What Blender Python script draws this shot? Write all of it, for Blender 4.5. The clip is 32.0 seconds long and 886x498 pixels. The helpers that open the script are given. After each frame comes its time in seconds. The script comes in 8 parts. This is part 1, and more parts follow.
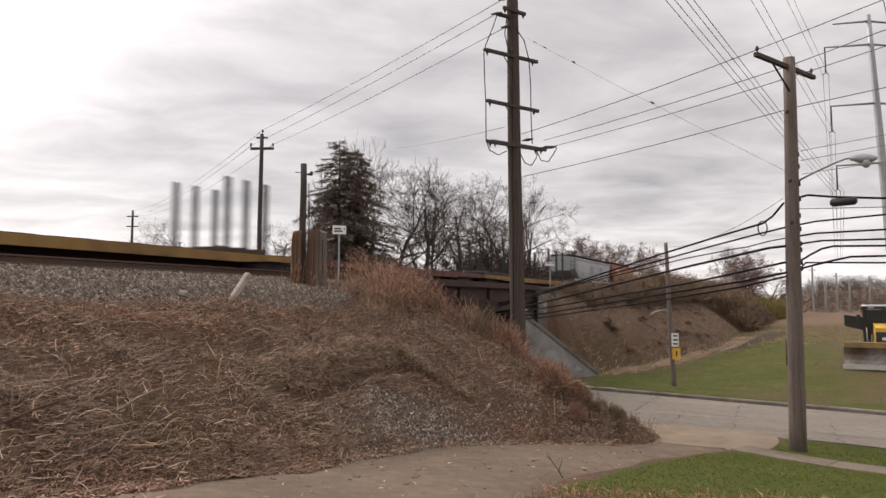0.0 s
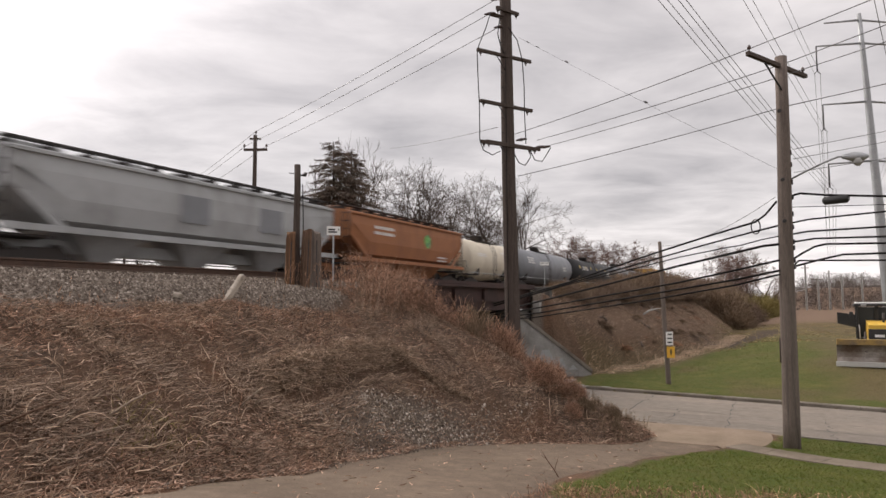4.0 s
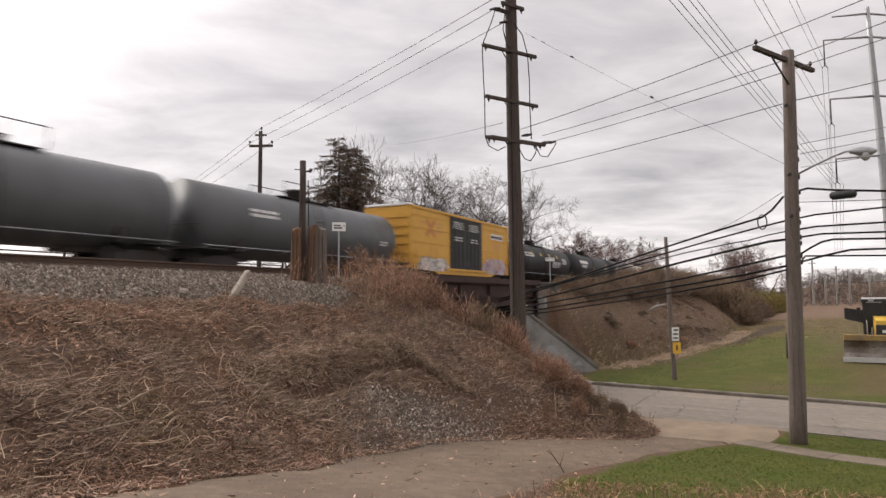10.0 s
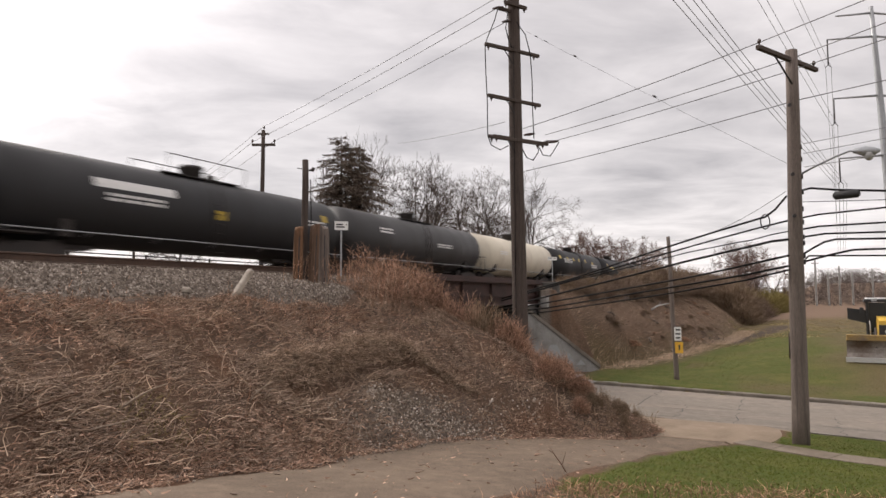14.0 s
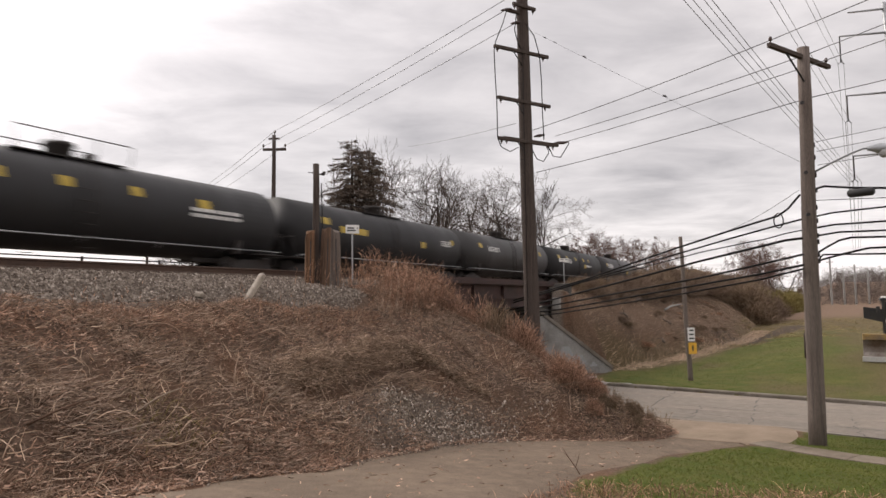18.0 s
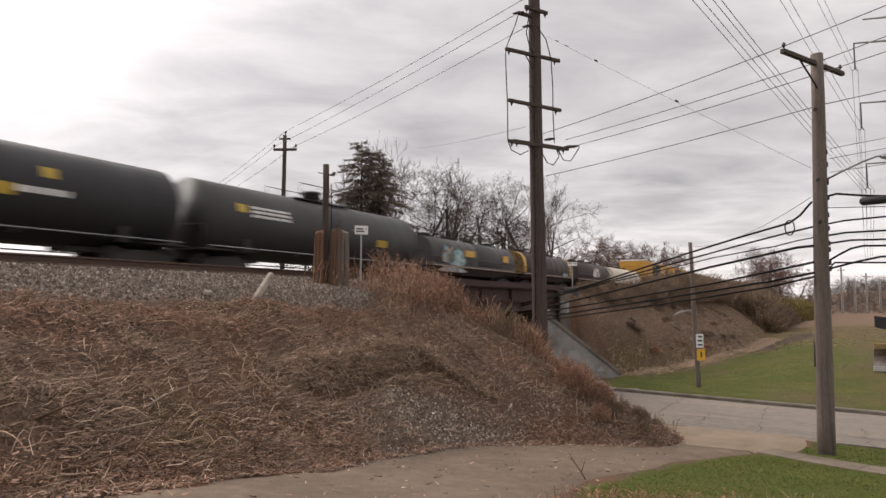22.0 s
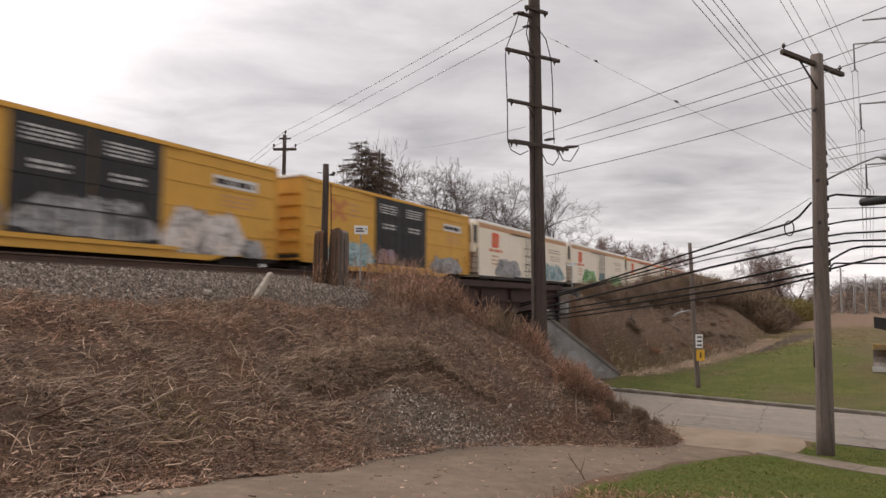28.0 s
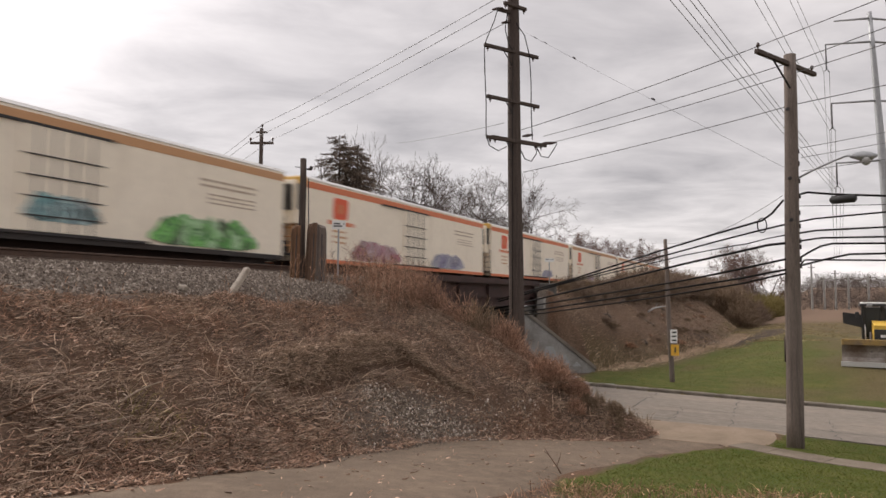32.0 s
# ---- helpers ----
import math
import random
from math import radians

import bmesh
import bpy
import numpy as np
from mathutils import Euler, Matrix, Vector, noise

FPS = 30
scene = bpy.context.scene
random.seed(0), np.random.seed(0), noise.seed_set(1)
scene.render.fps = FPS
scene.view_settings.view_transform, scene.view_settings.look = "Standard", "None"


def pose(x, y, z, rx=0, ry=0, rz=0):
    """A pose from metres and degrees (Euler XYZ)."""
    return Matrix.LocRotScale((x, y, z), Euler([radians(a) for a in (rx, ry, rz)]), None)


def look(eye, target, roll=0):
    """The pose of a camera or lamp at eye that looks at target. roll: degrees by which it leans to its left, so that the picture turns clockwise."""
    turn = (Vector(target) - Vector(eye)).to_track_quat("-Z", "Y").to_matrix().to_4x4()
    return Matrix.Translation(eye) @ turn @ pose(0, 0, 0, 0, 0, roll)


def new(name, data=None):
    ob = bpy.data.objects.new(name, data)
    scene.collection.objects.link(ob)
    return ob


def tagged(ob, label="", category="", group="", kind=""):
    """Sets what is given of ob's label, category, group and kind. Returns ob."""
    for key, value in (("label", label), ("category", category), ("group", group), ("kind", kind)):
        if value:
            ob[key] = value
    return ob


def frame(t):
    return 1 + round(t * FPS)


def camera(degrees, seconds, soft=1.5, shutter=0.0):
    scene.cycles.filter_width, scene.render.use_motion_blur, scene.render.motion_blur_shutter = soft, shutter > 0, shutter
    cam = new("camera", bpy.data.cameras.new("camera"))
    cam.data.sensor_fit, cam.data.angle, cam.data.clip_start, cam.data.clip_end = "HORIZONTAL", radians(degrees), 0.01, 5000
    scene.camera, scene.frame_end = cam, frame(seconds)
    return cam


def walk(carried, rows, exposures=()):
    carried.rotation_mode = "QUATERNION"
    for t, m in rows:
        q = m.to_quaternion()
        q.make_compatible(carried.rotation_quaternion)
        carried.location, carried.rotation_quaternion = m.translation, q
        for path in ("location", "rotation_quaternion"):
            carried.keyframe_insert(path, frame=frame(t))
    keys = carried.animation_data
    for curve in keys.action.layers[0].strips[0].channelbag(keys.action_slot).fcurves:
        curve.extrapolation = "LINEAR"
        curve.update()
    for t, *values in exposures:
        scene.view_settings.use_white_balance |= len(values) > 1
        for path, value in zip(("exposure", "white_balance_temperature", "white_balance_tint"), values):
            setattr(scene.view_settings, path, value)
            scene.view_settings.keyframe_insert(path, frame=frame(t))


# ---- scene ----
# ---- the camera, hand-held on one spot beside a driveway ----
from math import sin, cos, pi

EYE = (0.0, 0.0, 4.0)
cam = camera(67.5, 32.0, soft=1.5, shutter=0.95)
TURNS = [
    (0.0, 94.51, 0.00, -0.00),
    (0.5, 94.45, 0.13, -0.19),
    (1.0, 94.33, 0.25, -0.28),
    (1.5, 94.32, 0.48, -0.32),
    (2.0, 94.34, 0.27, -0.35),
    (2.5, 94.40, 0.14, -0.49),
    (3.0, 94.45, 0.24, -0.52),
    (3.5, 94.49, 0.41, -0.43),
    (5.5, 94.59, 0.26, -0.54),
    (6.0, 94.58, 0.25, -0.52),
    (6.5, 94.49, 0.02, -0.42),
    (7.0, 94.45, 0.13, -0.31),
    (7.5, 94.37, 0.23, -0.21),
    (8.0, 94.31, 0.19, -0.07),
    (8.5, 94.25, 0.03, -0.05),
    (9.0, 94.23, 0.10, 0.08),
    (9.5, 94.17, 0.28, 0.04),
    (10.0, 94.17, 0.43, 0.02),
    (10.5, 94.17, 0.55, 0.19),
    (11.0, 94.09, 0.56, 0.28),
    (11.5, 93.98, 0.56, 0.32),
    (12.0, 93.91, 0.55, 0.26),
    (12.5, 93.96, 0.45, 0.32),
    (13.0, 93.97, 0.48, 0.31),
    (13.5, 94.00, 0.40, 0.24),
    (14.0, 94.10, 0.31, 0.21),
    (14.5, 94.11, 0.11, 0.28),
    (16.5, 94.30, -0.04, 0.88),
    (17.0, 94.34, 0.08, 0.95),
    (17.5, 94.35, 0.46, 1.15),
    (18.0, 94.32, 0.81, 1.20),
    (18.5, 94.28, 0.74, 1.29),
    (19.0, 94.31, 0.41, 1.37),
    (19.5, 94.35, 0.01, 1.42),
    (20.0, 94.30, -0.31, 1.52),
    (20.5, 94.31, -0.39, 1.62),
    (21.0, 94.40, -0.21, 1.77),
    (21.5, 94.51, -0.18, 1.84),
    (22.0, 94.51, -0.10, 1.87),
    (22.5, 94.55, -0.12, 2.04),
    (23.0, 94.52, -0.21, 2.10),
    (23.5, 94.50, -0.10, 2.12),
    (24.0, 94.52, -0.17, 2.06),
    (24.5, 94.59, -0.17, 2.06),
    (25.0, 94.58, -0.18, 2.08),
    (25.5, 94.52, -0.25, 2.03),
    (27.5, 94.51, -0.04, 1.78),
    (28.0, 94.51, -0.20, 1.83),
    (28.5, 94.56, -0.07, 1.96),
    (29.0, 94.46, 0.17, 2.04),
    (29.5, 94.48, -0.07, 1.49),
    (30.0, 94.43, -0.18, 1.03),
    (30.5, 94.37, -0.29, 0.83),
    (31.0, 94.27, -0.53, 0.49),
    (31.5, 94.24, -0.48, 0.22),
    (32.0, 94.12, -0.27, -0.07),
]
walk(cam, [(t, pose(*EYE, rx, ry, rz)) for t, rx, ry, rz in TURNS], exposures=[(0.0, -0.02, 6850, 12), (7.0, 0.0, 6850, 12), (13.0, 0.07, 6850, 12), (19.0, 0.03, 6850, 12), (24.0, -0.09, 6850, 12), (28.0, -0.09, 6850, 12), (32.0, -0.09, 6850, 12)])
# ---- overcast daylight: a cloud deck, brightest where the sun stands behind it ----
SUN_AZ, SUN_EL = radians(-52), radians(38)      # from +y towards +x; the sun stands ahead and to the left
SUN_DIR = Vector((sin(SUN_AZ) * cos(SUN_EL), cos(SUN_AZ) * cos(SUN_EL), sin(SUN_EL)))
world = bpy.data.worlds.new("overcast_sky")
scene.world = world
world.use_nodes = True
wt = world.node_tree
wt.nodes.clear()


def wnode(kind, **values):
    n = wt.nodes.new(kind)
    for k, v in values.items():
        if k in n.inputs:
            n.inputs[k].default_value = v
    return n


def wmath(op, a, b=None, c=None):
    n = wt.nodes.new("ShaderNodeMath")
    n.operation = op
    for i, v in enumerate((a, b, c)):
        if v is None:
            continue
        if isinstance(v, (int, float)):
            n.inputs[i].default_value = v
        else:
            wt.links.new(v, n.inputs[i])
    return n.outputs[0]


coord = wnode("ShaderNodeTexCoord")
sep = wnode("ShaderNodeSeparateXYZ")
wt.links.new(coord.outputs["Generated"], sep.inputs[0])
up = wmath("MAXIMUM", sep.outputs[2], 0.0)
den = wmath("ADD", up, 0.12)
cx, cy = wmath("DIVIDE", sep.outputs[0], den), wmath("DIVIDE", sep.outputs[1], den)
comb = wnode("ShaderNodeCombineXYZ")
wt.links.new(cx, comb.inputs[0])
wt.links.new(wmath("MULTIPLY", cy, 1.35), comb.inputs[1])
clouds = wnode("ShaderNodeTexNoise", Scale=1.5, Detail=7.0, Roughness=0.56, Distortion=0.35)
wt.links.new(comb.outputs[0], clouds.inputs["Vector"])
broad = wnode("ShaderNodeTexNoise", Scale=0.42, Detail=3.0, Roughness=0.5)
wt.links.new(comb.outputs[0], broad.inputs["Vector"])
mixed = wmath("ADD", wmath("MULTIPLY", clouds.outputs[0], 0.6), wmath("MULTIPLY", broad.outputs[0], 0.4))
ramp = wnode("ShaderNodeValToRGB")
ramp.color_ramp.elements[0].position, ramp.color_ramp.elements[1].position = 0.34, 0.64
ramp.color_ramp.elements[0].color = (0.37, 0.36, 0.38, 1)
ramp.color_ramp.elements[1].color = (0.74, 0.72, 0.74, 1)
dot = wnode("ShaderNodeVectorMath")
dot.operation = "DOT_PRODUCT"
wt.links.new(coord.outputs["Generated"], dot.inputs[0])
dot.inputs[1].default_value = SUN_DIR
glow = wmath("POWER", wmath("MAXIMUM", dot.outputs["Value"], 0.0), 12.0)
# the deck thins out towards the sun
wt.links.new(wmath("ADD", mixed, wmath("MULTIPLY", glow, 0.3)), ramp.inputs[0])
bright = wmath("ADD", wmath("MULTIPLY", glow, 2.5), 1.0)
low = wmath("MULTIPLY", wmath("POWER", wmath("SUBTRACT", 1.0, up), 7.0), 0.85)
# an overcast sky grows brighter towards the zenith
dome = wmath("ADD", wmath("MULTIPLY", wmath("POWER", up, 2.2), 1.6), 0.84)
total = wmath("ADD", wmath("MULTIPLY", bright, dome), low)
lit = wnode("ShaderNodeMix")
lit.data_type, lit.blend_type = "RGBA", "MULTIPLY"
lit.inputs[0].default_value = 1.0
wt.links.new(ramp.outputs[0], lit.inputs[6])
wt.links.new(total, lit.inputs[7])
sky = wnode("ShaderNodeTexSky")
sky.sky_type, sky.sun_disc = "NISHITA", False
sky.sun_elevation, sky.sun_rotation = SUN_EL, SUN_AZ
thin = wnode("ShaderNodeBackground", Strength=0.012)
deck = wnode("ShaderNodeBackground", Strength=1.06)
both = wnode("ShaderNodeAddShader")
wout = wnode("ShaderNodeOutputWorld")
wt.links.new(sky.outputs[0], thin.inputs[0])
wt.links.new(lit.outputs[2], deck.inputs[0])
wt.links.new(thin.outputs[0], both.inputs[0])
wt.links.new(deck.outputs[0], both.inputs[1])
wt.links.new(both.outputs[0], wout.inputs[0])
sun_data = bpy.data.lights.new("sun", "SUN")
sun_data.energy, sun_data.angle, sun_data.color = 1.8, radians(20), (1.0, 0.96, 0.9)
sun = new("sun", sun_data)
sun.matrix_basis = look((0, 0, 60), Vector((0, 0, 60)) - SUN_DIR)
# ---- building helpers ----
RAIL = 4.90                     # height of the rail heads over the road
TRACK_TURN = 62.87              # the tracks' heading, in degrees from +x
TRACK = pose(0, 0, 0, 0, 0, TRACK_TURN)   # local x runs along the tracks, local y across them
D_NEAR, D_TRAIN = 13.9, 20.5    # centre lines of the empty track and of the train's


def spot(s, d, z=0.0):
    return TRACK @ Vector((s, d, z))


class Solid:
    """Collects the vertices and faces of one mesh."""

    def __init__(self):
        self.v, self.f, self.s = [], [], []

    def add(self, verts, faces, smooth=False):
        k = len(self.v)
        self.v.extend(tuple(p) for p in verts)
        self.f.extend(tuple(i + k for i in f) for f in faces)
        self.s.extend([smooth] * len(faces))
        return self

    def box(self, x0, x1, y0, y1, z0, z1, m=None, taper=0.0):
        t = taper
        p = [(x0, y0, z0), (x1, y0, z0), (x1, y1, z0), (x0, y1, z0), (x0 + t, y0 + t, z1), (x1 - t, y0 + t, z1), (x1 - t, y1 - t, z1), (x0 + t, y1 - t, z1)]
        if m is not None:
            p = [m @ Vector(q) for q in p]
        return self.add(p, [(3, 2, 1, 0), (4, 5, 6, 7), (0, 1, 5, 4), (1, 2, 6, 5), (2, 3, 7, 6), (3, 0, 4, 7)])

    def slab(self, x0, x1, y0, y1, z0, z1, b=0.01, m=None):
        """A box whose upright and upper edges are bevelled by b."""
        def ring(z, i):
            return [(x0 + b + i, y0 + i, z), (x1 - b - i, y0 + i, z), (x1 - i, y0 + b + i, z), (x1 - i, y1 - b - i, z),
                    (x1 - b - i, y1 - i, z), (x0 + b + i, y1 - i, z), (x0 + i, y1 - b - i, z), (x0 + i, y0 + b + i, z)]
        p = ring(z0, 0) + ring(z1 - b, 0) + ring(z1, b * 0.7)
        if m is not None:
            p = [m @ Vector(q) for q in p]
        f = [tuple(range(7, -1, -1)), tuple(range(16, 24))]
        for r in (0, 8):
            f += [(r + i, r + (i + 1) % 8, r + 8 + (i + 1) % 8, r + 8 + i) for i in range(8)]
        return self.add(p, f)

    def tube(self, pts, radii, n=8, cap=True, smooth=True):
        pts = [Vector(p) for p in pts]
        if isinstance(radii, (int, float)):
            radii = [radii] * len(pts)
        v, f = [], []
        prev = None
        for i, p in enumerate(pts):
            d = (pts[min(i + 1, len(pts) - 1)] - pts[max(i - 1, 0)]).normalized()
            if prev is None:
                a = d.orthogonal().normalized()
            else:
                a = (prev - d * prev.dot(d))
                a = a.normalized() if a.length > 1e-6 else d.orthogonal().normalized()
            prev = a
            b = d.cross(a)
            v += [p + (a * cos(2 * pi * k / n) + b * sin(2 * pi * k / n)) * radii[i] for k in range(n)]
        for i in range(len(pts) - 1):
            f += [(i * n + k, i * n + (k + 1) % n, (i + 1) * n + (k + 1) % n, (i + 1) * n + k) for k in range(n)]
        self.add(v, f, smooth)
        if cap:
            k = len(self.v) - len(v)
            self.f += [tuple(k + i for i in range(n - 1, -1, -1)), tuple(k + (len(pts) - 1) * n + i for i in range(n))]
            self.s += [False, False]
        return self

    def prism(self, outline, axis, a, b, m=None, smooth=False):
        """An outline of 2D points pushed from a to b along axis 'x', 'y' or 'z'; a closed shape with caps."""
        def at(p, w):
            q = {"x": (w, p[0], p[1]), "y": (p[0], w, p[1]), "z": (p[0], p[1], w)}[axis]
            return m @ Vector(q) if m is not None else q
        n = len(outline)
        v = [at(p, a) for p in outline] + [at(p, b) for p in outline]
        self.add(v, [(i, (i + 1) % n, n + (i + 1) % n, n + i) for i in range(n)], smooth)
        k = len(self.v) - 2 * n
        self.f += [tuple(k + i for i in range(n - 1, -1, -1)), tuple(k + n + i for i in range(n))]
        self.s += [False, False]
        return self

    def mesh(self, name):
        me = bpy.data.meshes.new(name)
        me.from_pydata(self.v, [], self.f)
        me.polygons.foreach_set("use_smooth", self.s)
        bm = bmesh.new()
        bm.from_mesh(me)
        bmesh.ops.recalc_face_normals(bm, faces=bm.faces)
        bm.to_mesh(me)
        bm.free()
        return me


def part(name, body, material, parent=None, label="", m=None):
    """Links a Solid or a mesh as one object, under a thing or a part where one is given."""
    me = body.mesh(name) if isinstance(body, Solid) else body
    if material is not None and not me.materials:
        me.materials.append(material)
    ob = new(name, me)
    if parent is not None:
        ob.parent = parent
    if m is not None:
        ob.matrix_basis = m
    if label:
        ob["label"] = label
    return ob


def thing(name, label, category, m=None, group="", kind=""):
    ob = new(name)
    ob.empty_display_size = 0.3
    if m is not None:
        ob.matrix_basis = m
    return tagged(ob, label, category, group, kind)


def quick_mesh(name, verts, faces, material=None, smooth=False):
    """A mesh from numpy arrays: all faces with the same number of corners."""
    verts, faces = np.asarray(verts, dtype=np.float32), np.asarray(faces, dtype=np.int32)
    me = bpy.data.meshes.new(name)
    n, k = faces.shape
    me.vertices.add(len(verts))
    me.vertices.foreach_set("co", verts.ravel())
    me.loops.add(n * k)
    me.loops.foreach_set("vertex_index", faces.ravel())
    me.polygons.add(n)
    me.polygons.foreach_set("loop_start", np.arange(0, n * k, k, dtype=np.int32))
    me.polygons.foreach_set("use_smooth", np.full(n, smooth))
    me.update(calc_edges=True)
    if material is not None:
        me.materials.append(material)
    return me


# ---- materials ----
def material(name, build=None, rough=0.8, metal=0.0, base=(0.5, 0.5, 0.5)):
    m = bpy.data.materials.new(name)
    m.use_nodes = True
    b = m.node_tree.nodes["Principled BSDF"]
    b.inputs["Roughness"].default_value, b.inputs["Metallic"].default_value = rough, metal
    b.inputs["Base Color"].default_value = (*base, 1)
    if rough >= 0.85:
        b.inputs["Specular IOR Level"].default_value = 0.12
    if build:
        build(m.node_tree, b)
    return m


def noise_node(nt, scale, detail=4.0, rough=0.6, space="Object", stretch=(1, 1, 1)):
    c = nt.nodes.new("ShaderNodeTexCoord")
    mp = nt.nodes.new("ShaderNodeMapping")
    mp.inputs["Scale"].default_value = stretch
    n = nt.nodes.new("ShaderNodeTexNoise")
    n.inputs["Scale"].default_value, n.inputs["Detail"].default_value, n.inputs["Roughness"].default_value = scale, detail, rough
    nt.links.new(c.outputs[space], mp.inputs[0])
    nt.links.new(mp.outputs[0], n.inputs["Vector"])
    return n.outputs[0]


def ramp_node(nt, source, stops):
    r = nt.nodes.new("ShaderNodeValToRGB")
    e = r.color_ramp.elements
    while len(e) < len(stops):
        e.new(0.5)
    for i, (p, c) in enumerate(stops):
        e[i].position, e[i].color = p, (*c, 1)
    nt.links.new(source, r.inputs[0])
    return r.outputs[0]


def mix_node(nt, fac, a, b, mode="MIX"):
    n = nt.nodes.new("ShaderNodeMix")
    n.data_type, n.blend_type = "RGBA", mode
    for i, v in ((0, fac), (6, a), (7, b)):
        if isinstance(v, (int, float)):
            n.inputs[i].default_value = v
        elif isinstance(v, tuple):
            n.inputs[i].default_value = (*v, 1)
        else:
            nt.links.new(v, n.inputs[i])
    return n.outputs[2]


def bump_node(nt, b, height, strength=0.4, distance=0.02):
    n = nt.nodes.new("ShaderNodeBump")
    n.inputs["Strength"].default_value, n.inputs["Distance"].default_value = strength, distance
    nt.links.new(height, n.inputs["Height"])
    nt.links.new(n.outputs[0], b.inputs["Normal"])


def worn(name, c0, c1, dirt=None, rough=0.7, metal=0.0, fine=30.0, broad=1.2, amount=0.5, stretch=(1, 1, 1), bump=0.2, dist=0.01):
    """A surface whose colour wanders between c0 and c1 in a fine and a broad noise, with blotches of dirt."""
    def build(nt, b):
        f = noise_node(nt, fine, 5.0, 0.65, stretch=stretch)
        g = noise_node(nt, broad, 4.0, 0.6, stretch=stretch)
        col = mix_node(nt, ramp_node(nt, f, [(0.3, (0, 0, 0)), (0.7, (1, 1, 1))]), c0, c1)
        if dirt:
            col = mix_node(nt, ramp_node(nt, g, [(0.62 - amount * 0.3, (0, 0, 0)), (0.85 - amount * 0.2, (amount + 0.2,) * 3)]), col, dirt)
        nt.links.new(col, b.inputs["Base Color"])
        if bump:
            bump_node(nt, b, f, bump, dist)
    return material(name, build, rough, metal)
M_RAIL = worn("rusty_rail_steel", (0.07, 0.042, 0.031), (0.115, 0.07, 0.048), (0.04, 0.027, 0.022), 0.7, 0.3, 40, 3)
M_TIE = worn("creosoted_wood", (0.07, 0.05, 0.04), (0.13, 0.1, 0.08), (0.05, 0.04, 0.035), 0.9, 0, 20, 2, stretch=(8, 1, 8))
M_GIRDER = worn("rust_brown_bridge_steel", (0.045, 0.023, 0.021), (0.075, 0.037, 0.031), (0.022, 0.015, 0.015), 0.75, 0.1, 25, 1.1, 0.6)
M_CONCRETE = worn("weathered_concrete", (0.27, 0.26, 0.25), (0.38, 0.37, 0.35), (0.14, 0.13, 0.12), 0.9, 0, 18, 0.8, 0.6, bump=0.3)
# concrete below the bridge: the shade there is put into its colour
M_CONC_DARK = worn("shade_dark_concrete", (0.085, 0.08, 0.075), (0.15, 0.14, 0.13), (0.045, 0.04, 0.037), 0.9, 0, 18, 0.7, 0.6)
M_CONC_PALE = worn("patched_concrete", (0.4, 0.4, 0.4), (0.52, 0.52, 0.51), (0.3, 0.29, 0.28), 0.9, 0, 18, 1.0, 0.5)
M_POLE = worn("weathered_pole_wood", (0.06, 0.047, 0.041), (0.118, 0.094, 0.082), (0.036, 0.029, 0.026), 0.9, 0, 14, 1.5, 0.5, stretch=(9, 9, 0.5), bump=0.5)
M_POLE_GREY = worn("greyed_pole_wood", (0.115, 0.092, 0.08), (0.225, 0.186, 0.163), (0.07, 0.056, 0.049), 0.9, 0, 14, 1.5, 0.5, stretch=(9, 9, 0.5), bump=0.5)
M_POST_ORANGE = worn("rust_stained_post_wood", (0.12, 0.066, 0.04), (0.22, 0.126, 0.075), (0.06, 0.037, 0.025), 0.9, 0, 12, 2, 0.6, stretch=(8, 8, 0.5), bump=0.8)
M_POST = worn("rotting_post_wood", (0.1, 0.062, 0.043), (0.2, 0.128, 0.09), (0.06, 0.04, 0.03), 0.9, 0, 12, 2, 0.6, stretch=(8, 8, 0.5), bump=0.8)
M_WIRE = worn("black_cable", (0.012, 0.011, 0.011), (0.024, 0.022, 0.022), None, 0.88)
M_WIRE_GREY = worn("aluminium_wire", (0.13, 0.13, 0.135), (0.2, 0.2, 0.2), None, 0.5, 0.4)
M_STEEL = worn("galvanised_steel", (0.3, 0.31, 0.32), (0.42, 0.43, 0.44), (0.22, 0.22, 0.22), 0.5, 0.6, 10, 0.6)
M_DARK = worn("dark_steel", (0.03, 0.03, 0.032), (0.06, 0.055, 0.055), (0.09, 0.06, 0.045), 0.7, 0.3)
M_WHITE = worn("white_sign_paint", (0.72, 0.72, 0.7), (0.82, 0.82, 0.8), (0.5, 0.48, 0.45), 0.5, 0, 20, 4, 0.3, bump=0.05)
M_YELLOW = worn("yellow_sign_paint", (0.75, 0.4, 0.03), (0.8, 0.46, 0.05), (0.5, 0.3, 0.05), 0.5, 0, 20, 4, 0.3, bump=0.05)
M_BLACK = worn("black_paint", (0.015, 0.015, 0.016), (0.03, 0.03, 0.03), (0.05, 0.045, 0.04), 0.6)
M_PORCELAIN = worn("brown_porcelain", (0.05, 0.035, 0.03), (0.08, 0.05, 0.045), None, 0.25)


M_PATCH = worn("painted_over_concrete", (0.3, 0.305, 0.305), (0.38, 0.385, 0.385), (0.24, 0.23, 0.22), 0.9, 0, 18, 1.4, 0.5)
M_KERB = worn("stained_kerb_concrete", (0.17, 0.15, 0.128), (0.27, 0.24, 0.205), (0.09, 0.075, 0.06), 0.9, 0, 18, 0.8, 0.7)
M_TAR = worn("tar_joint", (0.03, 0.027, 0.025), (0.07, 0.06, 0.053), None, 0.8)


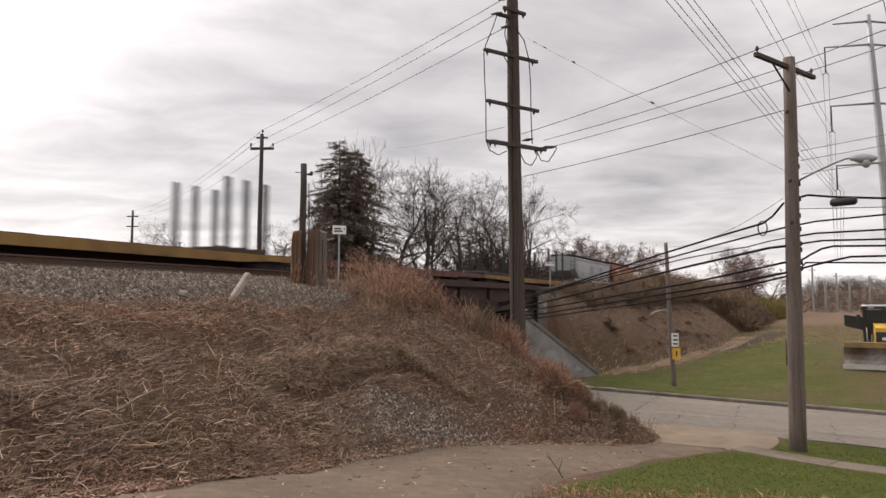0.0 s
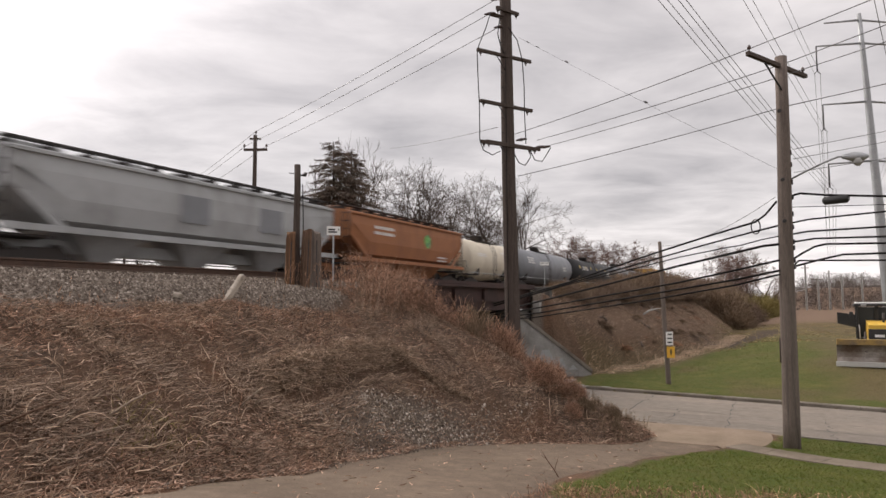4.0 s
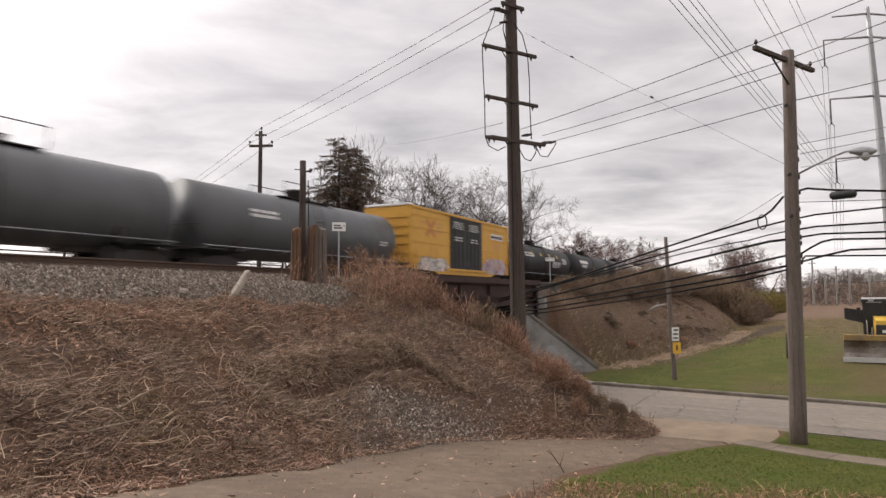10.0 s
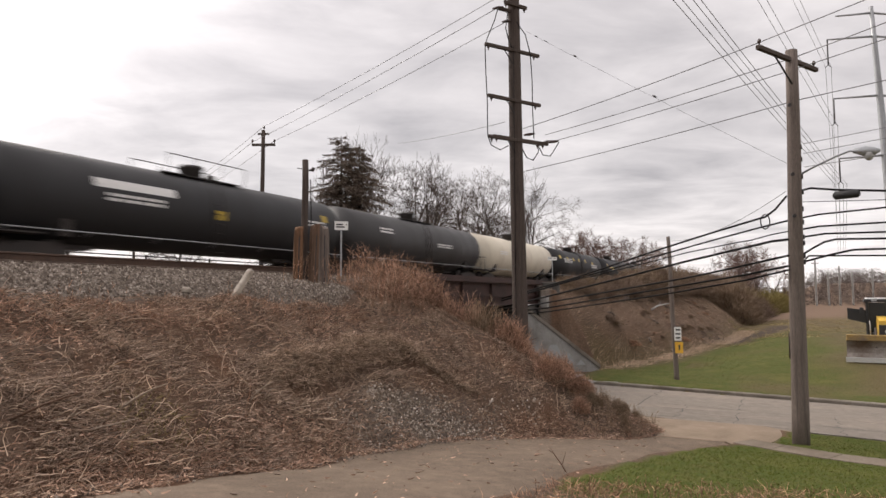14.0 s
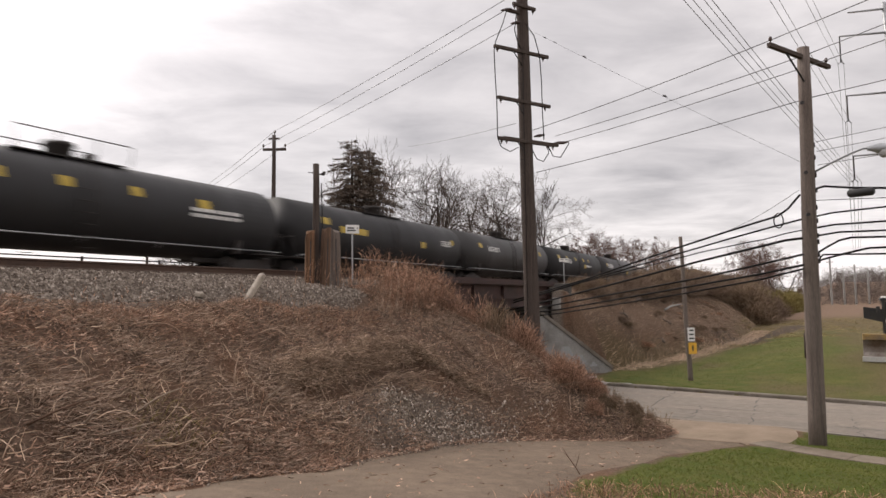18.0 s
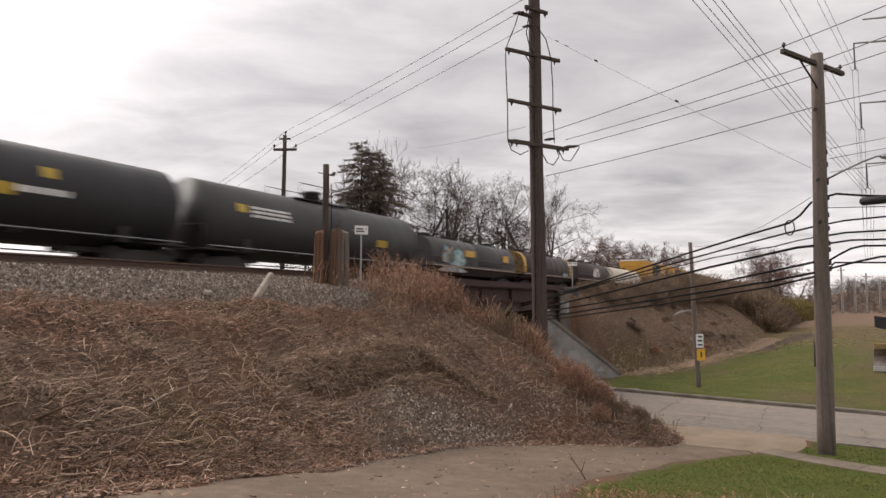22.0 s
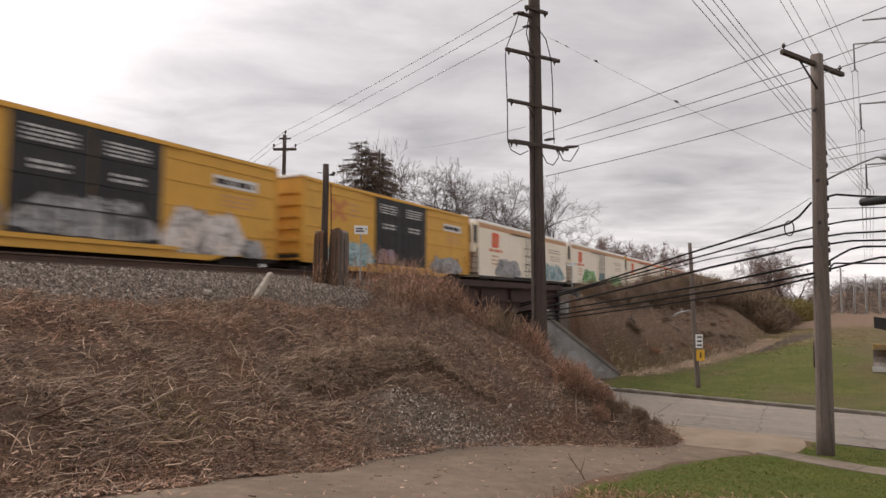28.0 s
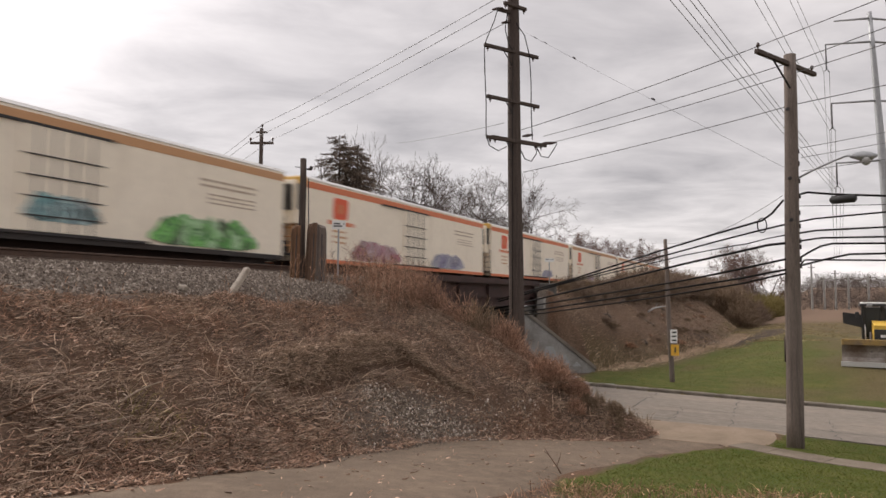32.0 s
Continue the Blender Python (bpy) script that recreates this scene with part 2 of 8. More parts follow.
def road_build(nt, b):
    f = noise_node(nt, 55, 4)
    g = noise_node(nt, 0.7, 5, 0.62, stretch=(1.8, 0.22, 1))
    h = noise_node(nt, 3.0, 5, 0.7)
    col = ramp_node(nt, g, [(0.3, (0.125, 0.108, 0.092)), (0.5, (0.19, 0.16, 0.13)), (0.7, (0.29, 0.23, 0.178))])
    col = mix_node(nt, 0.45, col, ramp_node(nt, h, [(0.3, (0.085, 0.074, 0.063)), (0.5, (0.17, 0.145, 0.12)), (0.7, (0.28, 0.24, 0.2))]))
    col = mix_node(nt, 0.3, col, ramp_node(nt, f, [(0.3, (0.11, 0.1, 0.09)), (0.7, (0.36, 0.32, 0.28))]))
    nt.links.new(col, b.inputs["Base Color"])
    bump_node(nt, b, f, 0.3, 0.006)


M_ROAD = material("worn_concrete_road", road_build, 0.9)


def asphalt_build(nt, b):
    f = noise_node(nt, 45, 5, 0.75)
    g = noise_node(nt, 0.45, 5, 0.65)
    h = noise_node(nt, 3.2, 6, 0.72)
    col = ramp_node(nt, g, [(0.3, (0.085, 0.061, 0.043)), (0.5, (0.142, 0.104, 0.074)), (0.7, (0.22, 0.163, 0.118))])
    col = mix_node(nt, 0.45, col, ramp_node(nt, h, [(0.3, (0.055, 0.039, 0.028)), (0.5, (0.142, 0.104, 0.074)), (0.72, (0.31, 0.23, 0.168))]))
    col = mix_node(nt, 0.35, col, ramp_node(nt, f, [(0.35, (0.04, 0.031, 0.025)), (0.68, (0.3, 0.24, 0.19))]))
    nt.links.new(col, b.inputs["Base Color"])
    bump_node(nt, b, f, 0.6, 0.012)


M_ASPHALT = material("old_asphalt", asphalt_build, 0.92)


def apron_build(nt, b):
    f = noise_node(nt, 60, 3)
    g = noise_node(nt, 0.8, 5, 0.65)
    col = ramp_node(nt, g, [(0.3, (0.16, 0.117, 0.082)), (0.52, (0.235, 0.178, 0.128)), (0.72, (0.31, 0.245, 0.185))])
    col = mix_node(nt, 0.25, col, ramp_node(nt, f, [(0.35, (0.11, 0.082, 0.06)), (0.7, (0.4, 0.33, 0.26))]))
    nt.links.new(col, b.inputs["Base Color"])
    bump_node(nt, b, f, 0.3, 0.006)


M_APRON = material("muddy_concrete", apron_build, 0.92)
M_PATH = worn("stained_path_concrete", (0.15, 0.122, 0.095), (0.22, 0.182, 0.145), (0.1, 0.078, 0.058), 0.92, 0, 18, 1.2, 0.6)


def attribute(nt, name):
    a = nt.nodes.new("ShaderNodeAttribute")
    a.attribute_type, a.attribute_name = "GEOMETRY", name
    return a.outputs["Fac"]


def ground_build(nt, b):
    f = noise_node(nt, 14.0, 8, 0.78)
    g = noise_node(nt, 0.55, 5, 0.6)
    v = noise_node(nt, 38.0, 4, 0.7)
    soil = ramp_node(nt, f, [(0.3, (0.022, 0.015, 0.011)), (0.48, (0.08, 0.054, 0.039)), (0.7, (0.22, 0.15, 0.108))])
    soil = mix_node(nt, ramp_node(nt, g, [(0.42, (0, 0, 0)), (0.68, (0.55,) * 3)]), soil, (0.15, 0.076, 0.043))
    lawn = ramp_node(nt, f, [(0.25, (0.036, 0.05, 0.01)), (0.5, (0.058, 0.076, 0.014)), (0.8, (0.084, 0.102, 0.023))])
    lawn = mix_node(nt, ramp_node(nt, noise_node(nt, 2.2, 5, 0.7), [(0.42, (0, 0, 0)), (0.68, (0.6,) * 3)]), lawn, (0.112, 0.09, 0.036))
    lawn = mix_node(nt, ramp_node(nt, g, [(0.48, (0, 0, 0)), (0.72, (0.6,) * 3)]), lawn, (0.12, 0.115, 0.033))
    stone = ramp_node(nt, v, [(0.3, (0.055, 0.044, 0.036)), (0.5, (0.14, 0.115, 0.095)), (0.72, (0.26, 0.22, 0.185))])
    col = mix_node(nt, attribute(nt, "lawn"), soil, lawn)
    col = mix_node(nt, attribute(nt, "dry"), col, ramp_node(nt, f, [(0.3, (0.05, 0.035, 0.019)), (0.52, (0.105, 0.078, 0.041)), (0.72, (0.21, 0.16, 0.088))]))
    col = mix_node(nt, attribute(nt, "brush"), col, ramp_node(nt, f, [(0.3, (0.07, 0.046, 0.033)), (0.52, (0.165, 0.11, 0.077)), (0.72, (0.3, 0.205, 0.142))]))
    col = mix_node(nt, attribute(nt, "mud"), col, ramp_node(nt, f, [(0.3, (0.03, 0.021, 0.016)), (0.6, (0.075, 0.055, 0.042)), (0.78, (0.25, 0.21, 0.13))]))
    col = mix_node(nt, attribute(nt, "stone"), col, stone)
    nt.links.new(col, b.inputs["Base Color"])
    bump_node(nt, b, v, 0.6, 0.03)


M_GROUND = material("earth_lawn_and_ballast", ground_build, 0.95)
# ---- the ground: embankment, cutting of the road, lawns and the fields behind ----
def near_kerb(d):
    return 21.72 + 0.18 * d


def far_kerb(d):
    return 28.7 + 0.18 * d


def drive_z(s):
    return np.interp(s, [-60, -5, 0, 5, 8.9, 14.2, 18.0, 21.0, 22.5], [2.8, 2.6, 2.4, 1.9, 1.3, 0.7, 0.2, 0.15, 0.12])


def smooth01(x):
    x = np.clip(x, 0, 1)
    return x * x * (3 - 2 * x)


def wander(s, d, size, seed):
    """Smooth noise without a texture: a few sine waves."""
    r = np.random.RandomState(seed)
    z = 0
    for k in range(5):
        a, p = r.uniform(0, 2 * pi), r.uniform(0, 2 * pi)
        w = r.uniform(0.7, 2.2) / size
        z = z + np.sin((s * np.cos(a) + d * np.sin(a)) * w + p)
    return z / 5


def scarp(s):
    return np.interp(s, [8, 10, 11.5, 13, 14.2, 14.8, 15.3], [8.35, 8.4, 8.6, 8.75, 8.55, 7.8, 7.0])


def ground_z(s, d):
    s, d = np.asarray(s, float), np.asarray(d, float)
    # on this side of the road
    toe = np.interp(s, [-100, 8, 10.5, 12.5, 14, 18.8, 20, 23], [6.8, 6.8, 7.12, 7.0, 6.75, 3.3, 3.0, 3.0])
    base = drive_z(s) + 0.0 * d
    side = np.clip(0.5 - d, 0, 3) / 3
    base = base + side * 0.25 * smooth01((16 - s) / 8)
    t = np.clip((d - toe) / np.maximum(11 - toe, 0.1), 0, 1)
    bank = base + (4.3 - base) * (t + 0.10 * np.sin(t * pi))
    bank = bank + (wander(s, d, 1.3, 3) * 0.10 + wander(s, d, 0.42, 13) * 0.09 + wander(s, d, 0.2, 14) * 0.04 + wander(s * 0.3, d, 0.22, 24) * 0.06 + wander(s * 0.45, d, 0.12, 27) * 0.03) * np.sin(t * pi) ** 0.6
    # a small scarp under matted grass, with the washed-out hollow below it
    ledge = scarp(s) - d
    hold = smooth01((s - 8.6) / 1.2) * smooth01((14.9 - s) / 0.7)
    bank = bank + hold * (0.17 * np.exp(-((ledge + 0.12) / 0.24) ** 2) - 0.26 * np.exp(-((ledge - 0.25) / 0.16) ** 2))
    def crest(bank):
        c = np.where(d > 11, 4.3 + (d - 11) / 1.3 * 0.34, bank)
        c = np.where(d > 12.3, 4.64, c)
        c = np.where(d > 22.8, 4.64 - (d - 22.8) * 0.31, c)
        c = np.where(d > 27, 3.33 + (d - 27) * 0.004, c)
        return c
    end = np.interp(d, [3, 4.5, 6, 9, 11.2, 11.8], [19.7, 19.75, 20.1, 21.1, 22.3, 21.4])
    steep = np.where(d > 11.6, 12.0, 1.05)
    lim = (end - s) * steep
    here = np.maximum(np.minimum(crest(bank), lim), np.minimum(base, 0.12) * (s > 19) + base * (s <= 19))
    # across the road
    field = 0.16 + 0.6 * smooth01((s - 31) / 9) * smooth01((5 - d) / 7) + 0.5 * smooth01((s - 60) / 80)
    field = field + wander(s, d, 4.0, 5) * 0.04 + 7.0 * smooth01((s - 190) / 110) * smooth01((0 - d) / 12)
    toe2 = np.interp(s, [35, 41, 59, 66, 100, 130, 300], [9.0, 7.6, 5.2, 4.9, 4.6, 4.2, 4.0])
    t2 = np.clip((d - toe2) / np.maximum(11 - toe2, 0.1), 0, 1)
    bank2 = field + (4.3 - field) * (t2 + 0.08 * np.sin(t2 * pi))
    bank2 = bank2 + wander(s, d, 2.2, 7) * 0.22 * np.sin(t2 * pi)
    begin = np.interp(d, [5, 9, 11.7, 12.0], [34.0, 34.8, 33.2, 34.4])
    steep2 = np.where(d > 9.2, 12.0, 0.8)
    lim2 = np.maximum(field * 0 + 0.1, (s - begin) * steep2)
    there = np.minimum(crest(bank2), np.maximum(lim2, np.where(d < 9, field, 0.1)))
    z = np.where(s < 0.5 * (near_kerb(d) + far_kerb(d)), here, there)
    # the road bed lies under its own slabs
    bed = (s > near_kerb(d) - 0.1) & (s < far_kerb(d) + 0.1) & (d < 40)
    z = np.where(bed, -0.12, z)
    walkway = (s >= far_kerb(d) + 0.1) & (s < 33.0) & (d > 11.6) & (d < 24)
    z = np.where(walkway & (z < 1), -0.05, z)
    return z


def in_ditch(s, d):
    """The muddy strip that crosses the far lawn."""
    return smooth01(1.35 - np.abs(d - np.interp(s, [54, 60, 72, 80], [5.2, 4.6, 1.4, 0.4])) / 1.6 + 0.6 * wander(s, d, 1.2, 15)) * smooth01((s - 54) / 3) * smooth01((82 - s) / 4)


def grid_line(stops):
    out = []
    for a, b, step in stops:
        out += list(np.arange(a, b, step))
    return np.array(out + [stops[-1][1]])


S_LINE = grid_line([(-1500, -300, 100), (-300, -60, 15), (-60, -6, 3), (-6, 2, 0.25), (2, 23, 0.125), (23, 44, 0.25), (44, 80, 1.0), (80, 300, 8), (300, 2500, 110)])
D_LINE = grid_line([(-1800, -200, 90), (-200, -40, 10), (-40, -6, 1.0), (-6, 3, 0.25), (3, 11.6, 0.125), (11.6, 14, 0.2), (14, 30, 0.6), (30, 120, 6), (120, 1800, 90)])
gs, gd = np.meshgrid(S_LINE, D_LINE, indexing="ij")
gz = ground_z(gs, gd)
n_s, n_d = gs.shape
quad = np.arange(n_s * n_d).reshape(n_s, n_d)
faces = np.stack([quad[:-1, :-1], quad[1:, :-1], quad[1:, 1:], quad[:-1, 1:]], -1).reshape(-1, 4)
ground_mesh = quick_mesh("ground", np.stack([gs, gd, gz], -1).reshape(-1, 3), faces, M_GROUND, True)
lawn = np.zeros_like(gs)
lawn = np.where((gs < near_kerb(gd)) & (gd < np.interp(gs, [8, 10.5, 17.8, 18.5, 19.5, 22], [2.9, 3.15, 2.05, 1.45, 0.6, 0.05]) + 0.2 * wander(gs, gd, 0.5, 2)), smooth01((gs - 8.6 - 0.5 * wander(gs, gd, 0.8, 4)) / 1.2), lawn)
lawn = np.where((gs > far_kerb(gd)) & (gd < 11), smooth01((np.interp(gs, [28, 36, 42, 53, 59, 100], [9.4, 9.0, 7.6, 5.8, 4.8, 3.6]) - gd + 0.8 * wander(gs, gd, 1.6, 9)) / 1.2) * (0.93 - 0.5 * smooth01((gs - 55) / 40)), lawn)
lawn = np.where(gd > 30, 0.25, lawn)
stone = smooth01((gd - np.interp(gs, [13.5, 16], [10.3, 10.9]) - 0.45 * wander(gs, gd, 0.7, 11)) / 0.35) * (gd < 24.2)
chips = smooth01(1 - ((gs - 13.0) / 3.3) ** 2 - ((gd - np.interp(gs, [9, 12, 14, 16], [7.5, 7.4, 7.0, 6.0])) / 0.95) ** 2 + 0.5 * wander(gs, gd, 0.5, 12)) * 0.75
stone = np.maximum(stone, chips * (gs < 20))
# bare mud by the far ditch, worn turf along the far kerb, dry grass behind
mud = in_ditch(gs, gd)
dry = smooth01((gs - 56 + 8 * wander(gs, gd, 9.0, 16)) / 14) * (gs < 130) * 0.9
dry = np.maximum(dry, 0.8 * (gs > 30) * (gs < 66) * smooth01((-0.5 - gd + 1.8 * wander(gs, gd, 1.6, 19)) / 3.2))
dry = np.maximum(dry, (gs > far_kerb(gd)) * (gs < 40) * 0.75 * smooth01(0.9 - ((gd + 0.5) / 3.2) ** 2 - ((gs - 31.5) / 4.0) ** 2 + 0.9 * wander(gs, gd, 0.9, 17)))
dry = np.maximum(dry, (gs > 33) * (gs < 60) * (gd < 5) * 0.55 * smooth01((wander(gs, gd, 2.6, 18) - 0.1) * 3))
lawn = lawn * (1 - 0.8 * mud)
# tall red-brown weeds on the field beyond
brush = smooth01((gs - 96 + 10 * wander(gs, gd, 9.0, 26)) / 14) * (gd < 12)
brush = np.maximum(brush, 0.75 * (gs > 34) * (gs < 190) * (gd < 12) * smooth01((gd - np.interp(gs, [35, 41, 59, 66, 100, 130], [9.6, 8.4, 6.2, 5.6, 5.2, 5.0]) + 0.8 * wander(gs, gd, 1.4, 28)) / 1.2))
# straw along the foot of the far slope and round the ditch
dry = np.maximum(dry, 0.95 * (gs > 35) * (gs < 100) * smooth01(1.25 - np.abs(gd - np.interp(gs, [35, 41, 59, 66, 100], [8.4, 7.0, 4.6, 4.0, 3.0]) + 0.6 * wander(gs, gd, 1.5, 29)) / 1.5))
dry = np.maximum(dry, 0.9 * smooth01((gs - 72) / 5) * (gs < 100) * smooth01((gd + 4) / 4) * (gd < 6))
for key, mask in (("brush", brush), ("lawn", lawn), ("stone", stone), ("mud", mud * 0.95), ("dry", dry)):
    at = ground_mesh.attributes.new(key, "FLOAT", "POINT")
    at.data.foreach_set("value", mask.astype(np.float32).ravel())
ground = part("ground", ground_mesh, None, None, m=TRACK)
tagged(ground, "brown brush-covered railway embankment, green lawns and fields", "ground", kind="structure")


def strip(name, d_line, edges, z, mat, thick=0.1):
    """A sheet with a lower side between the two edge lines, which give s for each d."""
    b = Solid()
    v, f = [], []
    for d in d_line:
        a, c = edges(d)
        for s in (a, c):
            v += [(s, d, z(s, d)), (s, d, z(s, d) - thick)]
    for i in range(len(d_line) - 1):
        k = 4 * i
        f += [(k, k + 2, k + 6, k + 4), (k + 1, k + 5, k + 7, k + 3), (k, k + 4, k + 5, k + 1), (k + 2, k + 3, k + 7, k + 6)]
    b.add(v, f)
    return part(name, b, mat, None, m=TRACK)


D_ROAD = [-330, -120, -60, -30, -20, -14, -10, -6, -3, 0, 3, 6, 9, 12, 16, 20, 26, 34, 60]
road = strip("road", D_ROAD, lambda d: (near_kerb(d), far_kerb(d)), lambda s, d: 0.0, M_ROAD)
tagged(road, "worn pale concrete two-lane road with cracks and patches", "road", kind="structure")
# tar-filled joints and cracks in the road
rj = random.Random(12)
for k in range(16):
    along_road = k < 8
    if along_road:
        off, d0, d1 = ((0.03, -1.5, 6.5), (3.45, -30, 12), (3.5, 12, 30), (1.9, -9, 3.2), (5.4, -14, 1.5), (2.6, 2.0, 9.0), (1.2, -20, -6), (0.9, -1.0, 4.0))[k]
        line = [(float(near_kerb(d)) + off + rj.uniform(-0.05, 0.05), d) for d in np.arange(d0, d1, 0.45)]
    else:
        d0, q0, q1 = ((-7.2, 0.02, 0.98), (-4.4, 0.02, 0.98), (-1.3, 0.02, 0.6), (1.6, 0.02, 0.98), (3.4, 0.05, 0.55), (4.9, 0.02, 0.98), (-10.5, 0.02, 0.98), (7.9, 0.02, 0.98))[k - 8]
        line = [(float(near_kerb(d0)) + q * 6.9, d0 + rj.uniform(-0.12, 0.12)) for q in np.linspace(q0, q1, 16)]
    v, f = [], []
    for x, y in line:
        w = rj.uniform(0.002, 0.03) * (rj.random() > 0.2)
        v += [(x - (w if along_road else 0), y - (0 if along_road else w), 0.004), (x + (w if along_road else 0), y + (0 if along_road else w), 0.004)]
    f = [(2 * i, 2 * i + 1, 2 * i + 3, 2 * i + 2) for i in range(len(line) - 1)]
    part("tar_joint", quick_mesh("tar_joint", v, f, M_TAR), None, road, m=Matrix.Identity(4))
kerb = thing("kerb", "low weathered concrete kerbs along the road", "kerb", TRACK, kind="structure")
for side, line in ((-1, near_kerb), (1, far_kerb)):
    for d in np.arange(-40, 40, 2.5):
        if side < 0 and -1.6 < d < 6:
            continue
        b = Solid()
        w = 0.16 * side
        x = [line(d + 0.006), line(d + 2.494)]
        y = [d + 0.006, d + 2.494]
        v = []
        for q in range(2):
            v += [(x[q], y[q], -0.1), (x[q], y[q], 0.11), (x[q] + w * 0.25, y[q], 0.15), (x[q] + w, y[q], 0.15), (x[q] + w, y[q], -0.1)]
        b.add(v, [(i, (i + 1) % 5, 5 + (i + 1) % 5, 5 + i) for i in range(5)] + [(4, 3, 2, 1, 0), (5, 6, 7, 8, 9)])
        part("kerb_stone", b, M_KERB, kerb)


def drive_edges(s):
    left = np.interp(s, [-8, 8, 10.5, 12.5, 14, 18.6, 19.6, 21.9], [6.75, 6.75, 7.07, 6.95, 6.7, 3.4, 3.6, 5.6])
    right = np.interp(s, [-8, 4, 10.5, 17.8, 18.5, 19.5, 21.9], [3.4, 3.2, 3.1, 2.0, 1.4, 0.56, 0.0])
    return left + 0.12 * np.sin(s * 2.1) + 0.06 * np.sin(s * 5.3), right + 0.1 * np.sin(s * 1.7 + 1)


def ribbon(name, s_line, mat, lift, label):
    v, f = [], []
    across = 8
    for s in s_line:
        l, r = drive_edges(s)
        for k in range(across + 1):
            d = r + (l - r) * k / across
            z = float(np.maximum(drive_z(s), 0)) + lift - 0.09 * (k in (0, across))
            v.append((s, d, z))
    n = across + 1
    for i in range(len(s_line) - 1):
        f += [(i * n + k, (i + 1) * n + k, (i + 1) * n + k + 1, i * n + k + 1) for k in range(across)]
    me = quick_mesh(name, v, f, mat, True)
    return tagged(part(name, me, None, None, m=TRACK), label, "driveway", kind="structure")


ribbon("driveway", np.arange(-8, 18.81, 0.3), M_ASPHALT, 0.05, "old brown-grey asphalt driveway sloping down to the road")
ribbon("driveway_apron", np.arange(18.8, 22.0, 0.2), M_APRON, 0.04, "muddy brown concrete driveway apron beside the road")
pavement = thing("pavement", "narrow concrete pavement crossing a lawn", "pavement", TRACK, kind="structure")
for k, d in enumerate(np.arange(-6.7, 0.8, 1.2)):
    b = Solid()
    s0 = 18.2 + 0.52 * d
    b.slab(0, 0.75, 0.008, 1.345, -0.5, 0.0, 0.012, Matrix.Translation((s0, d, float(drive_z(s0)) + 0.02)) @ pose(0, 0, 0, 0, 0, -27.5) @ pose(0, 0, 0, -math.degrees(math.atan((float(drive_z(s0)) - float(drive_z(s0 + 0.62))) / 1.353)), 0, 0))
    part("paving_slab", b, M_PATH, pavement)
for k, d in enumerate(np.arange(6.8, 26, 1.5)):
    b = Solid()
    s0 = float(far_kerb(d)) + 0.2
    b.slab(0, 1.1 if d > 8.5 else 1.9, 0.01, 1.49, -0.16, 0.0, 0.012, Matrix.Translation((s0, d, 0.15)))
    part("paving_slab", b, M_CONC_PALE, pavement)
# ---- the two tracks and the bridge over the road ----
def rail_outline():
    half = [(0.07, -0.18), (0.07, -0.165), (0.012, -0.145), (0.012, -0.05), (0.037, -0.035), (0.037, -0.005), (0.03, 0.0)]
    return [(-x, z) for x, z in half] + [(x, z) for x, z in reversed(half)]


for d, name in ((D_NEAR, "empty"), (D_TRAIN, "used")):
    track = thing("railway_track", "rusty rails on dark timber sleepers" + (", empty" if name == "empty" else " under the train"), "railway track", TRACK, kind="structure")
    for side in (-0.753, 0.753):
        b = Solid().prism([(x + d + side, z + RAIL) for x, z in rail_outline()], "x", -470, 640)
        part("rail", b, M_RAIL, track)
    tie = Solid().slab(-0.11, 0.11, -1.3, 1.3, -0.16, 0.0, 0.012).mesh("sleeper")
    lo, hi = (4, 46) if name == "empty" else (8, 44)
    for k, s in enumerate(np.arange(lo, hi, 0.54)):
        ob = part("sleeper", tie, M_TIE, track, m=pose(s + 0.03 * sin(k * 7.3), d + 0.03 * sin(k * 3.1), RAIL - 0.184, 0, 0, 1.2 * sin(k * 2.7)))

bridge = thing("railway_bridge", "rust-brown plate girder railway bridge over the road", "bridge", TRACK, kind="structure")
B0, B1 = 21.2, 34.3
for k, d in enumerate((12.0, 15.6, 18.7, 22.6)):
    b = Solid()
    b.box(B0, B1, d - 0.012, d + 0.012, 3.6, 4.58)
    for z in (3.58, 4.57):
        b.box(B0, B1, d - 0.19, d + 0.19, z, z + 0.04)
    b.box(B0, B1, d - 0.1, d - 0.012, 3.98, 4.06)
    girder = part("girder", b, M_GIRDER, bridge)
    for s in np.arange(B0 + 0.4, B1, 3.1):
        part("stiffener", Solid().box(s - 0.01, s + 0.01, d - 0.15, d - 0.013, 3.63, 4.56), M_GIRDER, girder)
deck = part("deck", Solid().box(B0 + 0.1, B1 - 0.1, 11.9, 23.0, 4.62, 4.70), M_TIE, bridge, "dark timber deck")
edge = Solid()
for z0, z1, y in ((4.615, 4.72, 11.72), (4.73, 4.86, 11.8)):
    edge.box(B0 - 0.4, B1 + 0.3, y, y + 0.09, z0, z1)
part("deck_edge", edge, M_GIRDER, bridge, "rusty edge beam of the deck")
# abutments in darkened concrete, which carries the shade under the deck
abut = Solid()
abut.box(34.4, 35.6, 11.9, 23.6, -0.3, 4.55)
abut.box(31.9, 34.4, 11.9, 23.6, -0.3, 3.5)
part("abutment", abut, M_CONC_DARK, bridge, "concrete abutment coloured dark for the shade under the bridge")
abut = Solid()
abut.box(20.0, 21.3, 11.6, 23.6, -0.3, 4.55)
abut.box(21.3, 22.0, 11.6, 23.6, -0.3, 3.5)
part("abutment", abut, M_CONC_DARK, bridge, "concrete abutment coloured dark for the shade under the bridge")
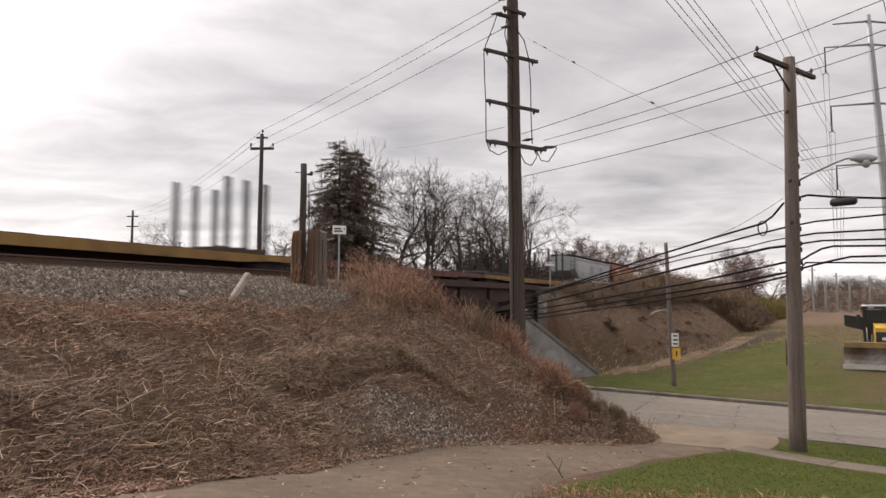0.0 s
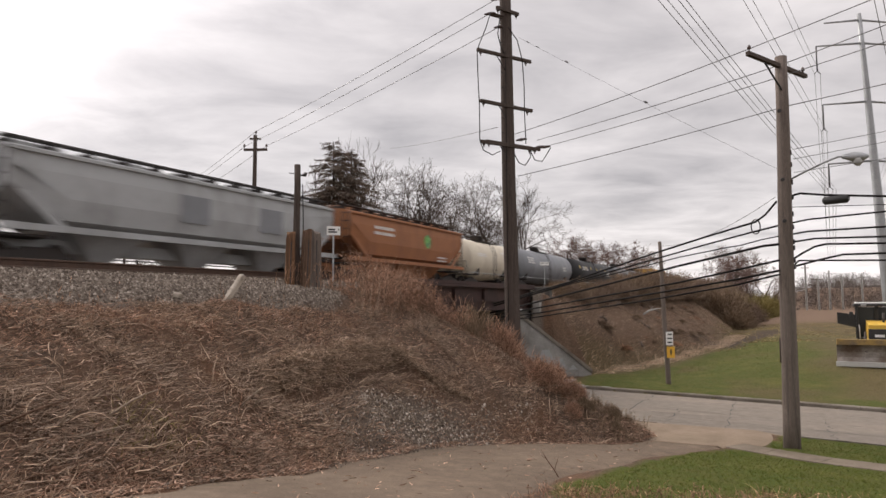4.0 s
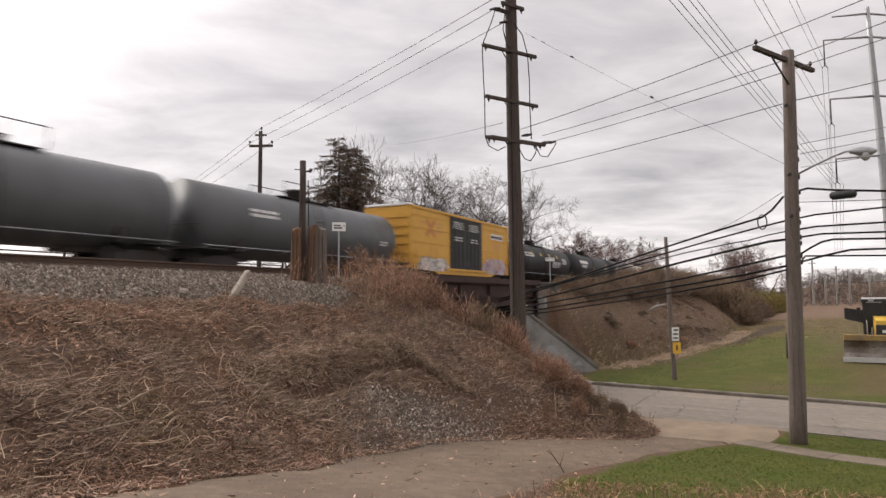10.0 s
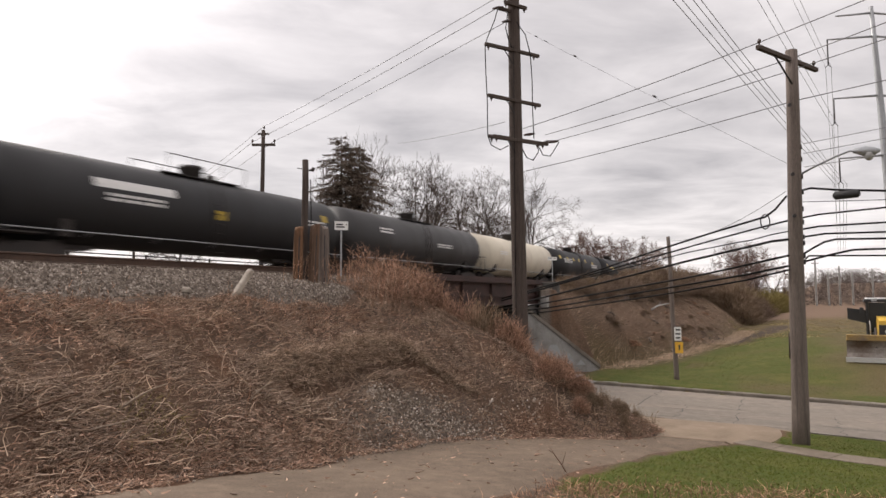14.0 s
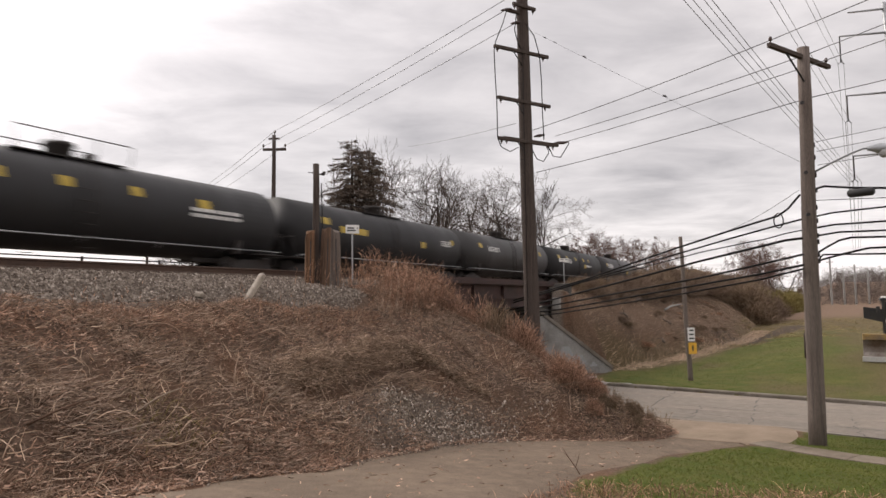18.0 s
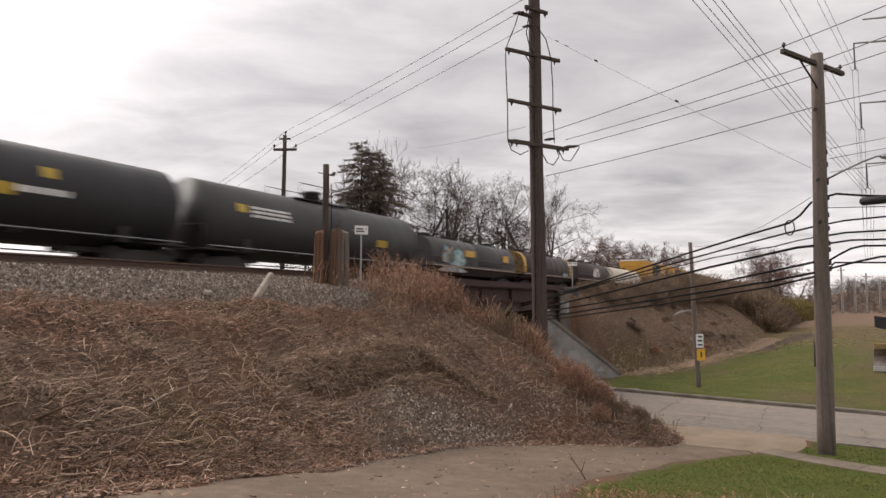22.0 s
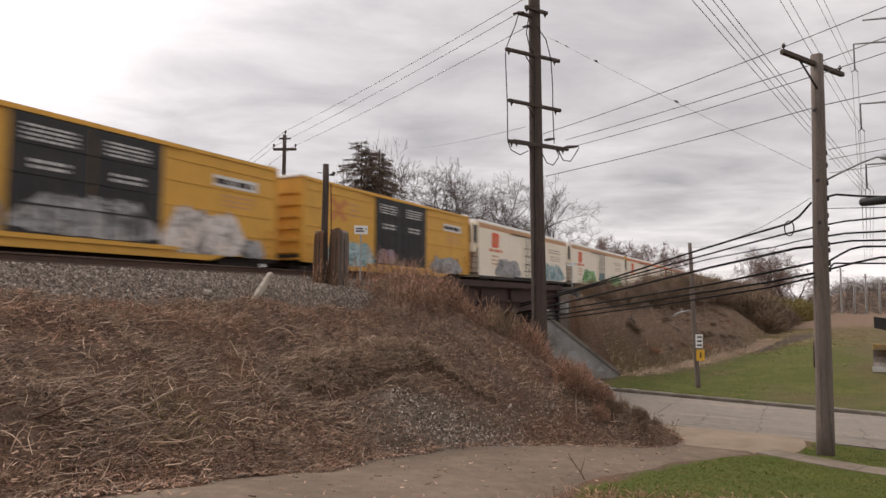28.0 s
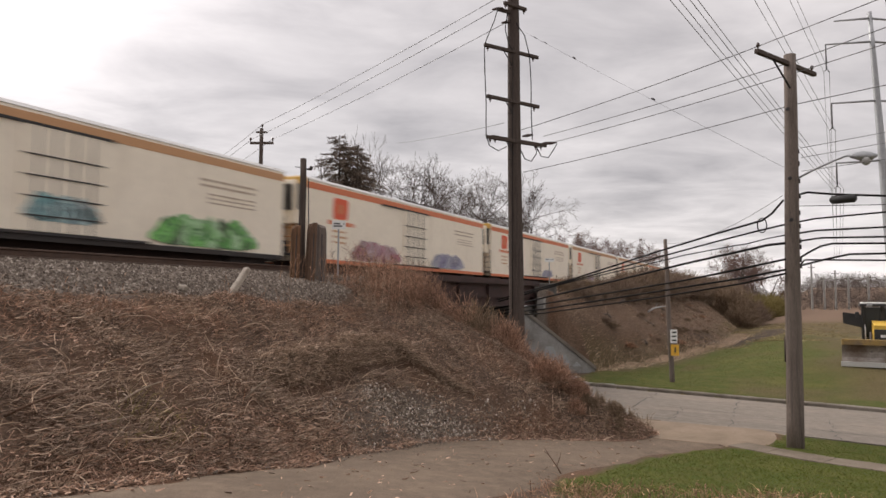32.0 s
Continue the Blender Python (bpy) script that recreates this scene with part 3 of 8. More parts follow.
for d in (12.0, 15.6, 18.7, 22.6):
    part("bearing", Solid().slab(32.1, 32.6, d - 0.25, d + 0.25, 3.5, 3.58, 0.02), M_CONC_PALE, bridge, "pale bearing block")
part("pier_block", Solid().slab(33.6, 34.0, 11.2, 11.6, 3.4, 4.0, 0.04), M_CONCRETE, bridge, "pale concrete block at the bridge end")
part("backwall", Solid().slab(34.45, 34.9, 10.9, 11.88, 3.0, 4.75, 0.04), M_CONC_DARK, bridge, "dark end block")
wing = thing("wing_wall", "sloping grey concrete wing wall with pale patches", "retaining wall", TRACK, kind="structure")
w0, w1 = Vector((32.1, 12.0, 0)), Vector((34.45, 8.75, 0))
along = (w1 - w0).normalized()
out = Vector((-along.y, along.x, 0))
if out.x > 0:
    out = -out
body = Solid()
v = []
for off in (0.0, -0.45):
    for p, z in ((w0, -0.3), (w1, -0.3), (w1, 0.3), (w0, 3.4)):
        q = p + out * off
        v.append((q.x, q.y, z))
body.add(v, [(0, 1, 2, 3), (7, 6, 5, 4), (3, 2, 6, 7), (0, 4, 5, 1), (1, 5, 6, 2), (0, 3, 7, 4)])
part("wall", body, M_CONCRETE, wing)
cap = Solid()
v = []
for off in (0.07, -0.5):
    for p, z in ((w0, 3.4), (w1 + along * 0.05, 0.26), (w1 + along * 0.05, 0.46), (w0, 3.6)):
        q = p + out * off
        v.append((q.x, q.y, z))
cap.add(v, [(0, 1, 2, 3), (7, 6, 5, 4), (3, 2, 6, 7), (0, 4, 5, 1), (1, 5, 6, 2), (0, 3, 7, 4)])
part("coping", cap, M_KERB, wing, "stained brown concrete coping")
patch = Solid()
for a0, a1, z0, z1 in ((1.5, 2.7, 0.55, 1.05), (1.2, 2.0, 1.05, 1.5), (2.8, 3.3, 0.45, 0.7)):
    v = [w0 + along * a0 + out * 0.006 + Vector((0, 0, z0)), w0 + along * a1 + out * 0.006 + Vector((0, 0, z0)),
         w0 + along * (a1 - 0.25) + out * 0.006 + Vector((0, 0, z1)), w0 + along * (a0 + 0.2) + out * 0.006 + Vector((0, 0, z1))]
    patch.add(v, [(0, 1, 2, 3)])
part("paint_patch", patch, M_PATCH, wing, "pale painted-over patches")
# ---- the freight train: every car is built once in its own space, x along the track, z over the rail heads ----
SPEED = 13.99
CARS = []          # (car, s of its middle at 0 s)
Y0 = -1.55         # the side that faces the camera


def paint(name, c, dirt, rough=0.5, amount=0.5, metal=0.0):
    c1 = tuple(min(1, x * 1.18) for x in c)
    def build(nt, b):
        f = noise_node(nt, 14, 5, 0.7, stretch=(1, 1, 0.25))
        g = noise_node(nt, 0.9, 5, 0.65, stretch=(1, 1, 0.45))
        col = mix_node(nt, ramp_node(nt, f, [(0.35, (0, 0, 0)), (0.7, (1, 1, 1))]), c, c1)
        col = mix_node(nt, ramp_node(nt, g, [(0.66 - amount * 0.32, (0, 0, 0)), (0.88 - amount * 0.2, (min(1.0, amount + 0.15),) * 3)]), col, dirt)
        nt.links.new(col, b.inputs["Base Color"])
        r = nt.nodes.new("ShaderNodeMapRange")
        r.inputs["To Min"].default_value, r.inputs["To Max"].default_value = rough - 0.12, rough + 0.2
        nt.links.new(g, r.inputs[0])
        nt.links.new(r.outputs[0], b.inputs["Roughness"])
        bump_node(nt, b, f, 0.12, 0.004)
    return material(name, build, rough, metal)


P_YELLOW = paint("boxcar_yellow", (0.62, 0.335, 0.055), (0.42, 0.235, 0.06), 0.55, 0.45)
P_FLAT = paint("flatcar_yellow", (0.26, 0.145, 0.038), (0.1, 0.062, 0.034), 0.6, 0.75)
P_BROWN = paint("oxide_red_brown", (0.11, 0.042, 0.035), (0.07, 0.04, 0.03), 0.65, 0.5)
P_GREY = paint("hopper_grey", (0.36, 0.37, 0.375), (0.2, 0.2, 0.19), 0.55, 0.6)
P_ORANGE = paint("rust_orange", (0.3, 0.118, 0.046), (0.2, 0.09, 0.052), 0.6, 0.6)
P_CREAM = paint("dirty_cream", (0.62, 0.56, 0.45), (0.42, 0.35, 0.26), 0.55, 0.5)
P_TGREY = paint("tank_grey", (0.2, 0.21, 0.225), (0.13, 0.13, 0.13), 0.45, 0.5)
P_TMID = paint("tank_slate", (0.095, 0.1, 0.105), (0.07, 0.068, 0.065), 0.45, 0.5)
P_TDARK = paint("tank_charcoal", (0.034, 0.032, 0.032), (0.04, 0.035, 0.032), 0.5, 0.5)
P_TBLACK = paint("tank_black", (0.013, 0.0125, 0.0135), (0.024, 0.02, 0.018), 0.58, 0.45)
P_REEFER = paint("reefer_white", (0.8, 0.72, 0.59), (0.62, 0.53, 0.41), 0.55, 0.4)
P_ROOF = paint("roof_white", (0.75, 0.74, 0.72), (0.6, 0.58, 0.55), 0.5, 0.3)
P_STRIPE = paint("stripe_brown", (0.5, 0.27, 0.13), (0.4, 0.24, 0.14), 0.5, 0.3)
P_RED = paint("emblem_red", (0.66, 0.1, 0.04), (0.5, 0.12, 0.07), 0.5, 0.3)
P_STRIPE_RED = paint("stripe_red", (0.6, 0.17, 0.07), (0.45, 0.18, 0.1), 0.5, 0.3)
P_COIL = paint("coil_hood_brown_grey", (0.055, 0.041, 0.039), (0.085, 0.06, 0.05), 0.6, 0.5)
P_COILGREY = paint("coil_hood_grey", (0.066, 0.063, 0.063), (0.08, 0.058, 0.05), 0.6, 0.5)
P_SILL = paint("sooty_brown_sill", (0.024, 0.016, 0.014), (0.05, 0.032, 0.026), 0.85, 0.5)
P_FRAME = paint("sooty_running_gear", (0.035, 0.03, 0.028), (0.07, 0.05, 0.04), 0.8, 0.5)
P_BAND = paint("band_yellow", (0.6, 0.35, 0.07), (0.4, 0.25, 0.08), 0.5, 0.4)
P_LETTER = paint("stencil_white", (0.62, 0.61, 0.59), (0.45, 0.44, 0.42), 0.6, 0.4)
P_FADED = paint("faded_brown_stencil", (0.4, 0.31, 0.23), (0.5, 0.41, 0.32), 0.6, 0.5)
P_FADED_RED = paint("faded_red_on_yellow", (0.52, 0.2, 0.06), (0.56, 0.28, 0.06), 0.55, 0.6)
P_SAFETY = paint("reflector_yellow", (0.42, 0.29, 0.03), (0.3, 0.21, 0.04), 0.4, 0.3)


def spray(name, stops, scale=1.1):
    """Sprayed paint: cells of a few colours with soft, warped borders."""
    def build(nt, b):
        c = nt.nodes.new("ShaderNodeTexCoord")
        w = nt.nodes.new("ShaderNodeTexNoise")
        w.inputs["Scale"].default_value, w.inputs["Detail"].default_value = 1.6, 3.0
        nt.links.new(c.outputs["Object"], w.inputs["Vector"])
        add = nt.nodes.new("ShaderNodeVectorMath")
        add.operation = "MULTIPLY_ADD"
        nt.links.new(w.outputs["Color"], add.inputs[0])
        add.inputs[1].default_value = (1.3, 1.3, 1.3)
        nt.links.new(c.outputs["Object"], add.inputs[2])
        v = nt.nodes.new("ShaderNodeTexNoise")
        v.inputs["Scale"].default_value, v.inputs["Detail"].default_value = scale, 1.5
        nt.links.new(add.outputs[0], v.inputs["Vector"])
        col = ramp_node(nt, v.outputs[0], stops)
        # strokes stand upright, so the second pattern is squeezed along the car
        mp = nt.nodes.new("ShaderNodeMapping")
        mp.inputs["Scale"].default_value = (1.0, 1.0, 0.45)
        nt.links.new(add.outputs[0], mp.inputs[0])
        s = nt.nodes.new("ShaderNodeTexNoise")
        s.inputs["Scale"].default_value, s.inputs["Detail"].default_value, s.inputs["Distortion"].default_value = 2.1, 2.5, 0.6
        nt.links.new(mp.outputs[0], s.inputs["Vector"])
        pale = tuple(min(1, x * 0.6 + 0.28) for x in stops[2][1])
        dark = tuple(x * 0.25 + 0.02 for x in stops[1][1])
        col = mix_node(nt, ramp_node(nt, s.outputs[0], [(0.53, (0, 0, 0)), (0.56, (0.75,) * 3)]), col, pale)
        col = mix_node(nt, ramp_node(nt, s.outputs[0], [(0.475, (0, 0, 0)), (0.49, (0.85,) * 3), (0.515, (0.85,) * 3), (0.53, (0, 0, 0))]), col, dark)
        nt.links.new(col, b.inputs["Base Color"])
    return material(name, build, 0.55)


G_TEAL = spray("sprayed_teal", [(0.36, (0.5, 0.5, 0.48)), (0.44, (0.12, 0.3, 0.32)), (0.5, (0.3, 0.5, 0.5)), (0.56, (0.07, 0.08, 0.09)), (0.62, (0.2, 0.4, 0.42)), (0.7, (0.55, 0.55, 0.52))])
G_GREEN = spray("sprayed_green", [(0.36, (0.08, 0.1, 0.06)), (0.44, (0.1, 0.35, 0.07)), (0.52, (0.22, 0.55, 0.15)), (0.58, (0.07, 0.2, 0.07)), (0.68, (0.3, 0.5, 0.2))])
G_SILVER = spray("sprayed_silver", [(0.36, (0.08, 0.08, 0.08)), (0.45, (0.45, 0.45, 0.45)), (0.52, (0.14, 0.13, 0.13)), (0.6, (0.5, 0.48, 0.45)), (0.68, (0.2, 0.18, 0.17))])
G_PINK = spray("sprayed_pink", [(0.36, (0.55, 0.5, 0.48)), (0.44, (0.55, 0.3, 0.3)), (0.5, (0.2, 0.17, 0.3)), (0.57, (0.6, 0.35, 0.16)), (0.66, (0.45, 0.43, 0.5))])
G_WHITE = spray("sprayed_white", [(0.36, (0.25, 0.22, 0.2)), (0.44, (0.65, 0.58, 0.52)), (0.55, (0.7, 0.62, 0.55)), (0.62, (0.2, 0.2, 0.2)), (0.7, (0.5, 0.45, 0.42))])
G_MAGENTA = spray("sprayed_magenta", [(0.36, (0.4, 0.33, 0.33)), (0.46, (0.45, 0.18, 0.22)), (0.55, (0.3, 0.1, 0.15)), (0.65, (0.5, 0.4, 0.4))])
G_VIOLET = spray("sprayed_violet", [(0.36, (0.45, 0.45, 0.48)), (0.46, (0.3, 0.28, 0.42)), (0.55, (0.14, 0.13, 0.2)), (0.65, (0.5, 0.5, 0.5))])
G_RAINBOW = spray("sprayed_many_colours", [(0.36, (0.1, 0.35, 0.42)), (0.44, (0.55, 0.3, 0.05)), (0.52, (0.1, 0.1, 0.1)), (0.58, (0.3, 0.12, 0.08)), (0.66, (0.15, 0.45, 0.55))])


def scrawl(x0, x1, z0, z1, y, seed, thick=0.003):
    """A thin coat of sprayed paint with a lumpy outline on a flat side."""
    r = random.Random(seed)
    n = max(10, int((x1 - x0) * 6))
    top, bottom = [], []
    for i in range(n + 1):
        u = i / n
        fade = min(1.0, 6 * u, 6 * (1 - u))
        top.append((x0 + (x1 - x0) * u, z0 + (z1 - z0) * (0.35 + 0.65 * fade) * (0.78 + 0.22 * r.random())))
        bottom.append((x0 + (x1 - x0) * u, z0 + (z1 - z0) * 0.12 * (1 - fade) + 0.05 * r.random()))
    v = [(x, y - thick, z) for x, z in bottom] + [(x, y - thick, z) for x, z in top]
    return Solid().add(v, [(i, i + 1, n + 2 + i, n + 1 + i) for i in range(n)])


def bars(x0, x1, z0, rows, y, seed, size=0.12, gap=0.1):
    """Unreadable lettering as plain bars."""
    r = random.Random(seed)
    b = Solid()
    for k in range(rows):
        x, z = x0, z0 - k * (size + gap)
        while x < x1 * 0.98:
            w = r.uniform(0.12, 0.5)
            b.box(x, min(x + w, x1), y - 0.004, y, z, z + size)
            x += w + 0.09
    return b


def wheel_mesh():
    b = Solid()
    for side in (-1, 1):
        y = 0.72 * side
        b.tube([(0, y - 0.065 * side, 0), (0, y + 0.05 * side, 0)], [0.45, 0.43], 20)
        b.tube([(0, y - 0.1 * side, 0), (0, y - 0.065 * side, 0)], [0.48, 0.48], 20)
        b.tube([(0, y, 0), (0, y + 0.32 * side, 0)], [0.11, 0.09], 10)
    b.tube([(0, -0.72, 0), (0, 0.72, 0)], 0.09, 10)
    return b.mesh("wheelset")


WHEELS = wheel_mesh()


def side_frame():
    b = Solid()
    for y in (-1.02, 1.02):
        o = [(-1.15, 0.36), (-0.98, 0.3), (-0.55, 0.42), (-0.36, 0.2), (0.36, 0.2), (0.55, 0.42), (0.98, 0.3), (1.15, 0.36), (1.12, 0.62), (0.7, 0.66), (0.4, 0.78), (-0.4, 0.78), (-0.7, 0.66), (-1.12, 0.62)]
        b.prism(o, "y", y - 0.09, y + 0.09)
        for x in (-0.12, 0.0, 0.12):
            b.tube([(x, y, 0.22), (x, y, 0.52)], 0.05, 8)
    b.box(-0.17, 0.17, -1.0, 1.0, 0.45, 0.68)
    return b.mesh("bogie")


BOGIE = side_frame()


def running_gear(car, length, bogies):
    """Two bogies with their wheelsets, and a coupler at each end."""
    for x in bogies:
        bogie = part("bogie", BOGIE, P_FRAME, car, m=pose(x, 0, 0))
        for dx in (-0.86, 0.86):
            part("wheelset", WHEELS, P_FRAME, bogie, m=pose(dx, 0, 0.46))
    for e in (-1, 1):
        c = Solid()
        c.box(e * (length / 2 - 0.95), e * (length / 2 - 0.12), -0.09, 0.09, 0.72, 0.92)
        c.slab(min(e * (length / 2 - 0.26), e * (length / 2 + 0.02)), max(e * (length / 2 - 0.26), e * (length / 2 + 0.02)), -0.17, 0.15, 0.66, 0.96, 0.03)
        part("coupler", c, P_FRAME, car)


def start_car(name, label, s0, s1, group="cars of the freight train"):
    car = thing(name, label, "freight car", group=group)
    CARS.append((car, 0.5 * (s0 + s1)))
    return car, s1 - s0


def flat_car(s0, s1, deck_paint, label, stakes=(), load=()):
    car, n = start_car("flat_car", label, s0, s1)
    h = n / 2 - 0.45
    b = Solid()
    o = [(-h, 0.76), (-h + 2.6, 0.76), (-h + 4.2, 0.66), (h - 4.2, 0.66), (h - 2.6, 0.76), (h, 0.76), (h, 1.0), (-h, 1.0)]
    for y in (-1.5, 1.38):
        b.prism(o, "y", y, y + 0.12)
    b.box(-h, h, -1.38, 1.38, 0.8, 0.96)
    part("underframe", b, deck_paint, car)
    part("centre_sill", Solid().prism([(-h + 2.2, 0.8), (h - 2.2, 0.8), (h - 4.2, 0.36), (-h + 4.2, 0.36)], "y", -0.5, 0.5), P_SILL, car, "sooty fish-belly centre sill")
    d = Solid()
    k = int(2 * h / 0.6)
    for i in range(k):
        x = -h + 2 * h * i / k
        d.box(x + 0.01, x + 2 * h / k - 0.01, -1.48, 1.48, 0.964, 1.02 + 0.006 * (i % 3))
    part("deck", d, M_TIE, car, "dark worn timber deck")
    pocket = Solid().box(0, 0.12, -1.55, -1.5, 0.74, 0.96).mesh("stake_pocket")
    for i in range(int(2 * h / 1.2)):
        part("stake_pocket", pocket, deck_paint, car, m=pose(-h + 0.5 + i * 1.2, 0, 0))
    for x in stakes:
        for y in (-1.42, 1.42):
            q = Solid()
            for dx in (-0.1, 0.04):
                q.box(x + dx, x + dx + 0.06, y - 0.07, y + 0.07, 1.02, 3.95)
            for z in (1.6, 2.5, 3.4):
                q.box(x - 0.06, x + 0.06, y - 0.04, y + 0.04, z, z + 0.14)
            part("stake", q, M_DARK, car, "tall dark steel twin stake")
        bolster = Solid().slab(x - 0.2, x + 0.2, -1.48, 1.48, 1.03, 1.24, 0.03)
        part("bolster", bolster, M_TIE, car, "dark timber bolster")
    for x0, x1, z in load:
        part("load_block", Solid().slab(x0, x1, -1.1, 1.1, 1.03, 1.03 + z, 0.06), M_DARK, car, "low dark load on the deck")
    running_gear(car, n, (-h + 1.9, h - 1.9))
    return car


def half_cyl(x0, x1, r, cz, n=40, dome=0.5, rings=7):
    """A tank with domed ends."""
    pts, rad = [], []
    for i in range(rings):
        a = pi / 2 * i / (rings - 1)
        pts.append((x0 + dome * (1 - sin(a)), 0, cz))
        rad.append(max(0.02, r * cos(pi / 2 - a) ** 0.55))
    pts += [(x0 + (x1 - x0) * k / 4, 0, cz) for k in (1, 2, 3)]
    rad += [r] * 3
    for i in range(rings):
        a = pi / 2 * (1 - i / (rings - 1))
        pts.append((x1 - dome * (1 - sin(a)), 0, cz))
        rad.append(max(0.02, r * cos(pi / 2 - a) ** 0.55))
    return Solid().tube(pts, rad, n)


def cyl_patch(x0, x1, a0, a1, r, cz, n=6):
    """A thin patch on the camera's side of a tank; the angle counts up from the horizontal, in degrees."""
    v = []
    for i in range(n + 1):
        a = radians(a0 + (a1 - a0) * i / n)
        for x in (x0, x1):
            v.append((x, -cos(a) * r, cz + sin(a) * r))
    return Solid().add(v, [(2 * i, 2 * i + 1, 2 * i + 3, 2 * i + 2) for i in range(n)], True)


def tank_car(s0, s1, coat, label, marks=(), squares=(), band=(), r=1.5, top=3.75, seed=0):
    car, n = start_car("tank_car", label, s0, s1)
    h = n / 2 - 0.75
    cz = top - r
    tank = part("tank", half_cyl(-h, h, r, cz), coat, car)
    for x in (-h * 0.62, -h * 0.2, h * 0.2, h * 0.62):
        part("weld_seam", Solid().tube([(x - 0.02, 0, cz), (x + 0.02, 0, cz)], [r + 0.006] * 2, 40, cap=False), coat, tank)
    # walkway, manway and rails on top
    w = Solid()
    for y in (-0.75, 0.45):
        w.box(-1.9, 1.9, y, y + 0.34, cz + r - 0.1, cz + r - 0.06)
        for x in (-1.7, 0, 1.7):
            w.box(x - 0.03, x + 0.03, y + 0.1, y + 0.2, cz + r - 0.35, cz + r - 0.1)
    part("walkway", w, P_FRAME, car, "dark steel grating walkway")
    part("manway", Solid().tube([(0, 0, cz + r - 0.05), (0, 0, cz + r + 0.32), (0, 0, cz + r + 0.36), (0, 0, cz + r + 0.46)], [0.42, 0.42, 0.5, 0.44], 20), P_FRAME, car, "dark round manway with a lid")
    part("valve_housing", Solid().tube([(1.0, 0, cz + r - 0.05), (1.0, 0, cz + r + 0.25)], [0.2, 0.18], 12), P_FRAME, car)
    rail = Solid()
    for y in (-1.0, 1.0):
        rail.tube([(-1.9, y, cz + r + 0.55), (1.9, y, cz + r + 0.55)], 0.02, 6)
        for x in (-1.9, -0.65, 0.65, 1.9):
            rail.tube([(x, y * 0.8, cz + r - 0.3), (x, y, cz + r + 0.1), (x, y, cz + r + 0.55)], 0.018, 6)
    part("handrail", rail, P_FRAME, car)
    side = Solid()
    for y in (-1.52, 1.52):
        side.tube([(-h - 0.1, y, 1.12), (h + 0.1, y, 1.12)], 0.022, 6)
        for x in np.linspace(-h, h, 7):
            side.tube([(x, y, 1.12), (x, y * 0.72, 1.0)], 0.016, 5)
    part("side_rail", side, M_STEEL, car)
    for y in (-1.54, 1.54):
        lad = Solid()
        for x in (-0.25, 0.25):
            lad.tube([(x, y, 0.7), (x, y, cz + 0.5), (x, y * 0.75, cz + r - 0.2)], 0.02, 6)
        for z in np.arange(0.8, cz + 0.6, 0.36):
            lad.tube([(-0.25, y, z), (0.25, y, z)], 0.014, 5)
        part("ladder", lad, P_FRAME, car)
    for e in (-1, 1):
        sill = Solid()
        x0, x1 = sorted((e * (h - 3.4), e * (h + 0.32)))
        sill.box(x0, x1, -0.4, 0.4, 0.66, 0.98)
        xa, xb = sorted((e * (h - 1.1), e * (h + 0.4)))
        sill.box(xa, xb, -1.45, 1.45, 0.98, 1.03)
        sill.prism([(-1.25, 0.98), (1.25, 0.98), (1.3, cz - 0.7), (0.8, cz - r + 0.24), (0, cz - r + 0.04), (-0.8, cz - r + 0.24), (-1.3, cz - 0.7)], "x", e * (h - 1.9) - 0.15, e * (h - 1.9) + 0.15)
        part("end_sill", sill, P_FRAME, car)
        g = Solid()
        g.tube([(e * (h + 0.36), -1.4, 1.0), (e * (h + 0.36), -1.4, 1.9), (e * (h + 0.36), 1.4, 1.9), (e * (h + 0.36), 1.4, 1.0)], 0.02, 6)
        part("end_rail", g, P_FRAME, car)
    for x0, x1, a0, a1, rows in marks:
        rr = random.Random(seed + int(x0 * 10))
        text = Solid()
        for k in range(rows):
            hi = a1 - (a1 - a0) * k / rows
            lo = hi - (a1 - a0) / rows * 0.6
            x = x0
            while x < x1 - 0.1:
                wd = rr.uniform(0.15, 0.5)
                q = cyl_patch(x, min(x + wd, x1), lo, hi, r + 0.005, cz, 2)
                text.add(q.v, q.f, True)
                x += wd + 0.07
        part("lettering", text, P_LETTER, tank, "white stencilled bars")
    for x, a, w in squares:
        part("reflector", cyl_patch(x - w / 2, x + w / 2, a - 6, a + 7, r + 0.006, cz, 3), P_SAFETY, tank, "yellow painted square")
    for x0, x1, a0, a1, mat in band:
        part("painted_patch", cyl_patch(x0, x1, a0, a1, r + 0.005, cz, 6), mat, tank)
    running_gear(car, n, (-h + 1.0, h - 1.0))
    return car


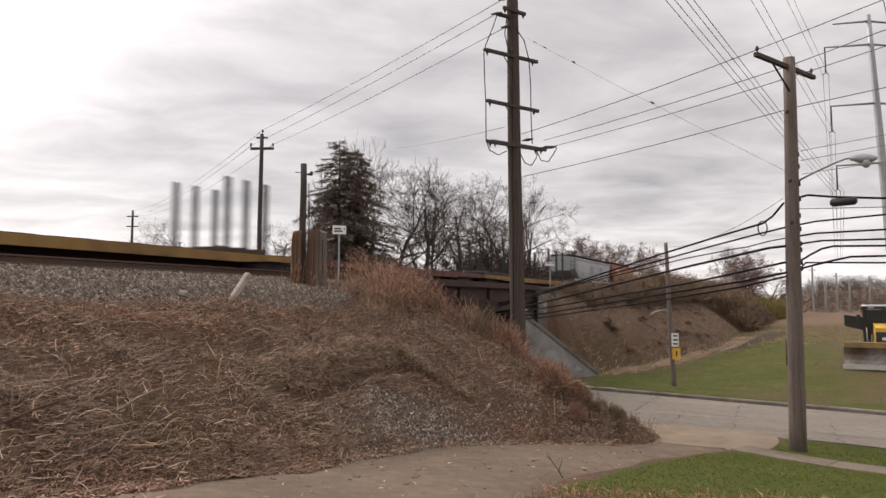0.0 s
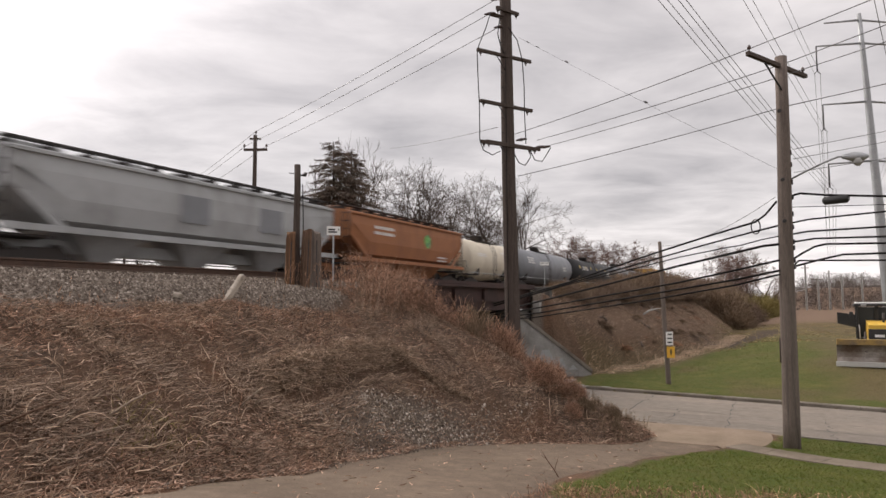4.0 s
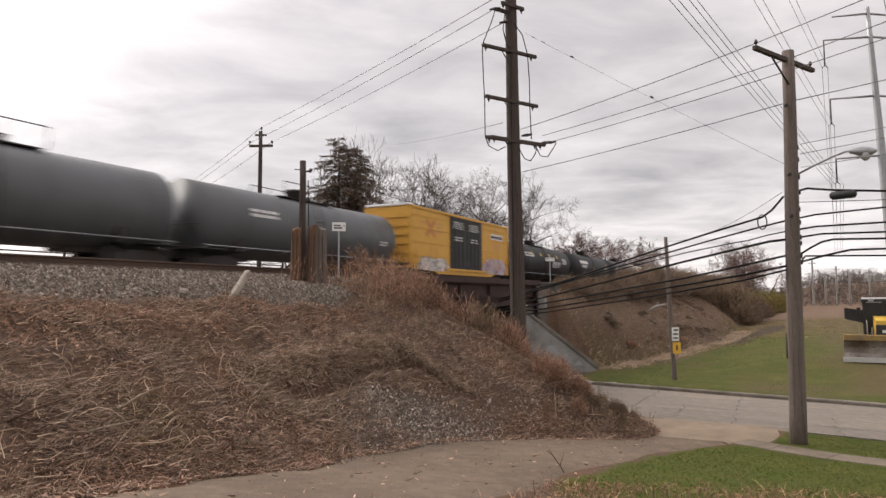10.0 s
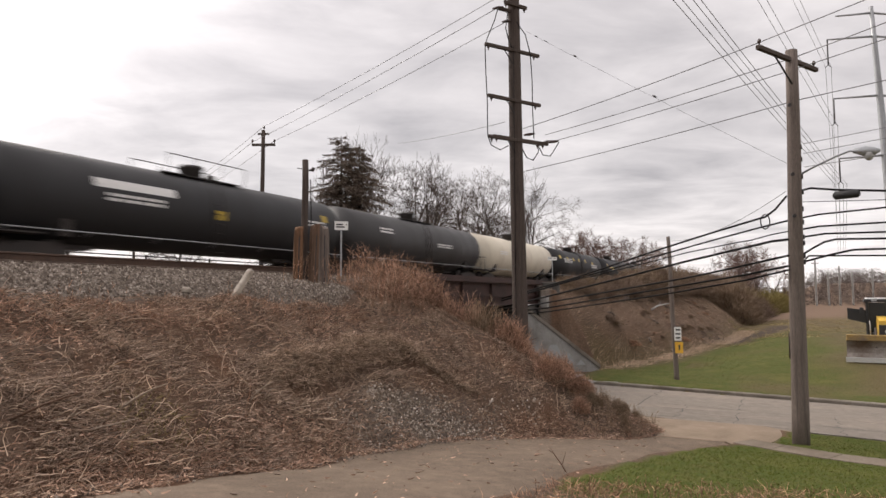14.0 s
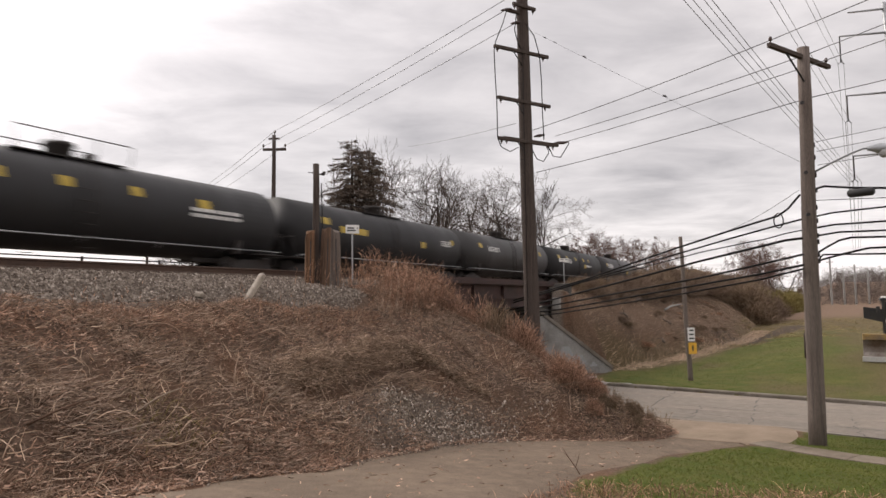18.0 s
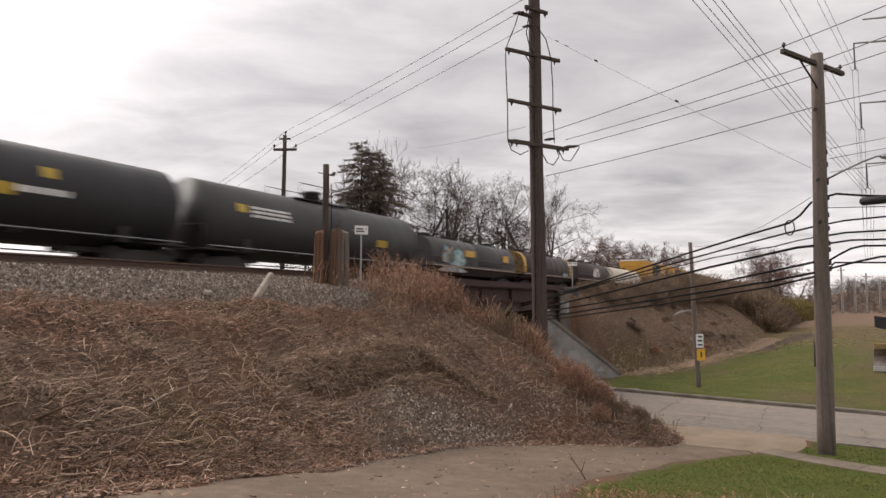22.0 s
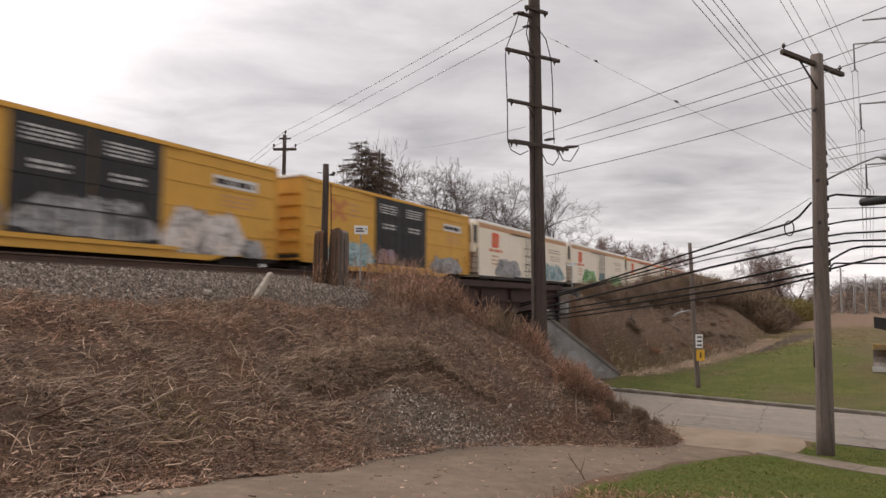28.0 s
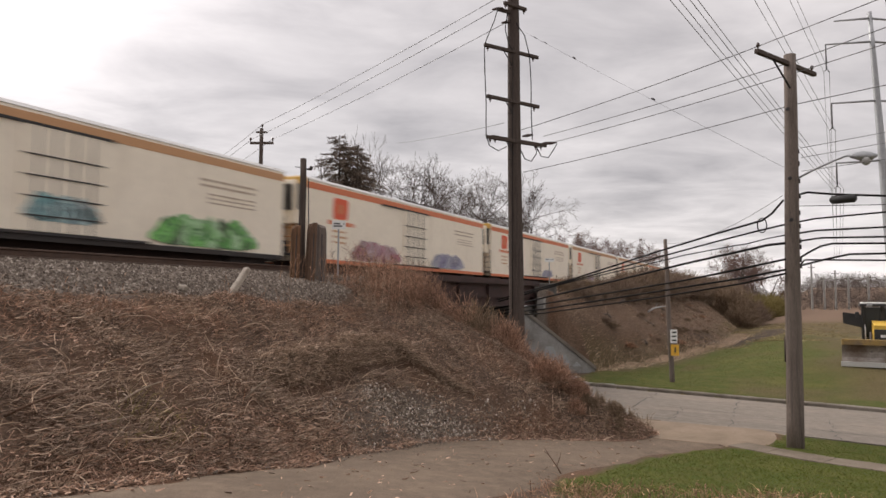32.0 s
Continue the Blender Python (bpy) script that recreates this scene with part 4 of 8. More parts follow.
def hopper_car(s0, s1, coat, label, eave=3.55, extra=None):
    car, n = start_car("hopper_car", label, s0, s1)
    h = n / 2 - 0.75
    top = eave + 0.42
    b = Solid()
    # rounded cross-section whose ends slope inwards under the platforms
    def section(x, low):
        return [(x, -0.95, low), (x, -1.45, low + 0.25), (x, -1.56, low + 0.9), (x, -1.56, eave - 0.5), (x, -1.5, eave), (x, -1.2, eave + 0.2), (x, 0, top - 0.06),
                (x, 1.2, eave + 0.2), (x, 1.5, eave), (x, 1.56, eave - 0.5), (x, 1.56, low + 0.9), (x, 1.45, low + 0.25), (x, 0.95, low)]
    rows = [section(-h, 2.3), section(-h + 0.02, 2.3), section(-h + 1.7, 1.35), section(h - 1.7, 1.35), section(h - 0.02, 2.3), section(h, 2.3)]
    k = 13
    v = [p for r in rows for p in r]
    f = [(i * k + j, i * k + (j + 1) % k, (i + 1) * k + (j + 1) % k, (i + 1) * k + j) for i in range(5) for j in range(k)]
    f += [tuple(range(k - 1, -1, -1)), tuple(5 * k + j for j in range(k))]
    b.add(v, f)
    body = part("body", b, coat, car)
    sill = Solid()
    for y in (-1.6, 1.46):
        sill.box(-h - 0.2, h + 0.2, y, y + 0.14, 1.22, 1.42)
    sill.box(-h - 0.25, h + 0.25, -0.35, 0.35, 0.7, 1.1)
    part("side_sill", sill, coat, car)
    lip = Solid()
    for y in (-1.6, 1.5):
        lip.box(-h, h, y, y + 0.1, eave - 0.02, eave + 0.08)
    part("top_rail", lip, coat, car)
    roof = Solid()
    roof.box(-h, h, -1.1, -0.75, top + 0.02, top + 0.07)
    roof.box(-h, h, 0.75, 1.1, top + 0.02, top + 0.07)
    for x in np.arange(-h + 0.2, h, 1.3):
        roof.box(x, x + 0.06, -1.1, 1.1, top - 0.2, top + 0.02)
    part("running_board", roof, P_FRAME, car, "dark grating running boards on the roof")
    for x in np.linspace(-h + 1.4, h - 1.4, 5):
        part("hatch_cover", Solid().slab(x - 0.9, x + 0.9, -0.4, 0.4, top - 0.08, top + 0.1, 0.04), coat, car)
    for x in np.linspace(-h + 3.6, h - 3.6, 3):
        bay = Solid()
        bay.add([(x - 1.35, -1.2, 1.36), (x + 1.35, -1.2, 1.36), (x + 1.35, 1.2, 1.36), (x - 1.35, 1.2, 1.36), (x - 0.3, -0.5, 0.35), (x + 0.3, -0.5, 0.35), (x + 0.3, 0.5, 0.35), (x - 0.3, 0.5, 0.35)],
                [(0, 1, 2, 3), (7, 6, 5, 4), (0, 4, 5, 1), (1, 5, 6, 2), (2, 6, 7, 3), (3, 7, 4, 0)])
        part("discharge_bay", bay, coat, car)
    for e in (-1, 1):
        x = e * (h + 0.1)
        for y in (-1.5, 1.05):
            g = Solid()
            for yy in (y, y + 0.45):
                g.tube([(x, yy, 1.0), (x, yy, top - 0.3)], 0.025, 6)
            for z in np.arange(1.2, top - 0.3, 0.4):
                g.tube([(x, y, z), (x, y + 0.45, z)], 0.018, 5)
            part("end_ladder", g, P_FRAME, car)
        q = Solid()
        q.add([(e * (h - 1.6), -0.9, 1.4), (e * (h - 1.6), 0.9, 1.4), (e * (h - 0.1), 0.9, 2.3), (e * (h - 0.1), -0.9, 2.3)], [(0, 1, 2, 3)])
        q.box(min(e * (h - 1.4), e * (h + 0.2)), max(e * (h - 1.4), e * (h + 0.2)), -1.4, 1.4, 1.05, 1.12)
        part("end_platform", q, P_FRAME, car)
        for y in (-1.57, 1.53):
            post = Solid().prism([(e * (h - 1.75), 1.4), (e * (h - 1.35), 1.4), (e * (h - 0.15), 2.35), (e * (h - 0.5), 2.35)], "y", y, y + 0.04)
            part("end_brace", post, coat, car)
    if extra:
        extra(car, h, eave)
    running_gear(car, n, (-h + 1.1, h - 1.1))
    return car
def box_car(s0, s1, label, sprays, emblem=True, seed=1):
    car, n = start_car("box_car", label, s0, s1)
    h = n / 2 - 0.78
    z0, z1 = 0.62, 4.45
    body = part("body", Solid().slab(-h, h, -1.54, 1.54, z0 + 0.25, z1, 0.05), P_YELLOW, car)
    sills = Solid()
    for y in (-1.585, 1.485):
        sills.box(-h, h, y, y + 0.1, z1 - 0.1, z1 + 0.03)
        sills.prism([(-h, z0 + 0.36), (h, z0 + 0.36), (h, z0 + 0.14), (h - 2.6, z0 + 0.14), (h - 3.4, z0 - 0.08), (-h + 3.4, z0 - 0.08), (-h + 2.6, z0 + 0.14), (-h, z0 + 0.14)], "y", y, y + 0.1)
        for x in (-h, h - 0.09):
            sills.box(x, x + 0.09, y, y + 0.1, z0 + 0.2, z1)
    part("side_frame", sills, P_YELLOW, car)
    for z in (1.55, 2.35, 3.2, 3.95):
        for xa, xb in ((-h + 0.1, -2.6), (2.6, h - 0.1)):
            for y in (-1.565, 1.545):
                part("side_seam", Solid().box(xa + 0.1, xb - 0.1, y, y + 0.02, z, z + 0.035), P_YELLOW, body)
    for e in (-1, 1):
        end = Solid()
        for z in np.arange(1.15, 4.1, 0.52):
            x = e * h
            end.prism([(-1.35, z), (1.35, z), (1.28, z + 0.2), (-1.28, z + 0.2)], "x", min(x, x + e * 0.09), max(x, x + e * 0.09))
        part("end_corrugations", end, P_YELLOW, car)
        part("end_shadow_plate", Solid().box(min(e * h, e * (h + 0.02)), max(e * h, e * (h + 0.02)), -1.4, 1.4, 0.95, 1.1), P_FRAME, car)
        cap = Solid().slab(min(e * (h - 0.6), e * (h + 0.06)), max(e * (h - 0.6), e * (h + 0.06)), -1.5, 1.5, z1 + 0.02, z1 + 0.14, 0.03)
        part("roof_end", cap, P_ROOF, car, "white roof end")
        for y in (-1.61, 1.61):
            lad = Solid()
            for dx in (0.15, 0.6):
                lad.tube([(e * (h - dx), y, 0.8), (e * (h - dx), y, 1.9)], 0.02, 6)
            for z in (0.9, 1.25, 1.6, 1.9):
                lad.tube([(e * (h - 0.15), y, z), (e * (h - 0.6), y, z)], 0.016, 5)
            part("ladder", lad, P_YELLOW, car)
    roof = Solid()
    for i in range(14):
        x = -h + 0.6 + (2 * h - 1.2) * i / 14
        roof.prism([(-1.54, z1 + 0.01), (1.54, z1 + 0.01), (1.5, z1 + 0.06), (0, z1 + 0.16), (-1.5, z1 + 0.06)], "x", x + 0.02, x + (2 * h - 1.2) / 14 - 0.02)
    part("roof", roof, M_STEEL, car, "galvanised roof panels")
    for k, x0 in enumerate((-2.45, 0.03)):
        door = part("door", Solid().slab(x0, x0 + 2.42, -1.62, -1.545, 0.95, z1 - 0.14, 0.02), M_BLACK, car, "black plug door")
        for z in (1.75, 2.6, 3.45):
            part("door_bar", Solid().box(x0 + 0.04, x0 + 2.38, -1.65, -1.62, z, z + 0.05), M_BLACK, door)
        for dx in (0.5, 1.1, 1.7):
            part("door_rod", Solid().tube([(x0 + dx, -1.66, 1.0), (x0 + dx, -1.66, z1 - 0.2)], 0.02, 6), M_BLACK, door)
        text = bars(x0 + 0.35, x0 + 1.9, 3.95, 4, -1.622, seed + k, 0.07, 0.06)
        t2 = bars(x0 + 0.6, x0 + 1.7, 2.95, 2, -1.622, seed + k + 7, 0.09, 0.08)
        part("lettering", t2, P_LETTER, door, "white stencilled bars")
        part("lettering", text, P_LETTER, door, "white stencilled bars")
    part("door_track", Solid().box(-3.2, 3.2, -1.66, -1.56, 0.8, 0.93), P_YELLOW, car)
    part("door_track", Solid().box(-3.2, 3.2, -1.64, -1.56, z1 - 0.13, z1 - 0.06), P_YELLOW, car)
    if emblem:
        x, z = -h + 2.5, 3.3
        for turn, mat in ((42, P_FADED_RED), (-42, P_FADED_RED)):
            o = [(-0.72, -0.14), (0.72, -0.14), (0.72, 0.14), (-0.72, 0.14)]
            b = Solid()
            m = pose(x, -1.547 - (0.003 if turn > 0 else 0.0), z, 0, turn, 0)
            b.prism(o, "y", -0.004, 0, m)
            part("emblem", b, mat, body, "faded red crossed bars")
        part("lettering", bars(x - 1.3, x - 0.75, 3.55, 2, -1.545, seed, 0.09, 0.25), P_STRIPE, body, "faded brown bars")
        part("lettering", bars(x + 0.75, x + 1.5, 3.6, 3, -1.545, seed + 1, 0.09, 0.16), P_STRIPE, body, "faded brown bars")
    plate = part("name_plate", Solid().box(h - 3.3, h - 1.1, -1.552, -1.545, 3.3, 3.72), P_LETTER, body, "white plate with dark bars")
    part("lettering", bars(h - 3.2, h - 1.15, 3.4, 1, -1.553, seed + 2, 0.2, 0.1), P_FRAME, plate)
    part("lettering", bars(h - 2.9, h - 1.3, 2.95, 3, -1.545, seed + 3, 0.08, 0.1), P_STRIPE, body, "faded brown bars")
    for k, (x0, x1, za, zb, mat) in enumerate(sprays):
        y = -1.63 if x0 > -2.5 and x1 < 2.5 else -1.592
        part("sprayed_paint", scrawl(x0, x1, za, zb, y, seed * 10 + k), mat, body, "bright sprayed paint")
    part("underframe", Solid().box(-h + 3.0, h - 3.0, -0.9, 0.9, 0.32, 0.86).box(-h + 0.1, h - 0.1, -0.4, 0.4, 0.6, 0.86), P_SILL, car, "sooty underframe and gear")
    running_gear(car, n, (-h + 1.5, h - 1.5))
    return car


def reefer_car(s0, s1, label, stripe, sprays, cap_yellow=False, seed=1):
    car, n = start_car("refrigerator_car", label, s0, s1)
    h = n / 2 - 0.75
    z0, z1 = 0.62, 4.42
    body = part("body", Solid().slab(-h, h, -1.54, 1.54, z0 + 0.1, z1, 0.06), P_REEFER, car)
    trim = Solid()
    for y in (-1.58, 1.5):
        trim.box(-h, h, y, y + 0.08, z0 + 0.02, z0 + 0.2)
    part("side_sill", trim, stripe if cap_yellow else P_FRAME, car)
    band = Solid()
    for y in (-1.548, 1.544):
        band.box(-h + 0.02, h - 0.02, y, y + 0.004, z1 - 0.42, z1 - 0.12)
    part("stripe", band, stripe, body, "long coloured stripe under the roof")
    roof = Solid()
    roof.prism([(-1.56, z1 - 0.02), (1.56, z1 - 0.02), (1.5, z1 + 0.1), (0, z1 + 0.18), (-1.5, z1 + 0.1)], "x", -h - 0.03, h + 0.03)
    part("roof", roof, P_ROOF, car, "white roof")
    seam = Solid().box(-0.012, 0.012, -1.545, -1.54, z0 + 0.25, z1 - 0.45).mesh("side_seam")
    for x in np.arange(-h + 1.2, h - 0.6, 1.22):
        if abs(x) > 1.7:
            part("side_seam", seam, P_REEFER, body, m=pose(x, 0, 0))
    door = part("door", Solid().slab(-1.3, 1.3, -1.6, -1.545, z0 + 0.3, z1 - 0.45, 0.02), P_REEFER, car, "white plug door with rods")
    for x in (-0.85, -0.3, 0.3, 0.85):
        part("door_rod", Solid().tube([(x, -1.63, z0 + 0.3), (x, -1.63, z1 - 0.5)], 0.022, 6), M_DARK, door)
    for z in (1.35, 1.9, 2.5, 3.1):
        part("door_bar", Solid().box(-1.25, 1.25, -1.635, -1.6, z, z + 0.035), M_DARK, door)
    part("door_track", Solid().box(-3.6, 1.6, -1.62, -1.56, z1 - 0.46, z1 - 0.38), M_DARK, car)
    part("door_track", Solid().box(-3.0, 3.0, -1.64, -1.56, z0 + 0.2, z0 + 0.28), M_DARK, car)
    em = Solid()
    x, z = -h + 2.6, 3.3
    o = [(-0.6, -0.45), (-0.45, -0.52), (0.42, -0.5), (0.55, -0.4), (0.62, 0.42), (0.5, 0.5), (-0.45, 0.52), (-0.58, 0.4)]
    em.prism([(x + a, z + c) for a, c in o], "y", -1.546, -1.541)
    part("emblem", em, P_RED, body, "faded red square emblem")
    em2 = Solid().prism([(x + a * 0.45, z + c * 0.45) for a, c in o], "y", -1.549, -1.546)
    part("emblem", em2, P_STRIPE_RED, body)
    part("lettering", bars(x - 1.0, x + 1.2, 2.5, 1, -1.545, seed, 0.2, 0.1), P_STRIPE_RED, body, "faded red bars")
    part("lettering", bars(x - 0.6, x + 0.5, 2.15, 3, -1.545, seed + 2, 0.1, 0.16), P_STRIPE, body, "faded brown bars")
    part("lettering", bars(h - 4.6, h - 1.6, 3.35, 2, -1.545, seed + 3, 0.09, 0.12), P_FADED, body, "faded brown bars")
    part("lettering", bars(h - 4.2, h - 1.8, 2.85, 3, -1.545, seed + 4, 0.06, 0.1), P_FADED, body, "faded brown bars")
    for e in (-1, 1):
        if e < 0:
            unit = part("cooling_unit", Solid().slab(-h - 0.5, -h, -1.35, 1.35, 2.35, z1 - 0.1, 0.06), P_REEFER, car, "white cooling unit housing on the end")
            part("opening", Solid().slab(-h - 0.52, -h - 0.5, -1.15, 0.75, 2.95, z1 - 0.3, 0.08), M_BLACK, unit, "black screened opening")
            g = Solid()
            for z in np.arange(3.0, z1 - 0.4, 0.16):
                g.box(-h - 0.535, -h - 0.52, -1.05, 0.65, z, z + 0.06)
            part("grille", g, P_FRAME, unit)
            part("side_opening", Solid().slab(-h - 0.42, -h - 0.08, -1.365, -1.35, 2.95, z1 - 0.3, 0.04), M_BLACK, unit, "black side screen")
            pipes = Solid()
            for y in (-0.9, -0.35, 0.3, 0.85):
                pipes.box(-h - 0.3, -h - 0.02, y - 0.05, y + 0.05, 1.0, 2.35)
            for z in (1.35, 1.75, 2.15):
                pipes.box(-h - 0.34, -h - 0.3, -1.1, 1.1, z, z + 0.06)
            part("end_frame", pipes, P_STRIPE, car, "rust-stained frame below the cooling unit")
            if cap_yellow:
                part("unit_cover", Solid().slab(-h - 0.45, -h, -1.53, 1.53, z1 - 0.3, z1 + 0.06, 0.04), P_BAND, car, "yellow end cover")
            tank = part("fuel_tank", Solid().slab(-h - 0.28, -h, -0.8, 1.1, 1.02, 1.6, 0.08), M_DARK, car)
        for y in (-1.5, 1.05):
            lad = Solid()
            for yy in (y, y + 0.45):
                lad.tube([(e * (h + 0.12), yy, 0.8), (e * (h + 0.12), yy, 2.6)], 0.02, 6)
            for zz in np.arange(0.9, 2.6, 0.38):
                lad.tube([(e * (h + 0.12), y, zz), (e * (h + 0.12), y + 0.45, zz)], 0.016, 5)
            part("end_ladder", lad, P_FRAME, car)
        part("end_platform", Solid().box(min(e * h, e * (h + 0.5)), max(e * h, e * (h + 0.5)), -1.45, 1.45, 0.95, 1.0), P_FRAME, car)
    for k, (x0, x1, za, zb, mat) in enumerate(sprays):
        part("sprayed_paint", scrawl(x0, x1, za, zb, -1.612 if -1.4 < x0 and x1 < 1.4 else -1.585, seed * 10 + k), mat, body, "bright sprayed paint")
    part("underframe", Solid().box(-h + 3.2, h - 3.2, -1.1, 1.1, 0.3, 0.72).box(-h + 0.1, h - 0.1, -0.4, 0.4, 0.55, 0.72), P_SILL, car, "sooty underframe and gear")
    running_gear(car, n, (-h + 1.6, h - 1.6))
    return car


def hood_outline(r=1.5, low=1.2, high=3.02, n=18):
    o = [(-r, low)]
    for i in range(n + 1):
        a = pi - pi * i / n
        c, s = cos(a), sin(a)
        o.append((r * (abs(c) ** 0.75) * (1 if c >= 0 else -1), 1.75 + (high - 1.75) * abs(s) ** 0.8))
    return o + [(r, low)]


def coil_car(s0, s1, coat, label, hoods=1, bands=False, sprays=(), squares=()):
    car, n = start_car("coil_car", label, s0, s1)
    h = n / 2 - 0.7
    f = Solid()
    for y in (-1.52, 1.4):
        f.prism([(-h, 1.2), (h, 1.2), (h, 0.96), (h - 2.2, 0.96), (h - 3.0, 0.72), (-h + 3.0, 0.72), (-h + 2.2, 0.96), (-h, 0.96)], "y", y, y + 0.12)
    f.box(-h, h, -1.4, 1.4, 0.85, 1.0)
    f.box(-h - 0.3, h + 0.3, -0.4, 0.4, 0.66, 0.9)
    part("underframe", f, P_SILL, car)
    w = (2 * h - 0.5) / hoods
    for k in range(hoods):
        x0 = -h + 0.25 + k * w + 0.03
        x1 = x0 + w - 0.06
        hood = part("hood", Solid().prism(hood_outline(), "x", x0, x1, smooth=True), coat, car, "rounded steel hood")
        rim = Solid()
        for y in (-1.56, 1.46):
            rim.box(x0, x1, y, y + 0.1, 1.22, 1.36)
            rim.box(x0, x1, y + 0.02, y + 0.08, 1.72, 1.78)
        part("rim", rim, coat, hood)
        for x in np.linspace(x0 + w * 0.25, x1 - w * 0.25, 2 if hoods > 1 else 3):
            br = Solid().box(x - 0.35, x + 0.35, -0.06, 0.06, 3.0, 3.06)
            for dx in (-0.25, 0.25):
                br.box(x + dx - 0.05, x + dx + 0.05, -0.3, 0.3, 3.0, 3.2)
            br.box(x - 0.3, x + 0.3, -0.3, 0.3, 3.2, 3.24)
            part("lifting_bracket", br, P_FRAME, hood)
        lip = Solid()
        for y in (-1.585, 1.545):
            lip.box(x0, x1, y, y + 0.04, 1.2, 1.25)
        part("lip", lip, P_FADED, hood, "pale worn lower lip")
        ribs = Solid()
        for x in np.arange(x0 + 1.1, x1 - 0.5, 1.25):
            ribs.prism([(y * 1.012, z + 0.012) for y, z in hood_outline()], "x", x, x + 0.05, smooth=True)
        part("ribs", ribs, coat, hood)
        if bands:
            for xa in (x0, x1 - 0.45):
                q = Solid().prism([(y * 1.006, z + 0.006) for y, z in hood_outline()], "x", xa, xa + 0.45, smooth=True)
                part("band", q, P_BAND, hood, "yellow painted band")
    for k, (x0, x1, za, zb, mat) in enumerate(sprays):
        part("sprayed_paint", scrawl(x0, x1, za, zb, -1.585, 300 + k), mat, car, "bright sprayed paint")
    for x0, x1, za, zb, mat in squares:
        part("painted_panel", Solid().box(x0, x1, -1.57, -1.5, za, zb), mat, car, "painted panel")
    for e in (-1, 1):
        g = Solid()
        g.box(min(e * h, e * (h + 0.45)), max(e * h, e * (h + 0.45)), -1.45, 1.45, 0.95, 1.0)
        for y in (-1.45, -1.0, 1.45):
            g.tube([(e * (h + 0.4), y, 0.7), (e * (h + 0.4), y, 2.0)], 0.02, 6)
        g.tube([(e * (h + 0.4), -1.45, 2.0), (e * (h + 0.4), 1.45, 2.0)], 0.02, 6)
        part("end_platform", g, P_FRAME, car)
    running_gear(car, n, (-h + 1.4, h - 1.4))
    return car


# the cars in their order, by the couplings between them (metres along the track at 0 s)
flat_car(1.9, 24.2, P_FLAT, "yellow flat car with tall dark stakes", [5.85, 6.85, 7.95], [(-5.2, -4.2, 0.25)])
flat_car(24.2, 43.4, P_BROWN, "empty red-brown flat car with a worn deck")
flat_car(43.4, 65.4, P_FLAT, "yellow flat car with tall dark stakes along its deck", [-6.98, -4.98, -2.58, 4.02, 6.42, 8.42], [(-9.8, -8.8, 0.3), (-4.0, -3.0, 0.3), (4.8, 5.8, 0.25)])


def grey_panels(car, h, eave):
    for x in (-h * 0.12, h * 0.42):
        part("stain", Solid().box(x - 0.7, x + 0.7, -1.566, -1.561, 2.0, eave - 0.5), P_TGREY, car, "dark rubbed panel")


def orange_marks(car, h, eave):
    part("emblem", Solid().prism([(0.25 * h + 0.42 * cos(a), 2.75 + 0.42 * sin(a)) for a in np.arange(0, 2 * pi, 0.45)], "y", -1.568, -1.562), G_GREEN, car, "round green emblem")
    part("lettering", bars(-h + 2.2, -h + 4.2, 3.0, 2, -1.565, 5, 0.16, 0.14), P_LETTER, car, "white stencilled bars")
    part("lettering", bars(h - 3.6, h - 2.4, 1.8, 2, -1.565, 6, 0.1, 0.1), P_LETTER, car, "white stencilled bars")


hopper_car(66.1, 82.7, P_GREY, "light grey covered hopper with dark rubbed panels", 3.5, grey_panels)
hopper_car(82.7, 97.3, P_ORANGE, "rust-orange covered hopper with a green emblem", 3.6, orange_marks)
tank_car(97.3, 107.7, P_CREAM, "short dirty cream-coloured tank car", [(-3.0, -1.4, 5, 16, 2), (1.6, 2.6, 20, 28, 1)], top=3.65, r=1.48, seed=3)
tank_car(107.7, 124.5, P_TGREY, "mid-grey tank car with white stencils", [(-5.8, -4.2, 2, 26, 3), (4.4, 5.6, -12, 6, 2)], seed=4)
tank_car(124.5, 143.2, P_TBLACK, "black tank car with yellow reflectors", [(-5.6, -3.2, 6, 24, 3), (5.6, 7.2, -8, 12, 4)], [(-6.6, 20, 0.45), (-4.0, 20, 0.4), (-1.8, 20, 0.4), (0.9, 20, 0.4), (3.2, 20, 0.4), (5.2, 20, 0.4)], seed=5)
tank_car(143.2, 157.0, P_TMID, "slate-grey tank car with a yellow bar", [(-4.2, -2.8, 4, 20, 2)], seed=6, band=[(-4.8, -3.0, 2, 9, P_BAND)])
tank_car(157.0, 172.0, P_TMID, "slate-grey tank car with faint stencils", [(-4.4, -2.8, 4, 20, 2), (5.2, 5.9, -16, -6, 2)], seed=7)
box_car(172.0, 188.7, "yellow box car with black doors and sprayed paint", [(-6.9, -2.6, 0.7, 1.6, G_WHITE), (2.6, 7.2, 0.72, 2.0, G_PINK)], seed=8)
tank_car(188.7, 205.7, P_TBLACK, "black tank car with yellow reflectors and sprayed scrawl", [(-5.0, -2.8, 8, 24, 2), (5.2, 6.6, -4, 18, 3)], [(-5.9, 22, 0.5), (-3.2, 22, 0.4), (-0.9, 22, 0.4), (1.5, 22, 0.4), (3.7, 22, 0.4)], [(2.2, 4.6, -18, 4, G_SILVER)], seed=9)
tank_car(205.7, 222.5, P_TBLACK, "black tank car with a big white name panel", [(-4.6, -2.4, -4, 8, 2), (5.4, 6.6, 0, 12, 2)], [(0.2, -2, 0.5), (6.6, 18, 0.35)], [(-5.0, -1.9, 14, 26, P_LETTER)], seed=10)
